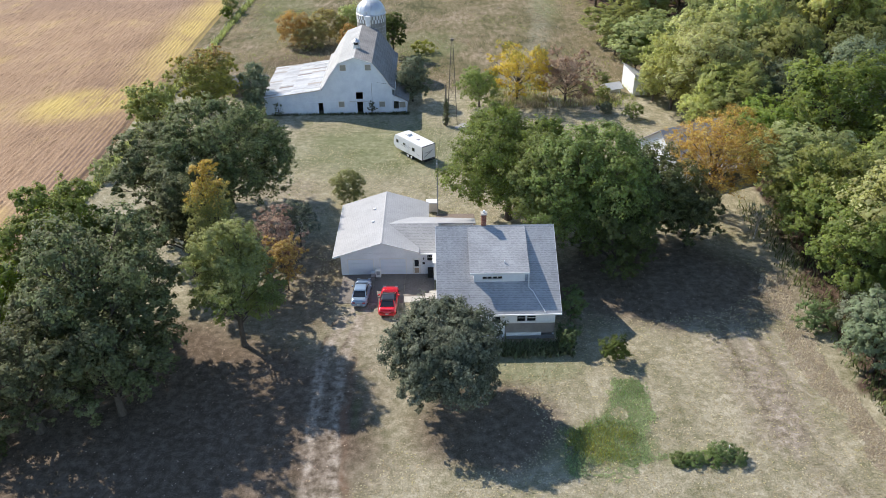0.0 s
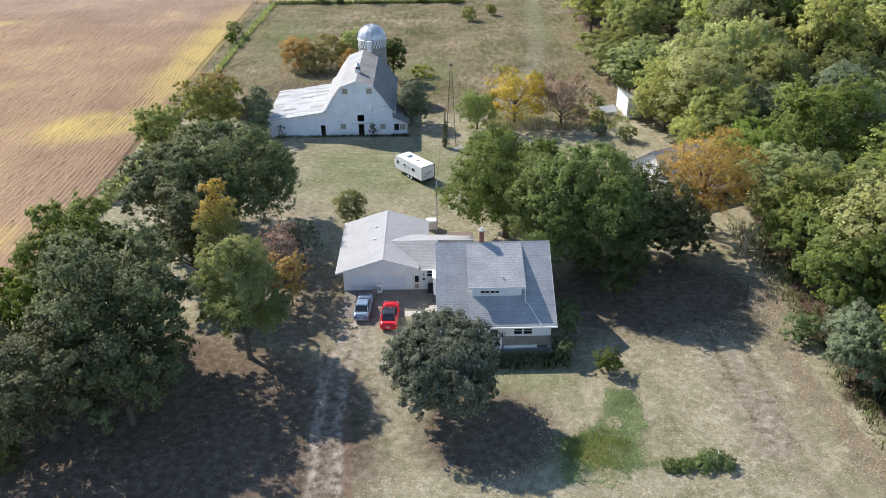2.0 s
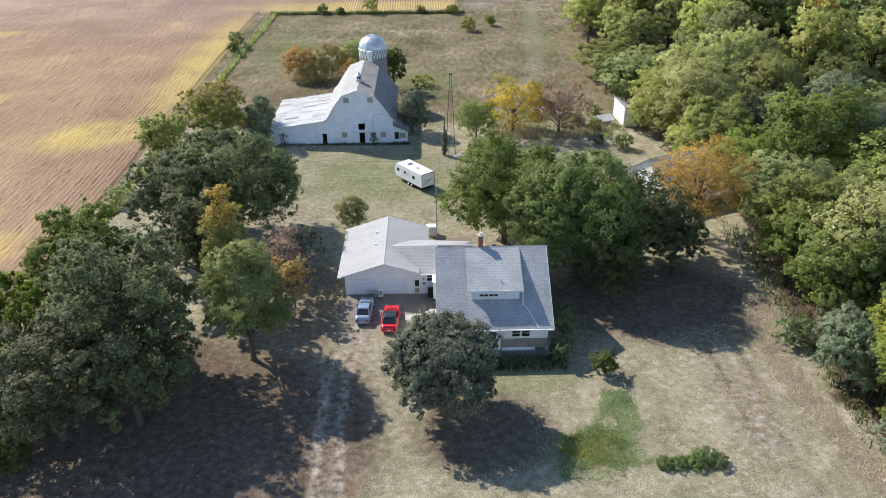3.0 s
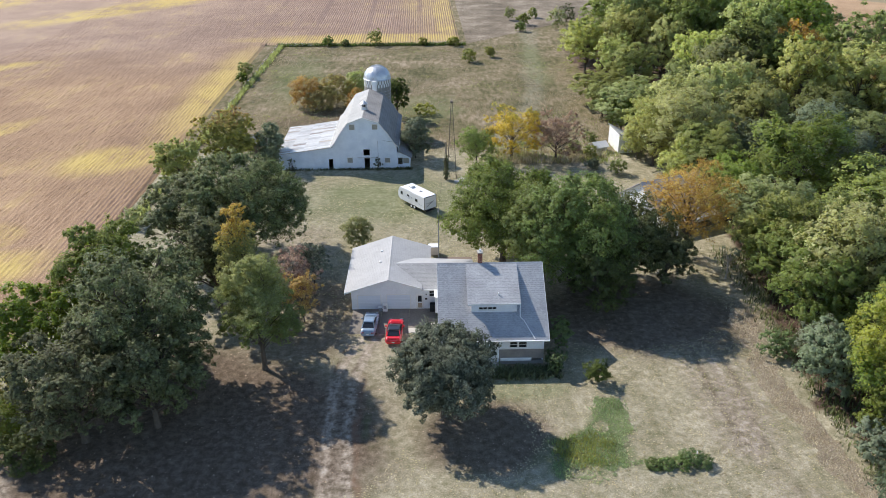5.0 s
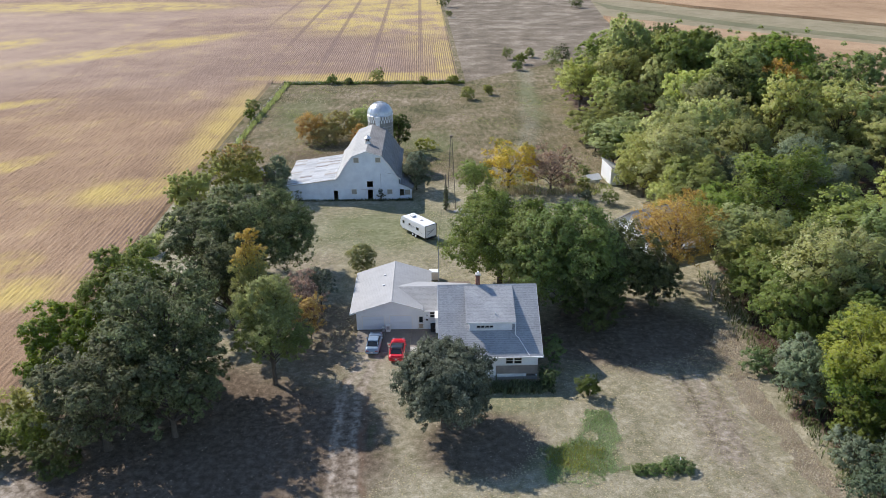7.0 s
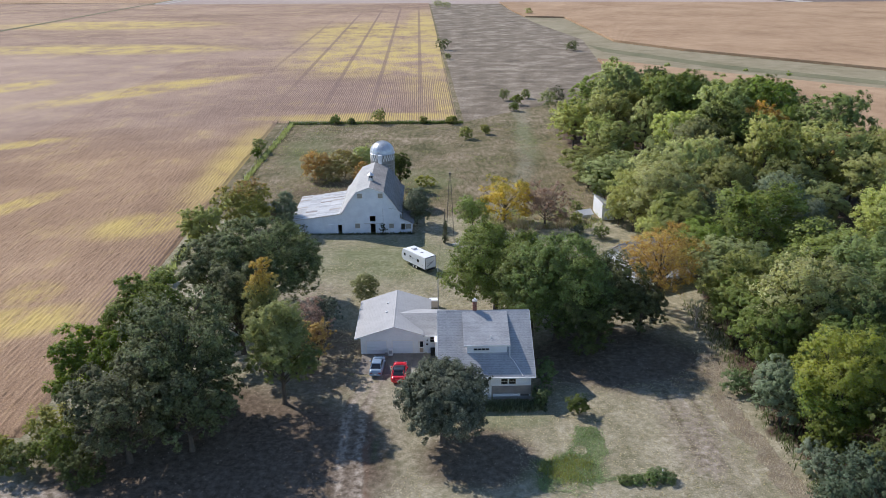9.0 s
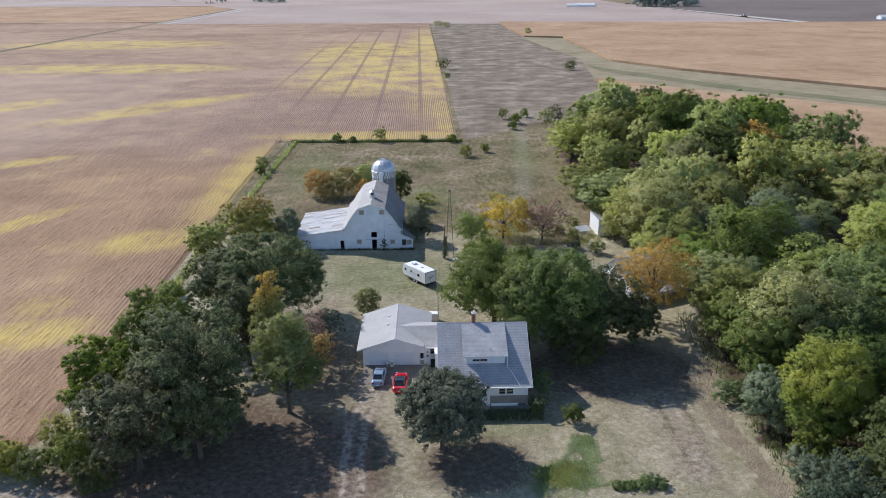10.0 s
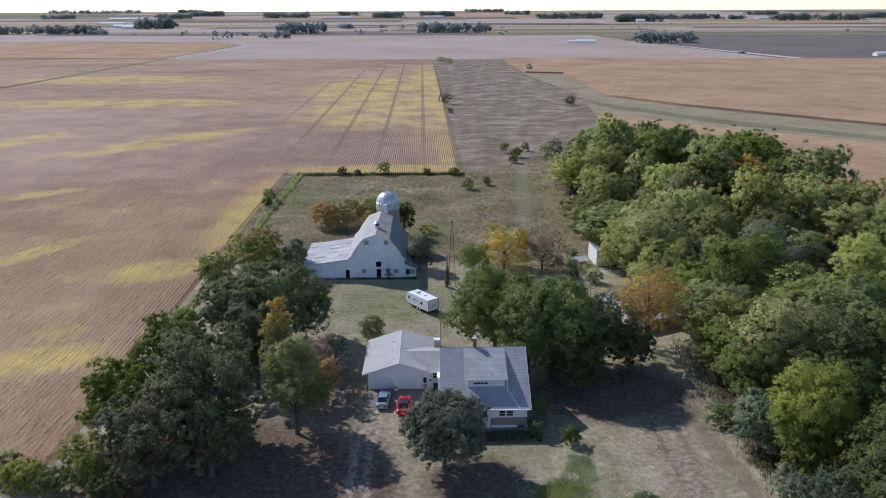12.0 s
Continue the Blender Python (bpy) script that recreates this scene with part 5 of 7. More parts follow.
def car(m, body, label, length, width, height, roof, cabin, name="car"):
    """A saloon or coupe, its nose towards +y."""
    c = thing(name, m, label, "car")
    L, w = length / 2, width / 2
    belt = height * 0.64
    part("body", hull(bmesh.new(), [(-L, w * 0.82, 0.38, belt * 0.86, w * 0.76), (-L + 0.15, w * 0.93, 0.25, belt * 0.98, w * 0.84), (-L + 0.9, w, 0.2, belt * 1.02, w * 0.88), (-0.2, w, 0.2, belt, w * 0.9),
                                    (cabin[1] + 0.1, w, 0.2, belt * 0.98, w * 0.88), (L - 0.5, w * 0.97, 0.22, belt * 0.86, w * 0.82), (L - 0.12, w * 0.88, 0.26, belt * 0.74, w * 0.74), (L, w * 0.76, 0.34, belt * 0.6, w * 0.66)]), M[body], c, smooth=True)
    y0, y1 = cabin
    part("glasshouse", hull(bmesh.new(), [(y0, w * 0.8, belt * 0.9, belt + 0.03, w * 0.76), (y0 + 0.65, w * 0.84, belt * 0.9, height - 0.05, w * 0.66), (y1 - 1.0, w * 0.84, belt * 0.9, height - 0.04, w * 0.66), (y1, w * 0.82, belt * 0.88, belt + 0.02, w * 0.76)]), M["glass"], c)
    part("roof", hull(bmesh.new(), [(y0 + 0.55, w * 0.66, height - 0.12, height - 0.03, w * 0.6), (y0 + 0.8, w * 0.7, height - 0.1, height, w * 0.64), (y1 - 1.15, w * 0.7, height - 0.1, height, w * 0.64), (y1 - 0.9, w * 0.66, height - 0.13, height - 0.035, w * 0.6)]), M[roof], c, smooth=True)
    for s in (-1, 1):
        pl = bmesh.new()
        tube(pl, [(s * w * 0.78, y0 + 0.02, belt + 0.02), (s * w * 0.66, y0 + 0.62, height - 0.06)], [0.05, 0.04], 5)
        part("pillar", pl, M[body], c)
        pl = bmesh.new()
        tube(pl, [(s * w * 0.79, y1 - 0.02, belt + 0.02), (s * w * 0.66, y1 - 0.98, height - 0.06)], [0.04, 0.035], 5)
        part("pillar", pl, M[body], c)
        part("mirror", boxed(*sorted((s * w, s * (w + 0.17))), y1 - 0.75, y1 - 0.6, belt - 0.02, belt + 0.13, 0.02), M[body], c)
        part("headlamp", boxed(*sorted((s * w * 0.5, s * w * 0.84)), L - 0.2, L - 0.03, belt * 0.62, belt * 0.78, 0.02), M["chrome"], c)
        part("tail_lamp", boxed(*sorted((s * w * 0.42, s * w * 0.8)), -L - 0.015, -L + 0.1, belt * 0.7, belt * 0.84, 0.01), M["lamp_red"], c)
        for y in (-L + 0.95, L - 0.95):
            wheel(c, s * (w - 0.1), y, 0.34, 0.22)
    part("boot_lid", hull(bmesh.new(), [(-L + 0.12, w * 0.7, belt * 0.9, belt * 1.0, w * 0.66), (y0 - 0.05, w * 0.72, belt * 0.95, belt * 1.03, w * 0.68)]), M[body], c, smooth=True)
    part("bonnet", hull(bmesh.new(), [(y1 + 0.12, w * 0.72, belt * 0.9, belt * 1.01, w * 0.66), (L - 0.55, w * 0.7, belt * 0.78, belt * 0.9, w * 0.62), (L - 0.25, w * 0.62, belt * 0.72, belt * 0.8, w * 0.55)]), M[body], c, smooth=True)
    part("bumper", hull(bmesh.new(), [(-L - 0.06, w * 0.78, 0.32, 0.56, w * 0.74), (-L + 0.2, w * 0.96, 0.3, 0.58, w * 0.92)]), M[body], c)
    part("plate", boxed(-0.16, 0.16, -L - 0.075, -L - 0.062, 0.46, 0.58), M["plate"], c, "blank pale number plate")
    return c


rc = car(pose(-5.0, -1.0, 0, 0, 0, -1.5), "car_red", "bright red coupe with black roof on the slab edge", 4.85, 1.92, 1.38, "car_black", (-1.75, 1.0))
part("spoiler", boxed(-0.7, 0.7, -2.38, -2.16, 0.98, 1.03, 0.015), M["car_red"], rc)
part("hood_scoop", boxed(-0.35, 0.35, 1.3, 1.75, 0.86, 0.92, 0.03), M["car_red"], rc)
car(pose(-8.0, 0.55, 0, 0, 0, -2.5), "car_blue", "silver-blue saloon parked before the garage", 4.65, 1.78, 1.45, "car_blue", (-1.6, 1.05))


def caravan():
    ang = math.degrees(math.atan2(4.88, -3.93))
    c = thing("travel_trailer", pose(-3.35, 36.3, 0, 0, 0, ang), "white travel trailer with grey swoosh on twin axles", "camper")
    L, w, z0, z1 = 3.45, 1.2, 0.62, 2.78
    bm = bmesh.new()
    prism(bm, [(-L, -w, z0), (L - 0.5, -w, z0), (L, -w, z0 + 0.5), (L - 0.05, -w, 1.9), (L - 0.4, -w, z1 - 0.15), (L - 0.8, -w, z1), (-L, -w, z1)], (0, 2 * w, 0))
    bmesh.ops.bevel(bm, geom=list(bm.edges), offset=0.05, segments=2, affect="EDGES")
    part("shell", bm, M["rv"], c)
    part("roof_membrane", boxed(-L + 0.1, L - 0.9, -w + 0.1, w - 0.1, z1 + 0.001, z1 + 0.025), M["rv"], c)
    part("air_conditioner", boxed(0.9, 1.7, -0.4, 0.4, z1 + 0.026, z1 + 0.3, 0.06), M["plate"], c)
    part("roof_hatch", boxed(-1.2, -0.8, -0.2, 0.2, z1 + 0.026, z1 + 0.12, 0.03), M["grey"], c)
    # the long side seen is +y in the trailer's own axes
    for a, b, za, zb in ((-1.7, -1.1, 1.5, 2.0), (2.2, 2.7, 1.6, 2.1), (0.5, 1.0, 1.75, 2.05)):
        part("window", boxed(a, b, w + 0.001, w + 0.03, za, zb, 0.01), M["glass"], c)
    part("side_door", boxed(-0.2, 0.4, w + 0.001, w + 0.02, 0.7, 2.5), M["rv"], c)
    for a, b, z in ((-0.9, 0.3, 1.75), (-0.4, 0.7, 1.6), (0.2, 1.4, 1.45), (-3.0, -2.2, 1.2)):
        part("side_stripe", prism(bmesh.new(), [(a, w + 0.022, z), (b, w + 0.022, z + 0.12), (b + 0.2, w + 0.022, z + 0.2), (a + 0.2, w + 0.022, z + 0.06)], (0, 0.012, 0)), M["grey"], c, "grey swoosh stripe")
    for pts in ([(0.8, 1.1), (-0.3, 1.55), (-0.85, 2.0), (-0.1, 1.7), (0.8, 1.18)], [(0.9, 1.8), (0.2, 1.62), (-0.5, 1.9), (0.2, 1.75)]):
        part("rear_stripe", prism(bmesh.new(), [(-L - 0.018, y, z) for y, z in pts], (0.012, 0, 0)), M["grey"], c)
    fr = bmesh.new()
    for a, b, za, zb in ((-w, w, z0, z0 + 0.08), (-w, w, z1 - 0.08, z1), (-w, -w + 0.07, z0, z1), (w - 0.07, w, z0, z1)):
        box(fr, -L - 0.03, -L - 0.003, a, b, za, zb)
    part("rear_trim", fr, M["black"], c)
    part("chassis", boxed(-L + 0.1, L + 0.9, -0.5, 0.5, 0.42, 0.6), M["black"], c)
    part("bumper", boxed(-L - 0.22, -L - 0.1, -1.0, 1.0, 0.45, 0.57), M["black"], c)
    part("drawbar", boxed(L, L + 1.2, -0.06, 0.06, 0.45, 0.55), M["black"], c)
    jk = bmesh.new()
    tube(jk, [(L + 1.0, 0, 0), (L + 1.0, 0, 0.8)], [0.05, 0.05], 8)
    part("jack", jk, M["grey"], c)
    for s in (-1, 1):
        for x in (-0.85, -0.05):
            t = bmesh.new()
            tube(t, [(x, s * (w - 0.28), 0.35), (x, s * (w - 0.02), 0.35)], [0.35, 0.35], 18)
            ty = part("wheel", t, M["black"], c)
            t = bmesh.new()
            tube(t, [(x, s * (w - 0.019), 0.35), (x, s * (w + 0.01), 0.35)], [0.2, 0.19], 12)
            part("rim", t, M["rv"], ty)
    return c


caravan()


# ---- yard trees and bushes ----
OAK = "dark green oak with a broad lobed crown"
tree(-29.2, -11.0, 17.4, 7.2, "leaf_oak", OAK, 0.6, 13000, 0.4, 11, 22, "oak_tree", girth=0.42, inner=0.62, lobe=(0.15, 0.28), spread=(0.7, 1.1))
tree(-33.6, -19.0, 13.4, 6.0, "leaf_oak", OAK, 0.4, 9800, 0.4, 12, 18, "oak_tree", girth=0.36, inner=0.62, lobe=(0.15, 0.28), spread=(0.7, 1.1))
tree(-27.4, -17.0, 12.6, 5.0, "leaf_oak", OAK, 0.5, 7500, 0.40, 13, 14, "oak_tree", girth=0.3, inner=0.62, lobe=(0.15, 0.28), spread=(0.7, 1.1))
tree(-34.6, -5.0, 17.2, 5.2, "leaf_green", "tall mid-green tree at the field edge", 2.0, 11000, 0.40, 14, 15, "tree", girth=0.3)
tree(-39.8, -11.0, 13.0, 4.9, "leaf_green", "mid-green tree at the field edge", 1.5, 8000, 0.40, 15, 13, "tree")
tree(-26.8, 5.0, 14.6, 4.8, "leaf_oak", OAK, 0.5, 9500, 0.40, 16, 14, "oak_tree", inner=0.62, lobe=(0.15, 0.28), spread=(0.7, 1.1))
tree(-26.5, 20.5, 14.6, 8.6, "leaf_oak", "wide spreading dark oak behind the garage yard", 1.6, 18000, 0.42, 17, 20, "oak_tree", girth=0.45, inner=0.62, lobe=(0.15, 0.28), spread=(0.7, 1.1))
tree(-33.0, 16.0, 13.5, 6.0, "leaf_oak", OAK, 2.5, 10000, 0.40, 18, 14, "oak_tree", inner=0.62, lobe=(0.15, 0.28), spread=(0.7, 1.1))
tree(-18.8, -7.6, 14.8, 4.6, "leaf_mid", "tall green tree with yellowing leaves by the lane", 1.6, 13500, 0.29, 19, 17, "tree", girth=0.26, taper=0.5, second=("leaf_wood", 8.5), lobe=(0.16, 0.32))
tree(-22.0, -0.6, 17.8, 2.9, "leaf_wood", "slim green tree with a yellow top", 2.0, 9000, 0.25, 20, 15, "tree", taper=0.8, second=("leaf_yellow", 13.0), lobe=(0.2, 0.36), spread=(0.6, 1.2))
tree(-17.4, 5.6, 8.6, 3.4, "leaf_brown", "thin rust-coloured tree losing its leaves", 1.0, 2600, 0.26, 21, 12, "tree", girth=0.1, spread=(0.5, 1.2), lobe=(0.14, 0.28), inner=0.4)
tree(-19.6, 9.0, 5.6, 2.2, "leaf_brown", "half-bare rust-coloured sapling by the garage yard", 0.8, 500, 0.24, 221, 9, "tree", girth=0.08, inner=0.3)
tree(-16.0, 1.8, 7.6, 2.7, "leaf_orange", "thin orange tree losing its leaves", 0.8, 2400, 0.26, 22, 11, "tree", girth=0.08, spread=(0.5, 1.2), lobe=(0.16, 0.3), inner=0.4)
tree(-16.0, 10.6, 6.5, 2.4, "leaf_maple", "small dark tree beside the garage", 1.0, 2200, 0.26, 23, 9, "tree", girth=0.09)
tree(-37.6, 53.5, 11.4, 5.9, "leaf_lime", "olive tree with browning crown by the lean-to", 0.8, 9000, 0.38, 24, 17, "tree", second=("leaf_orange", 9.6), inner=0.5, lobe=(0.15, 0.28), spread=(0.6, 1.15))
tree(-43.5, 44.5, 9.0, 4.4, "leaf_lime", "olive tree at the field corner", 1.0, 5000, 0.40, 25, 12, "tree")
tree(-29.9, 54.6, 8.8, 2.5, "leaf_grey", "grey-green evergreen beside the lean-to", 0.05, 6500, 0.26, 26, 14, "evergreen", taper=0.55, lobe=(0.28, 0.46), girth=0.12)
tree(-29.4, 50.6, 5.2, 2.0, "leaf_grey", "low grey-green evergreen beside the lean-to", 0.05, 3600, 0.24, 126, 10, "evergreen", taper=0.5, lobe=(0.28, 0.46), girth=0.09)
tree(-4.2, 58.4, 8.0, 2.9, "leaf_grey", "dense green tree against the barn", 0.05, 7500, 0.26, 27, 15, "evergreen", taper=0.6, lobe=(0.26, 0.44), girth=0.12)
tree(0.6, -15.8, 9.2, 5.5, "leaf_maple", "round dark maple in front of the house", 2.2, 19000, 0.32, 28, 20, "maple_tree", girth=0.3, taper=0.3)
tree(8.9, 17.0, 14.6, 7.2, "leaf_green", "broad green tree behind the house", 0.8, 19000, 0.4, 29, 20, "tree", girth=0.38)
tree(16.9, 8.4, 16.2, 7.3, "leaf_green", "broad green tree behind the house", 0.6, 18500, 0.4, 30, 20, "tree", girth=0.36)
tree(13.4, 9.6, 14.6, 5.4, "leaf_mid", "green tree behind the house", 4.0, 7500, 0.4, 52, 13, "tree")
tree(24.6, 11.6, 11.8, 5.6, "leaf_oak", "dark thin-crowned tree by the old house", 0.2, 10500, 0.34, 31, 15, "tree", inner=0.5)
tree(19.6, 4.0, 10.4, 4.3, "leaf_deep", "dark low tree beside the shaded drive", 0.2, 6500, 0.34, 231, 13, "tree", inner=0.55)
tree(29.2, 10.0, 8.2, 3.6, "leaf_oak", "dark leafy tree under the orange crown", 0.2, 5000, 0.34, 232, 12, "tree", inner=0.55)
tree(33.8, 17.2, 14.4, 6.2, "leaf_orange", "tall orange tree with bare inner limbs", 2.6, 8000, 0.28, 32, 17, "tree", inner=0.5, girth=0.28)
tree(30.3, 12.8, 6.5, 3.4, "leaf_maple", "low dark leaves round the orange tree", 0.8, 2600, 0.32, 33, 9, "tree", girth=0.1)
tree(13.6, 58.0, 10.4, 5.2, "leaf_yellow", "round golden yellow tree", 0.3, 8000, 0.25, 34, 13, "tree", second=("leaf_lime", 9.2), spread=(0.8, 1.2), inner=0.5, lobe=(0.16, 0.3))
tree(21.6, 56.8, 10.0, 4.8, "leaf_brown", "reddish brown tree in dry autumn leaf", 0.2, 6500, 0.23, 35, 13, "tree", spread=(0.7, 1.2), inner=0.45, lobe=(0.16, 0.3))
tree(7.0, 55.5, 6.6, 3.9, "leaf_mid", "small round green tree by the windmill tower", 0.9, 6000, 0.24, 36, 13, "tree", lobe=(0.22, 0.4))
tree(37.8, 11.6, 5.6, 2.2, "leaf_grey", "leaning dead pale tree with few leaves", 1.8, 260, 0.24, 37, 9, "dead_tree", "tree", 0.12, bark="bark_pale")
shrub(-11.4, 21.6, 4.8, 2.4, "leaf_wood", "round fresh green bush behind the garage", 5200, 0.2, 38, lobes=9)
shrub(13.6, -4.4, 4.6, 1.5, "leaf_weed", "upright green bush at the house corner", 1800, 0.24, 39)
shrub(12.7, -8.3, 2.7, 1.5, "leaf_weed", "green bush by the front wall", 1500, 0.22, 40)
shrub(16.8, -10.2, 2.3, 1.5, "leaf_deep", "round low green bush on the lawn", 2200, 0.17, 41)
shrub(-48.4, -19.6, 3.2, 3.0, "leaf_lime", "green bushes at the field corner", 2600, 0.32, 42)
shrub(-52.2, -17.0, 2.8, 2.8, "leaf_wood", "olive bushes at the field corner", 2000, 0.32, 43)
shrub(-44.6, -20.6, 3.2, 2.6, "leaf_green", "green bushes at the field corner", 1600, 0.3, 44)
shrub(-40.6, -19.4, 4.6, 3.0, "leaf_green", "leafy bush at the foot of the oaks", 3000, 0.28, 150)
shrub(-37.4, -22.4, 3.2, 2.6, "leaf_deep", "low leafy bush at the foot of the oaks", 2400, 0.26, 151)
shrub(-43.6, -15.0, 4.2, 3.0, "leaf_lime", "olive bush between field and oaks", 2600, 0.28, 152)
shrub(-46.5, 30.0, 2.6, 2.2, "leaf_wood", "bush on the field boundary", 1000, 0.3, 45)
shrub(-29.4, 92.0, 6.4, 4.6, "leaf_orange", "orange autumn thicket behind the barn", 4600, 0.3, 46, lobes=12)
shrub(-26.4, 89.6, 4.4, 3.6, "leaf_rusty", "olive and rust thicket behind the barn", 3000, 0.28, 146, lobes=10)
shrub(-22.8, 94.0, 6.6, 4.8, "leaf_rusty", "brown-green thicket behind the barn", 3200, 0.36, 47, lobes=10)
shrub(-18.0, 97.0, 7.0, 4.0, "leaf_wood", "olive thicket behind the barn", 3000, 0.36, 48, lobes=10)
shrub(-17.6, 87.0, 5.4, 2.6, "leaf_orange", "small yellow-orange bush by the silo", 2600, 0.26, 49)
tree(-8.8, 84.0, 9.2, 2.9, "leaf_deep", "green tree behind the silo", 1.0, 4200, 0.36, 50, 11, "tree")
for k, (x, y, h, r, lf) in enumerate(((25.5, 60.5, 2.6, 1.6, "leaf_wood"), (28.2, 58.5, 2.2, 1.5, "leaf_lime"), (29.5, 65.5, 2.4, 1.7, "leaf_wood"), (27.5, 52.0, 1.8, 1.4, "leaf_grey"), (31.5, 49.5, 2.6, 1.8, "leaf_mid"), (24.0, 64.0, 1.6, 1.5, "leaf_dry"))):
    shrub(x, y, h, r, lf, "rank weedy bush in the rough grass by the coop", 1300, 0.24, 120 + k, "rough bushes")
tree(38.9, 61.5, 11.0, 4.6, "leaf_sun", "leafy tree beside the white shed", 0.6, 6500, 0.38, 130, 13, "tree")
tree(36.6, 57.4, 6.8, 2.9, "leaf_sun", "low leafy tree against the white shed", 0.1, 5000, 0.28, 133, 12, "tree")
tree(36.8, 72.0, 9.0, 4.0, "leaf_mid", "leafy tree at the pasture edge", 0.4, 5000, 0.38, 131, 12, "tree")
tree(35.2, 83.0, 8.0, 3.8, "leaf_wood", "leafy tree at the pasture edge", 0.4, 4500, 0.38, 132, 12, "tree")
shrub(-2.5, 86.0, 2.2, 2.6, "leaf_lime", "low green bush in the pasture", 1000, 0.3, 51)
FENCE = "bush on the far field boundary"
for k, (x, y, h, r, lf) in enumerate(((-49.2, 119, 4.0, 2.4, "leaf_wood"), (-48.5, 112, 3.0, 1.8, "leaf_green"), (-19.0, 157.0, 4.6, 2.8, "leaf_wood"), (-33, 156, 3.0, 1.9, "leaf_green"), (-28, 156.5, 1.8, 1.4, "leaf_wood"),
                                      (4.5, 155, 2.6, 2.0, "leaf_lime"), (-4.5, 156, 2.2, 1.5, "leaf_lime"), (8.2, 134, 3.4, 2.4, "leaf_lime"), (14.5, 140, 3.0, 1.8, "leaf_lime"),
                                      (24.5, 196, 4.6, 2.2, "leaf_wood"), (28.5, 187, 3.8, 2.6, "leaf_green"), (33, 200, 3.4, 2.2, "leaf_wood"), (26.5, 176, 3, 2, "leaf_green"), (38.5, 180, 6.5, 4.0, "leaf_wood"), (43, 186, 7.5, 3.6, "leaf_oak"), (3.1, 352, 6.4, 4.6, "leaf_oak"), (74.2, 346, 5.6, 4.4, "leaf_oak"), (5.2, 312, 3, 2, "leaf_wood"),
                                      (0.5, 700, 7, 6, "leaf_wood"), (9, 690, 6, 5, "leaf_wood"), (79, 602, 6, 4, "leaf_wood"))):
    shrub(x, y, h, r, lf, FENCE, 1300, 0.28 + r * 0.03, 60 + k, "boundary bushes")

# ---- woodland ----
WOOD_LABEL = {"leaf_wood": "green woodland tree with a rounded crown", "leaf_mid": "rich green woodland tree in full leaf", "leaf_lime": "yellowish green woodland tree", "leaf_oak": "dark green woodland tree", "leaf_grey": "grey-green willowy woodland tree", "leaf_orange": "orange-brown woodland tree in autumn leaf", "leaf_sun": "bright yellow-green woodland tree in full sun", "leaf_deep": "deep green woodland tree"}
protos = {}
for k, lf in enumerate(("leaf_wood", "leaf_mid", "leaf_sun", "leaf_deep", "leaf_grey", "leaf_orange")):
    protos[lf] = [tree(0, 0, 14.5, 5.6, lf, WOOD_LABEL[lf], 2.0, 6400 if j % 2 == 0 else 3900, 0.42 if j % 2 == 0 else 0.56, 200 + 10 * k + j, 15, "woodland_tree", "tree", 0.24, "woodland trees", top_only=2.5 if j % 2 == 0 else 5.0, dome=0.8, lobe=(0.22, 0.38), inner=0.78, tall=1.4, spread=(0.55, 1.0)) for j in range(4 if k < 4 else 2)]
WOOD = [(41, -34), (40.5, -8), (41.5, 2), (43, 14), (43, 30), (41, 48), (38.5, 70), (36, 96), (38, 128), (50, 152), (68, 164), (88, 160), (90, 134), (98, 112), (98, 76), (101, 50), (84, 5), (66, -34)]
rg = random.Random(5)
spots = []
tries = 0
while len(spots) < 118 and tries < 9000:
    tries += 1
    x, y = rg.uniform(36, 110), rg.uniform(-34, 180)
    if y < 0 or not inside(np.array([x]), np.array([y]), WOOD)[0]:
        continue
    if all((x - a) ** 2 + (y - b) ** 2 > 8.8 ** 2 for a, b, *_ in spots):
        spots.append((x, y))
used = {id(p): False for ps in protos.values() for p in ps}
for x, y in spots:
    r = rg.random()
    if y < 30:
        lf = "leaf_deep" if r < 0.1 else "leaf_mid" if r < 0.5 else "leaf_wood" if r < 0.85 else "leaf_sun"
    else:
        lf = "leaf_sun" if r < 0.3 else "leaf_wood" if r < 0.68 else "leaf_mid" if r < 0.88 else "leaf_deep" if r < 0.955 else "leaf_grey" if r < 0.985 else "leaf_orange"
    if 30 < y < 80 and 0.3 < r < 0.5:
        lf = "leaf_sun"
    if 52 < x < 64 and 30 < y < 50:
        lf = "leaf_grey"
    if x > 62 and y > 75 and lf == "leaf_sun":
        lf = "leaf_mid"
    p = rg.choice(protos[lf][0::2] if y < 62 else protos[lf][1::2])
    edge = min(1.0, 0.72 + 0.05 * max(0, x - 41))
    s = rg.uniform(0.85, 1.28) * (0.82 + 0.2 * edge)
    m = pose(x, y, 0, 0, 0, rg.uniform(0, 360)) @ Matrix.Diagonal((s * rg.uniform(0.9, 1.1), s * rg.uniform(0.9, 1.1), s * rg.uniform(0.88, 1.1) * edge, 1))
    if not used[id(p)]:
        p.matrix_basis = m
        used[id(p)] = True
    else:
        copy_thing(p, m)
for ps in protos.values():
    for p in ps:
        if not used[id(p)]:
            p.matrix_basis = pose(90, 60 + rg.uniform(0, 60), 0)
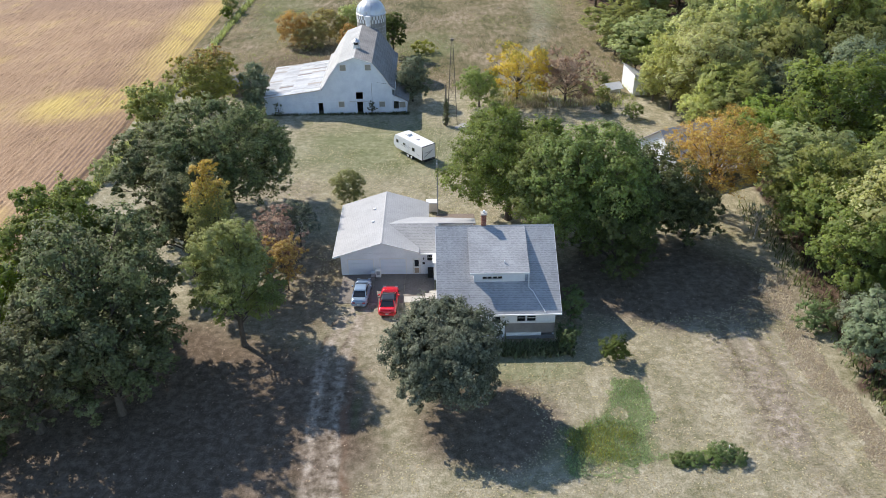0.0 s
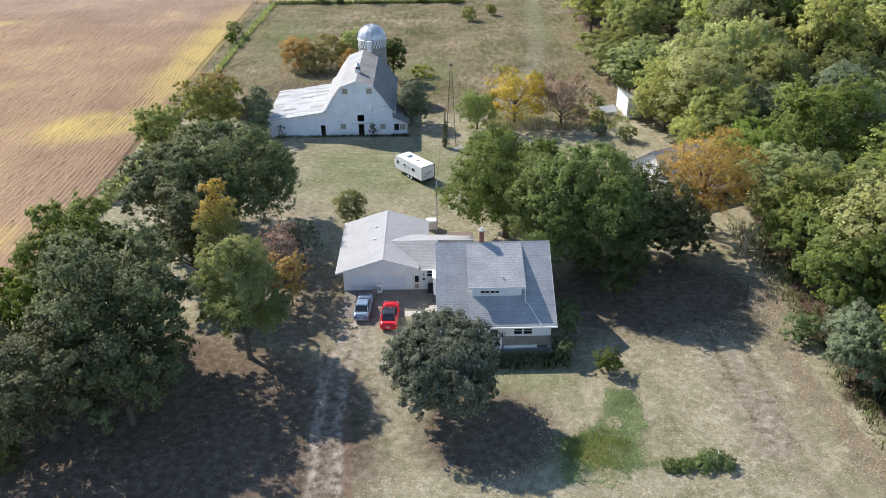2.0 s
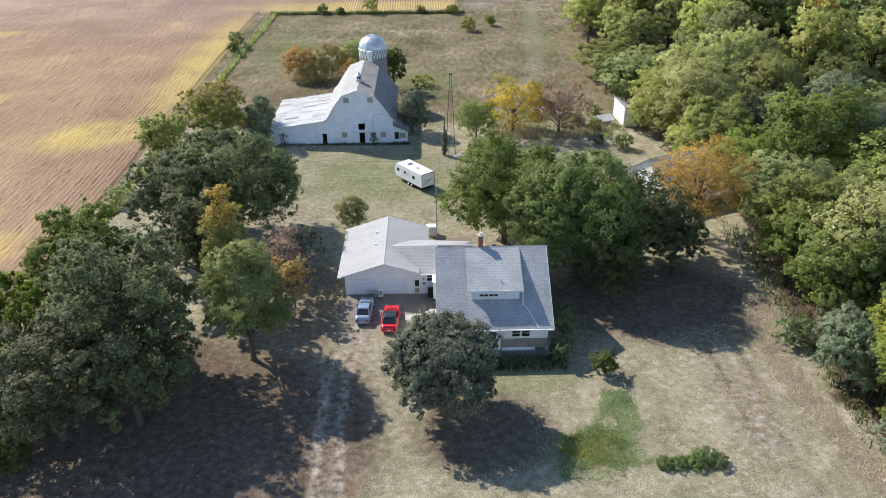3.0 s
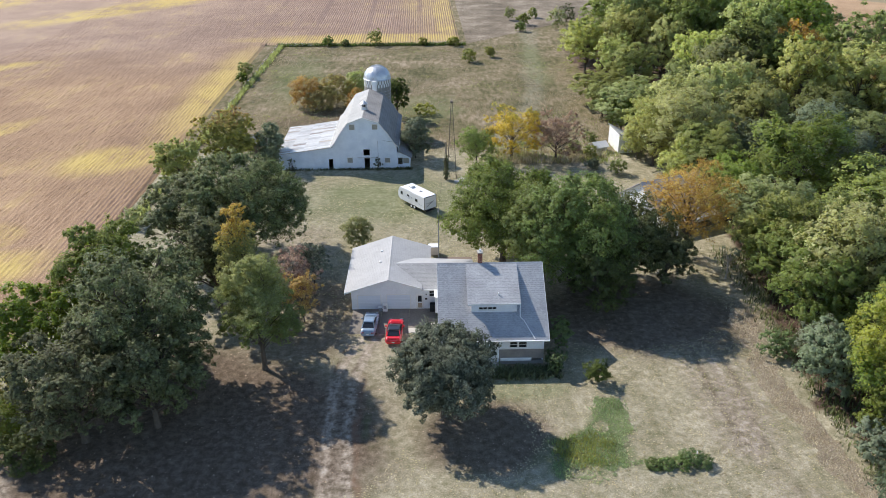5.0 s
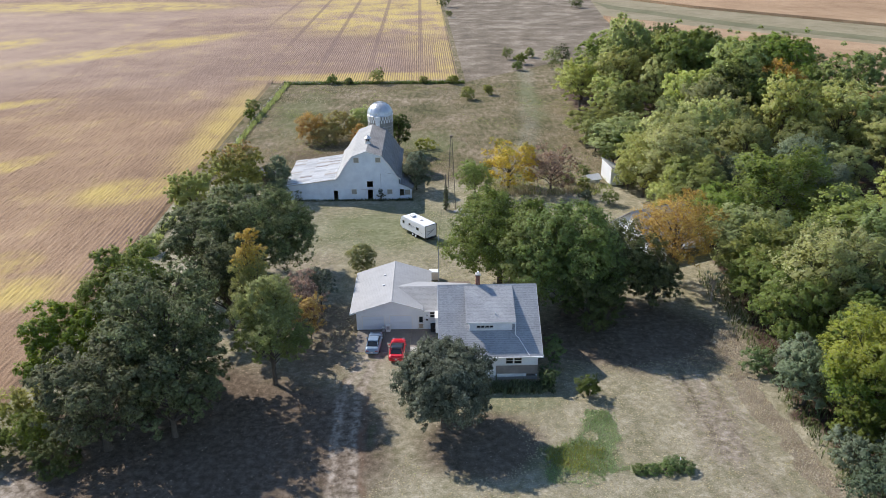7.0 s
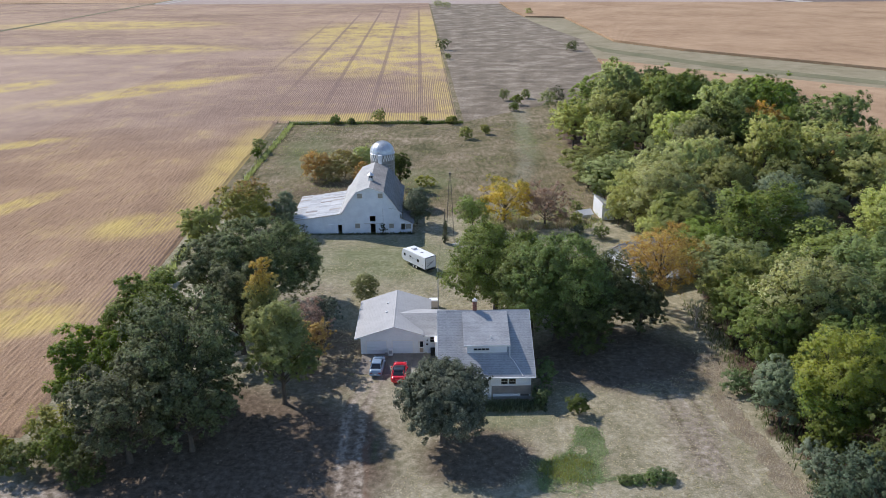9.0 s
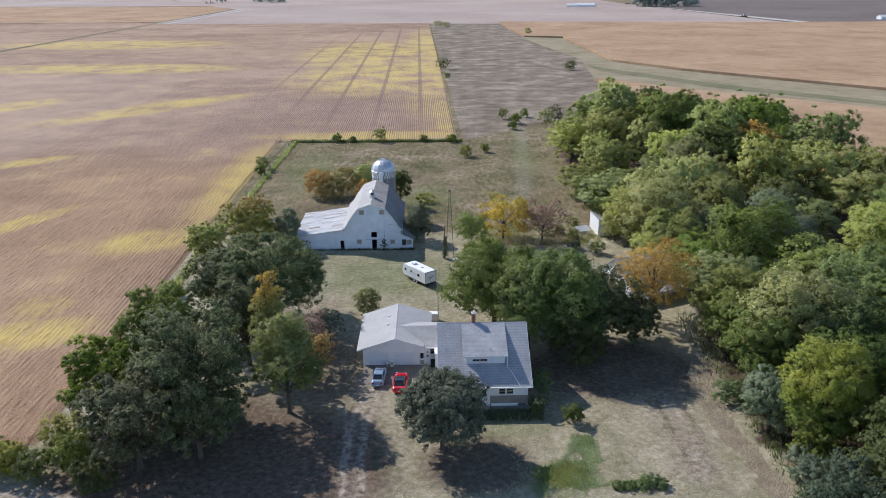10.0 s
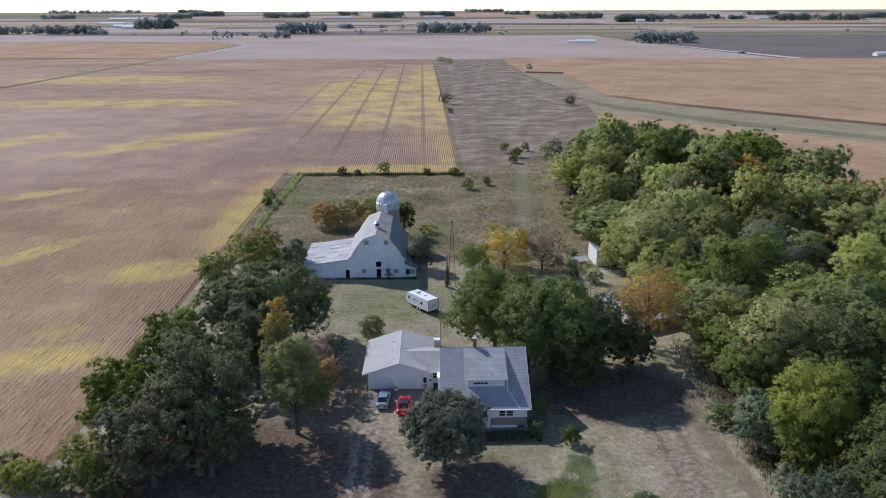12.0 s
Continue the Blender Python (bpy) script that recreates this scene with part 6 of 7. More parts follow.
# the woodland's near edge
tree(44.2, -16.5, 14.2, 5.0, "leaf_mid", "green tree with a yellowing top at the woodland edge", 0.8, 13500, 0.32, 71, 16, "tree", second=("leaf_lime", 7.5), tall=1.3, dome=0.5)
tree(41.8, -20.5, 7.2, 2.8, "leaf_mid", "small fresh green tree at the woodland edge", 0.5, 4200, 0.32, 171, 10, "tree")
tree(40.2, -12.5, 8.6, 3.6, "leaf_grey", "grey-green bushy tree at the woodland edge", 0.4, 7000, 0.32, 72, 13, "tree")
tree(40.0, -22.8, 4.4, 2.6, "leaf_grey", "grey-green bush at the woodland edge", 0.2, 3000, 0.28, 73, 9, "bush", "bush")
tree(40.5, -31, 9, 4.5, "leaf_spruce", "dark evergreen at the woodland edge", 0.4, 5000, 0.32, 74, 12, "evergreen")
# dark leaf colour here also carries the deep shade of this corner
for k, (x, y, h, r) in enumerate(((47.5, -27.0, 12.5, 5.4), (54.0, -21.0, 14.5, 6.0), (49.0, -11.5, 13.5, 5.6), (56.5, -31.0, 13.0, 5.8), (46.0, -33.0, 11.0, 4.8), (62.5, -25.0, 14.0, 6.2), (61.0, -12.0, 15.0, 6.4), (53.0, -2.5, 14.5, 6.2), (69.0, -3.0, 14.0, 6.4), (71.0, -17.0, 13.0, 6.4), (66.0, -34.0, 13.0, 6.0))):
    tree(x, y, h, r, "leaf_deep", "dark green tree inside the woodland", 0.8, 7000, 0.4, 140 + k, 14, "woodland_tree", "tree", group="woodland trees", dome=0.6, tall=1.3)
shrub(37.6, -6.0, 2.7, 2.3, "leaf_weed", "bright green bush at the woodland edge", 1800, 0.24, 75)
shrub(41.5, -7.6, 5.2, 3.0, "leaf_grey", "grey-green bush at the woodland edge", 2600, 0.28, 76)
tree(43.0, -1.5, 11.0, 4.8, "leaf_mid", "green tree at the woodland edge", 1.0, 8500, 0.36, 77, 14, "tree")
tree(43.5, 9.5, 13.2, 5.4, "leaf_wood", "green tree at the woodland edge", 1.2, 9000, 0.38, 78, 14, "tree")
tree(38.6, 53.5, 11.5, 5.4, "leaf_sun", "leafy tree over the white sheds", 0.1, 8000, 0.36, 79, 13, "tree")
tree(41.5, 40.0, 12.5, 5.2, "leaf_sun", "leafy tree behind the old house", 0.2, 7000, 0.38, 80, 13, "tree")

# ---- distant groves ----
GROVES = [(-891, 1693, 233, 20), (-750, 1638, 39, 13), (-404, 1530, 24, 8), (-315, 1398, 59, 13), (-307, 1661, 97, 25), (-250, 2029, 44, 15), (30, 1700, 163, 22), (-789, 2107, 105, 31), (350, 1143, 90, 18), (717, 2785, 160, 29)]
SKYLINE = [(-1693, 3445, 142, 20), (-1167, 3388, 168, 24), (-1129, 3757, 166, 26), (-688, 3478, 191, 26), (-451, 3845, 90, 20), (-234, 3501, 141, 26), (-12, 3629, 154, 26), (377, 3832, 119, 20), (541, 3263, 271, 25), (1001, 3133, 250, 22),
           (1175, 3110, 108, 17), (1516, 3693, 150, 21), (1419, 2923, 355, 26), (1787, 3184, 110, 24), (-1900, 4300, 520, 22), (-1400, 4400, 150, 20), (240, 4300, 200, 20)]
for k, (x, y, w, h) in enumerate(GROVES + SKYLINE):
    rr = random.Random(300 + k)
    n = max(8, min(90, int(w / 2.6)))
    lb = []
    for i in range(n):
        g = h * rr.choice((0.5, 0.65, 0.75, 0.85, 1.0))
        lb.append(((rr.uniform(-w / 2, w / 2), rr.uniform(-22, 22), g * 0.45), (g * rr.uniform(0.32, 0.5), g * 0.45, g * 0.52)))
    v, q, soft = leaf_cloud(lb, 140 * n, h * 0.13, 400 + k, inner=0.5, per=8, dome=0.8)
    ob = new("grove", np_mesh("grove", v, q, M["leaf_far_haze"], None, soft))
    ob.matrix_basis = pose(x, y, float(skyline(y)) + (1.2 if y > 2400 else 0))
    tagged(ob, "distant dark green shelterbelt on the plain", "trees", "", "stuff")
rr = random.Random(77)
LONE = [(-408, 1352, 17), (-388, 1358, 15), (-133, 1721, 16), (-98, 1900, 15), (-176, 1608, 14), (-640, 1560, 7), (-520, 1500, 8), (-470, 1560, 9), (-560, 1640, 10), (120, 1500, 8), (140, 1600, 7), (60, 1480, 5), (400, 1480, 9), (420, 1530, 8), (340, 1200, 7), (300, 1180, 6)]
for k in range(46):
    x, y, h = LONE[k] if k < len(LONE) else (rr.uniform(-1100, 900), rr.uniform(1500, 2500), rr.uniform(3, 7))
    v, q, soft = leaf_cloud([((0, 0, h * 0.45), (h * 0.5, h * 0.5, h * 0.48)), ((h * 0.4, 0, h * 0.35), (h * 0.4, h * 0.4, h * 0.36))], 420, h * 0.11, 500 + k)
    ob = thing("distant_tree", pose(x, y, 0), "lone distant tree on the plain", "tree", "lone distant trees")
    new("crown", np_mesh("crown", v, q, M["leaf_far_haze"], None, soft)).parent = ob
    bm = bmesh.new()
    tube(bm, [(0, 0, -0.1), (0, 0, h * 0.5)], [h * 0.04, h * 0.02], 5)
    part("trunk", bm, M["bark"], ob)


def farm_shed(x, y, l, w, h, rz, name="farm_shed", label="distant white farm shed", wall="trim", roof="metal_white"):
    s = thing(name, pose(x, y, float(skyline(y)) + (1.2 if y > 2400 else 0), 0, 0, rz), label, "building", "distant farm sheds" if y > 300 else "")
    part("wall", boxed(-l / 2, l / 2, -w / 2, w / 2, 0, h * 0.6), M[wall], s)
    part("gable", prism(bmesh.new(), [(-l / 2, -w / 2, h * 0.6 + 0.004), (-l / 2, w / 2, h * 0.6 + 0.004), (-l / 2, 0, h - 0.15)], (l, 0, 0)), M[wall], s)
    for sg in (-1, 1):
        o, i = sg * (w / 2 + 0.3), sg * 0.004
        part("roof", prism(bmesh.new(), [(-l / 2 - 0.3, o, h * 0.58), (-l / 2 - 0.3, i, h), (-l / 2 - 0.3, i, h - 0.12), (-l / 2 - 0.3, o, h * 0.58 - 0.12)], (l + 0.6, 0, 0)), M[roof], s)
    return s


for a in ((226, 1134, 30, 12, 6, -14), (205, 1140, 12, 8, 5, -14), (-940, 2230, 26, 16, 11, 5), (-868, 2122, 34, 18, 12, 0), (-835, 2150, 30, 16, 12, 0), (-1348, 3338, 150, 16, 9, 0), (-1180, 3300, 70, 16, 8, 0), (712, 2740, 30, 14, 12, 0), (497, 790, 16, 8, 5, 10), (20, 1845, 30, 12, 7, 0), (890, 3290, 40, 14, 8, 0), (-420, 3400, 80, 14, 8, 0), (-30, 3500, 90, 14, 8, 0), (1300, 3100, 60, 14, 8, 0), (-1150, 2700, 90, 14, 8, 0), (700, 2850, 40, 14, 7, 0)):
    farm_shed(*a)


def combine():
    c = thing("combine_harvester", pose(363, 850, 0, 0, 0, 80), "dark combine harvester at work in the far field", "combine")
    part("body", boxed(-3, 2, -1.5, 1.5, 1.1, 3.6, 0.2), M["rust"], c)
    part("cab", boxed(2, 3.6, -0.9, 0.9, 1.6, 3.9, 0.2), M["glass"], c)
    part("header", boxed(3.7, 5.2, -4, 4, 0.3, 1.2, 0.1), M["rust"], c)
    for s in (-1, 1):
        for x, r in ((2.2, 0.95), (-2.2, 0.65)):
            t = bmesh.new()
            tube(t, [(x, s * 1.55, r), (x, s * 2.1, r)], [r, r], 14)
            part("wheel", t, M["black"], c)


combine()

# ---- smaller buildings ----
def old_house():
    s = thing("old_house", pose(35.5, 32.3, 0, 0, 0, 25), "old white outbuilding with grey shingle roof among trees", "house")
    l, w, h, e = 11, 9, 6.3, 2.9
    part("wall", boxed(-l / 2, l / 2, -w / 2, w / 2, 0, e), M["siding"], s)
    part("gable", prism(bmesh.new(), [(-l / 2, -w / 2, e + 0.004), (-l / 2, w / 2, e + 0.004), (-l / 2, 0, h - 0.2)], (l, 0, 0)), M["siding"], s)
    for sg in (-1, 1):
        o, i = sg * (w / 2 + 0.45), sg * 0.004
        part("roof", prism(bmesh.new(), [(-l / 2 - 0.35, o, e - 0.2), (-l / 2 - 0.35, i, h), (-l / 2 - 0.35, i, h - 0.15), (-l / 2 - 0.35, o, e - 0.35)], (l + 0.7, 0, 0)), M["roof"], s)
    part("eave_board", boxed(-l / 2 - 0.35, l / 2 + 0.35, -w / 2 - 0.5, -w / 2 - 0.455, e - 0.36, e - 0.19), M["trim"], s)
    part("porch_roof", prism(bmesh.new(), [(-4.0, -w / 2 - 0.005, 2.5), (4.0, -w / 2 - 0.005, 2.5), (4.0, -w / 2 - 2.6, 2.1), (-4.0, -w / 2 - 2.6, 2.1)], (0, 0, -0.12)), M["roof"], s)
    for x in (-3.8, 0, 3.8):
        part("porch_post", boxed(x - 0.06, x + 0.06, -w / 2 - 2.5, -w / 2 - 2.38, 0, 2.0), M["trim"], s)
    for x in (-3.4, 1.2, 3.6):
        window(s, x - 0.4, x + 0.4, 1.0, 2.1, -w / 2)


old_house()


def white_shed():
    s = thing("white_shed", pose(33.8, 60.1, 0, 0, 0, 6), "white lean-to shed with pale metal roof at the woodland edge", "shed")
    part("wall", prism(bmesh.new(), [(0, 0, 0), (2.6, 0, 0), (2.6, 0, 2.4), (0, 0, 3.7)], (0, 6.2, 0)), M["trim"], s)
    part("roof", prism(bmesh.new(), [(-0.2, -0.2, 3.81), (2.85, -0.2, 2.285), (2.85, -0.2, 2.365), (-0.2, -0.2, 3.89)], (0, 6.6, 0)), M["flat_roof"], s)
    part("corner_board", boxed(-0.03, 0.09, -0.03, -0.003, 0, 3.65), M["trim"], s)
    part("door", boxed(0.9, 1.8, -0.05, -0.004, 0.05, 2.0, 0.01), M["trim"], s)


white_shed()
farm_shed(30.4, 61.6, 2.4, 2.2, 1.9, 20, "chicken_coop", "small white coop in the grass", "trim", "metal_white")
farm_shed(-33.0, 63.5, 6.0, 4.0, 3.2, 3, "grey_shed", "small grey weathered shed behind trees", "wood", "barn_roof_r")


# ---- windmill tower, poles, wires ----
def tower():
    s = thing("windmill_tower", pose(2.4, 48.6, 0), "rusty lattice windmill tower without a wheel", "tower")
    H, w = 13.2, 0.78
    for sx in (-1, 1):
        for sy in (-1, 1):
            bm = bmesh.new()
            tube(bm, [(sx * w, sy * w, 0), (sx * 0.12, sy * 0.12, H)], [0.055, 0.045], 5)
            part("leg", bm, M["wood"], s)
    for i in range(6):
        z0, z1 = i * H / 6.6, (i + 1) * H / 6.6
        a, b = w - (w - 0.12) * z0 / H, w - (w - 0.12) * z1 / H
        bm = bmesh.new()
        for sx, sy, tx, ty in ((-1, -1, 1, -1), (1, -1, 1, 1), (1, 1, -1, 1), (-1, 1, -1, -1)):
            tube(bm, [(sx * a, sy * a, z0), (tx * b, ty * b, z1)], [0.018, 0.018], 4)
            tube(bm, [(sx * b, sy * b, z1), (tx * b, ty * b, z1)], [0.022, 0.022], 4)
        part("brace", bm, M["wood"], s)
    bm = bmesh.new()
    box(bm, -0.25, 0.25, -0.12, 0.5, H, H + 0.35, 0.05)
    box(bm, -0.03, 0.03, 0.5, 1.3, H + 0.1, H + 0.5)
    part("gearbox", bm, M["wood"], s)
    return s


tower()
v, q, soft = leaf_cloud([((0, 0, 0.8), (0.42, 0.42, 0.9)), ((0.03, 0, 2.0), (0.4, 0.4, 0.9)), ((0, 0.03, 3.2), (0.36, 0.36, 0.9)), ((0, 0, 4.1), (0.26, 0.26, 0.6))], 3600, 0.11, 90)
vp = thing("vine_post", pose(1.4, 47.4, 0), "post wrapped in dark climbing vine", "post")
bm = bmesh.new()
tube(bm, [(0, 0, -0.1), (0, 0, 6.8)], [0.13, 0.1], 8)
part("post", bm, M["wood"], vp)
part_v = new("vine", np_mesh("vine", v, q, M["leaf_oak"]))
part_v.parent = vp
po = thing("utility_pole", pose(0.1, 18.2, 0), "weathered wooden utility pole behind the house", "pole")
bm = bmesh.new()
tube(bm, [(0, 0, -0.1), (0, 0, 7.6)], [0.085, 0.06], 9)
part("pole", bm, M["grey"], po)
part("insulator", boxed(-0.12, 0.12, -0.16, -0.05, 7.0, 7.2, 0.02), M["grey"], po)


def wire(a, b, sag, label):
    bm = bmesh.new()
    pts = [Vector(a).lerp(Vector(b), t / 10) - Vector((0, 0, sag * 4 * (t / 10) * (1 - t / 10))) for t in range(11)]
    tube(bm, pts, [0.018] * 11, 4)
    tagged(part("overhead_wire", bm, M["black"]), label, "wire")


wire((1.4, 47.4, 6.7), (-9.8, 53.0, 5.3), 0.35, "black service wire between post and barn")
wire((1.4, 47.4, 6.6), (0.1, 18.2, 7.4), 0.6, "black service wire between post and pole")


# ---- fences ----
def fence(name, pts, step, label, h=1.25):
    f = thing(name, pose(0, 0, 0), label, "fence")
    base = bmesh.new()
    tube(base, [(0, 0, -0.1), (0, 0, h)], [0.06, 0.055], 6)
    first = part("post", base, M["wood"], f)
    done = False
    wires = bmesh.new()
    for a, b in zip(pts, pts[1:]):
        a, b = Vector((*a, 0)), Vector((*b, 0))
        n = max(1, round((b - a).length / step))
        for i in range(n):
            p = a.lerp(b, i / n)
            if not done:
                first.matrix_basis = Matrix.Translation(p)
                done = True
            else:
                o = new("post", first.data)
                o.parent = f
                o.matrix_basis = pose(p.x + random.uniform(-0.1, 0.1), p.y, 0, random.uniform(-3, 3), random.uniform(-3, 3), 0)
        for z in (0.5, 0.85, 1.15):
            tube(wires, [a + Vector((0, 0, z)), b + Vector((0, 0, z))], [0.008, 0.008], 3)
    part("wire", wires, M["galv"], f)


fence("boundary_fence", [(-46.8, 66), (-47.2, 110), (-47.8, 154.5), (7.5, 156.2)], 5.0, "old post and wire field fence")
fence("paddock_fence", [(5.8, 60.5), (13, 60.8), (26, 61.5)], 3.4, "low dark post fence in front of the pasture")

# ---- small things in the yard ----
def yard_things():
    s = thing("storage_box", pose(-6.45, 4.25, 0.03), "white upright box with grey screen by the garage", "box")
    part("cabinet", boxed(-0.3, 0.3, -0.25, 0.25, 0, 0.95, 0.03), M["rv"], s)
    part("screen", boxed(-0.18, 0.18, -0.275, -0.252, 0.35, 0.8), M["grey"], s)
    s = thing("small_bin", pose(-7.05, 4.25, 0.03), "small pale bin by the garage door", "bin")
    part("tub", boxed(-0.2, 0.2, -0.2, 0.2, 0, 0.5, 0.03), M["grey"], s)
    part("lid", boxed(-0.22, 0.22, -0.22, 0.22, 0.5, 0.56, 0.02), M["trim"], s)
    s = thing("rubbish_bin", pose(-0.65, 4.1, 0.03), "black wheeled rubbish bin by the house", "bin")
    part("tub", boxed(-0.3, 0.3, -0.32, 0.32, 0.04, 0.95, 0.04), M["black"], s)
    part("lid", boxed(-0.32, 0.32, -0.34, 0.34, 0.95, 1.02, 0.02), M["black"], s)
    s = thing("storage_tank", pose(-0.6, 19.4, 0), "cream storage chest behind the garage", "chest")
    part("body", boxed(-0.7, 0.7, -0.5, 0.5, 0, 1.2, 0.08), worn("cream_paint", (0.5, 0.44, 0.38), (0.64, 0.58, 0.5)), s)
    part("lid", boxed(-0.75, 0.75, -0.55, 0.55, 1.2, 1.4, 0.08), M["rv"], s)
    s = thing("patio", pose(1.5, 16.2, 0), "small stained patio behind the breezeway", "patio")
    part("slab", boxed(-1.6, 3.2, -3.5, 2.2, -0.05, 0.04, 0.01), worn("stained_patio", (0.16, 0.12, 0.095), (0.26, 0.205, 0.165)), s)
    s = thing("grill", pose(0.9, 14.2, 0.04), "dark covered grill on the patio", "grill")
    part("cover", boxed(-0.5, 0.5, -0.3, 0.3, 0, 1.0, 0.1), M["black"], s)
    for x, y, r, z in ((4.2, 47.2, 0.9, 0.16), (3.3, 46.6, 0.6, 0.12)):
        bm = bmesh.new()
        lathe(bm, [(r, -0.02), (r * 0.95, z), (r * 0.4, z * 1.2)], 9)
        o = tagged(part("stone_pile", bm, M["pale_concrete"]), "pale broken concrete by the windmill tower", "rubble")
        o.matrix_basis = pose(x, y, 0)


yard_things()

# ---- ground plants ----
def in_weeds(x, y):
    return inside(x + (fbm(x, y, 1.3, 3) - 0.5) * 2.2, y + (fbm(x, y, 1.3, 6) - 0.5) * 2.2, WEEDS) & (np.hypot(x - 15.9, y + 17.6) > 0.8) & (x > 10.6)


tufts("weed_patch", scatter(1100, 8, 20, -26, -12, 31, lambda x, y: in_weeds(x, y) & (fbm(x, y, 1.8, 8) > 0.46)), "leaf_rank", "patch of lush green weeds in the lawn", 0.2, 6, 0.03, 32, spread=0.3)
tufts("yellowed_weeds", scatter(1100, 9, 18, -24, -17, 131, lambda x, y: in_weeds(x, y) & (np.hypot((x - 13.4) / 2.6, (y + 21) / 2.6) < fbm(x, y, 1.5, 18) * 1.9)), "leaf_lime", "yellowing weeds amid the green patch", 0.26, 6, 0.03, 132, spread=0.3)
for k, (x, y, h, r) in enumerate(((19.7, -23.2, 0.5, 0.9), (20.8, -23.2, 0.55, 1.0), (22.2, -23.0, 0.7, 1.1), (23.2, -22.4, 0.95, 1.2), (24.2, -23.0, 0.8, 1.0))):
    shrub(x, y, h, r, "leaf_weed", "low clump of green weeds on the lawn", 1500, 0.11, 95 + k, name="weed_clump", category="weeds")
flakes("weed_leaves", scatter(60000, 8, 20, -26, -12, 33, lambda x, y: in_weeds(x, y) & (fbm(x, y, 1.8, 8) > 0.4)), "leaf_rank", "green weed leaves in the lawn", 0.09, 0.7, 34, "weeds")
st = thing("garden_stake", pose(23.6, -22.6, 0), "short white stake in the weed clump", "stake")
part("stake", boxed(-0.03, 0.03, -0.03, 0.03, -0.1, 1.25, 0.008), M["trim"], st)
tufts("flower_bed", scatter(420, 4.5, 13, -9.6, -8.2, 35), "leaf_oak", "dark leafy plants along the front wall", 0.6, 5, 0.1, 36)
def along_wood(x, y):
    d = near_line(x, y, WOOD_EDGE[:6])
    return d + (fbm(x, y, 2.5, 9) - 0.5) * 3.0 < 1.2


tufts("tall_grass", scatter(1300, 32, 42, -36, 4, 37, along_wood), "leaf_pale", "tall straw-coloured grass along the woodland", 0.34, 5, 0.018, 38, spread=0.3)
tufts("pasture_grass", scatter(13000, -46, 36, 62, 155, 39, lambda x, y: fbm(x, y, 7, 12) > 0.5), "leaf_dry", "tussocks of dry pasture grass", 0.2, 4, 0.04, 40, spread=0.4)
tufts("pasture_weeds", scatter(3600, -46, 36, 62, 155, 41, lambda x, y: fbm(x, y, 9, 14) > 0.58), "leaf_wood", "green weeds among the pasture grass", 0.18, 4, 0.05, 42, spread=0.4)
tufts("fence_row_weeds", scatter(1500, 9, 31, 55, 62, 143, lambda x, y: fbm(x, y, 2.5, 24) > 0.42), "leaf_dry", "rank dry weeds along the paddock fence", 0.8, 5, 0.035, 144, spread=0.4)
tufts("fence_row_greens", scatter(800, 9, 34, 55, 66, 145, lambda x, y: fbm(x, y, 2.5, 26) > 0.5), "leaf_wood", "rank green weeds along the paddock fence", 0.7, 5, 0.05, 146, spread=0.4)
tufts("fence_weeds", scatter(700, -47.4, -46.2, 20, 156, 43), "leaf_wood", "weeds along the field fence", 0.8, 5, 0.09, 44)
tufts("fence_weeds", scatter(600, -48, 8, 155.6, 157.0, 45), "leaf_weed", "weeds along the field fence", 0.8, 5, 0.09, 46)
# dark tufts added to stand in for the shade along the barn wall
tufts("barn_weeds", scatter(260, -27, -4.5, 52.5, 53.0, 47), "leaf_oak", "dark tufts added for the shade at the foot of the barn", 0.35, 5, 0.05, 48)
tufts("undergrowth", scatter(2600, 37, 62, -34, 20, 49, lambda x, y: x > 38.5), "leaf_oak", "undergrowth beneath the woodland", 0.6, 5, 0.06, 50, spread=0.5)
shrub(-26.0, 52.3, 2.4, 1.0, "leaf_grey", "wispy weed bush against the barn wall", 260, 0.22, 91)
shrub(-10.6, 52.2, 2.6, 0.9, "leaf_maple", "dark bare bush by the barn door", 300, 0.2, 92)

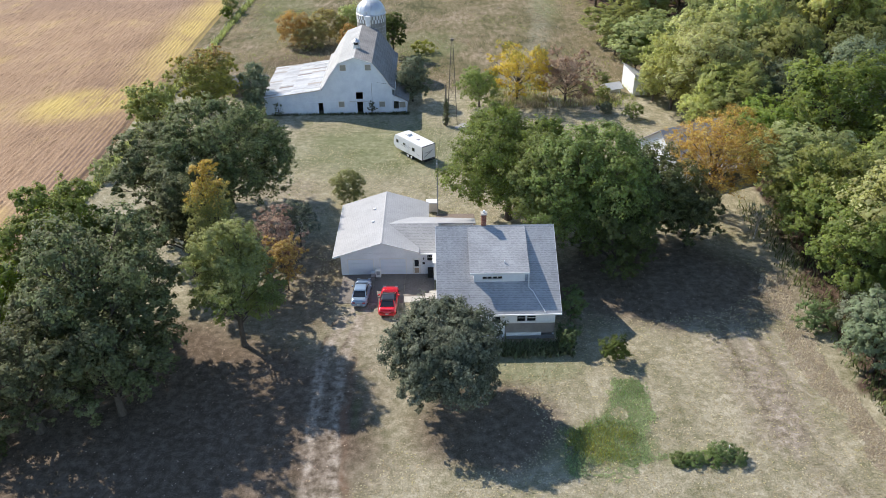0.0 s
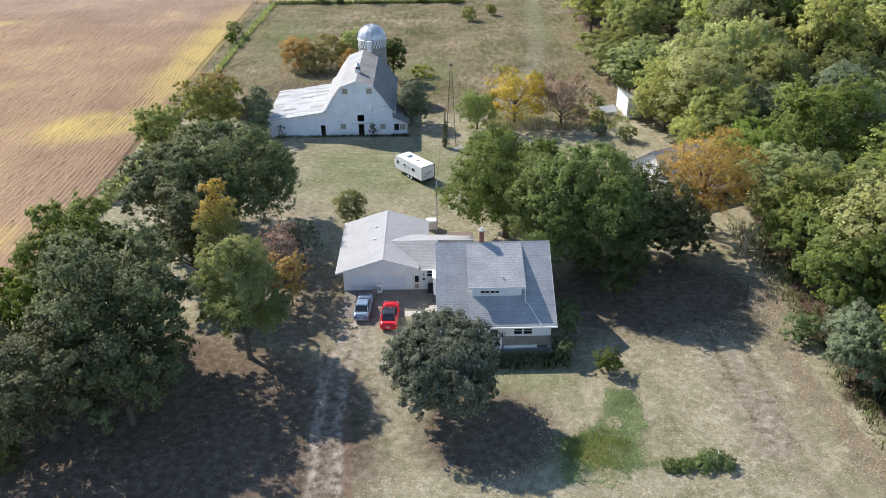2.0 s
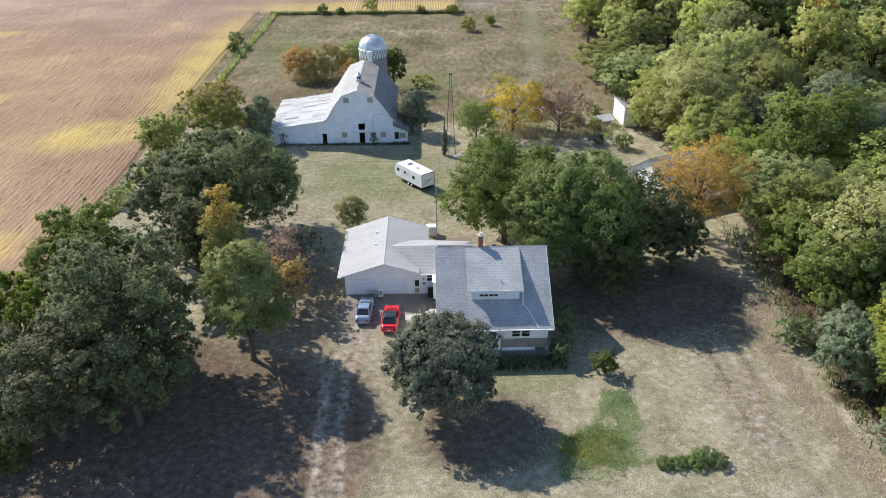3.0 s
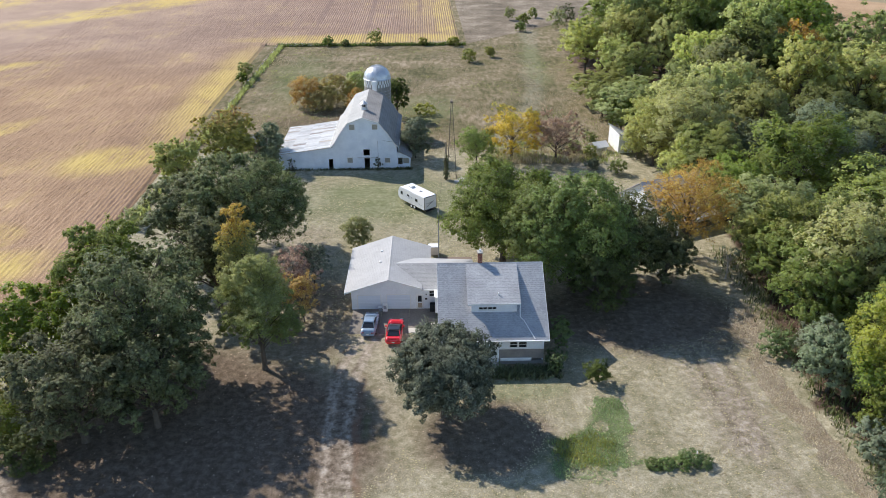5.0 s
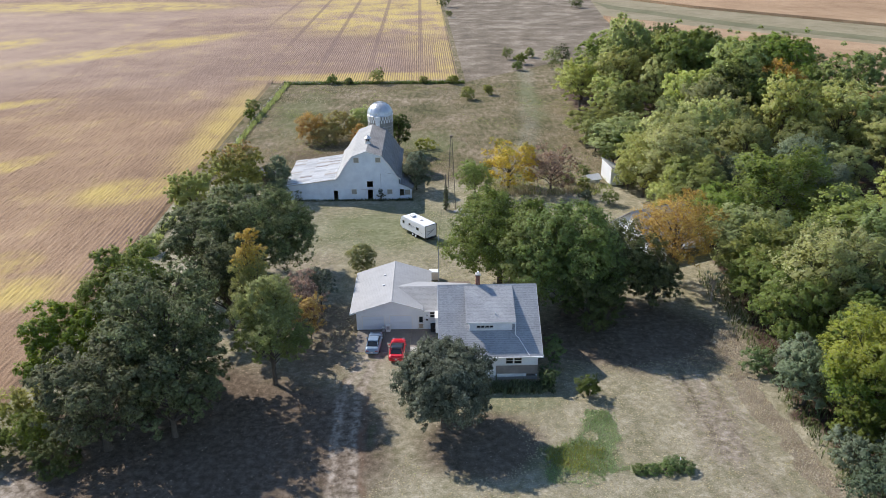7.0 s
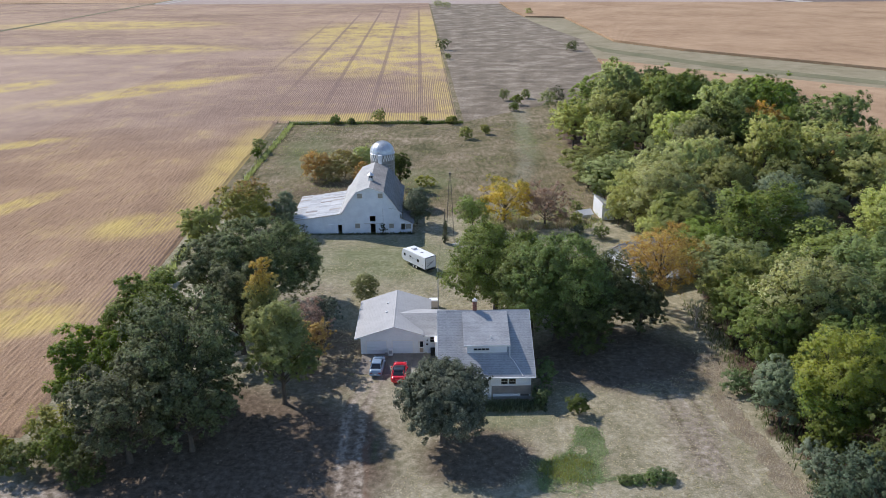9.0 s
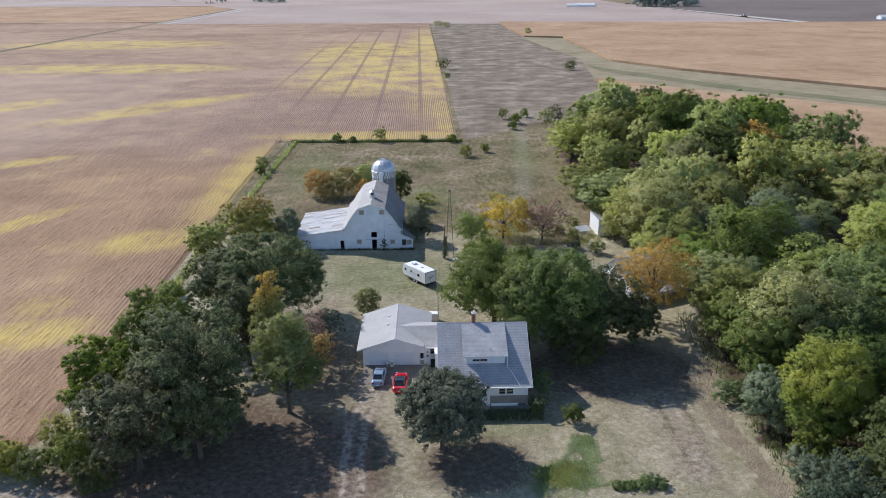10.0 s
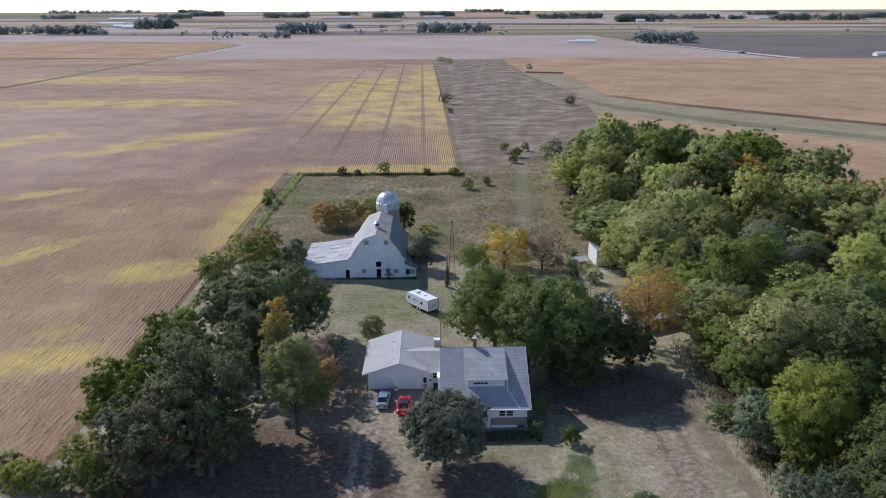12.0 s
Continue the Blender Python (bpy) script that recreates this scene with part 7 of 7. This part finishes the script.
# ---- bricks of the chimney ----
bw, bh = 0.19, 0.075
brick_x = boxed(0, bw, 0, 0.02, 0, bh)
bx = bpy.data.meshes.new("brick")
brick_x.to_mesh(bx)
bx.materials.append(M["brick"])
for face in range(4):
    ln = 0.46 if face % 2 == 0 else 0.55
    for r in range(20):
        z = 8.2 + r * 0.09
        k = 0
        u = -0.1 if r % 2 else 0.0
        while u < ln - 0.05:
            a, b2 = max(u, 0.0), min(u + bw, ln)
            sx = (b2 - a) / bw
            if sx > 0.2:
                o = new("brick", bx)
                o.parent = CHIMNEY
                px, py, rz = ((4.62 + a, -0.07, 0), (5.1, -0.05 + a, 90), (5.08 - a, 0.52, 180), (4.6, 0.5 - a, -90))[face]
                o.matrix_basis = pose(px, py, z, 0, 0, rz) @ Matrix.Diagonal((sx, 1, 1, 1))
            u += bw + 0.012

# ---- loose cover ----
def open_lawn(x, y):
    house_area = (x > -11) & (x < 12.2) & (y > -8) & (y < 17)
    shade = (np.hypot((x + 22) / 20, (y + 15) / 16) < 1) | (np.hypot((x - 22) / 13, (y - 5) / 9) < 1) | (np.hypot((x - 3) / 6, (y + 19) / 5) < 1)
    return ~house_area & ~shade & (fbm(x, y, 5, 33) > 0.36)


flakes("straw_grass", scatter(52000, 32, 42, -36, 4, 67, along_wood), "leaf_dry", "straw-coloured grass along the woodland", 0.17, 0.3, 68)
flakes("lawn_grass", scatter(60000, -20, 37, -34, 50, 61, open_lawn), "leaf_straw", "dry straw-coloured blades in the mown lawn", 0.15, 0.25, 62)
flakes("lawn_grass_green", scatter(12000, -22, 36, -34, 52, 63, lambda x, y: open_lawn(x, y) & (fbm(x, y, 8, 5) > 0.5)), "leaf_wood", "green blades in the mown lawn", 0.12, 0.3, 64)
flakes("fallen_leaves", scatter(3500, -38, 36, -36, 22, 65, lambda x, y: ~((x > -11) & (x < 12.2) & (y > -8) & (y < 17)) & ((np.hypot((x + 20) / 18, (y + 15) / 15) < 1) | (np.hypot((x - 21) / 15, (y - 4) / 10) < 1) | (np.hypot((x - 2) / 9, (y + 18) / 6) < 1))), "leaf_brown", "fallen brown leaves under the trees", 0.13, 0.4, 66, "leaves")
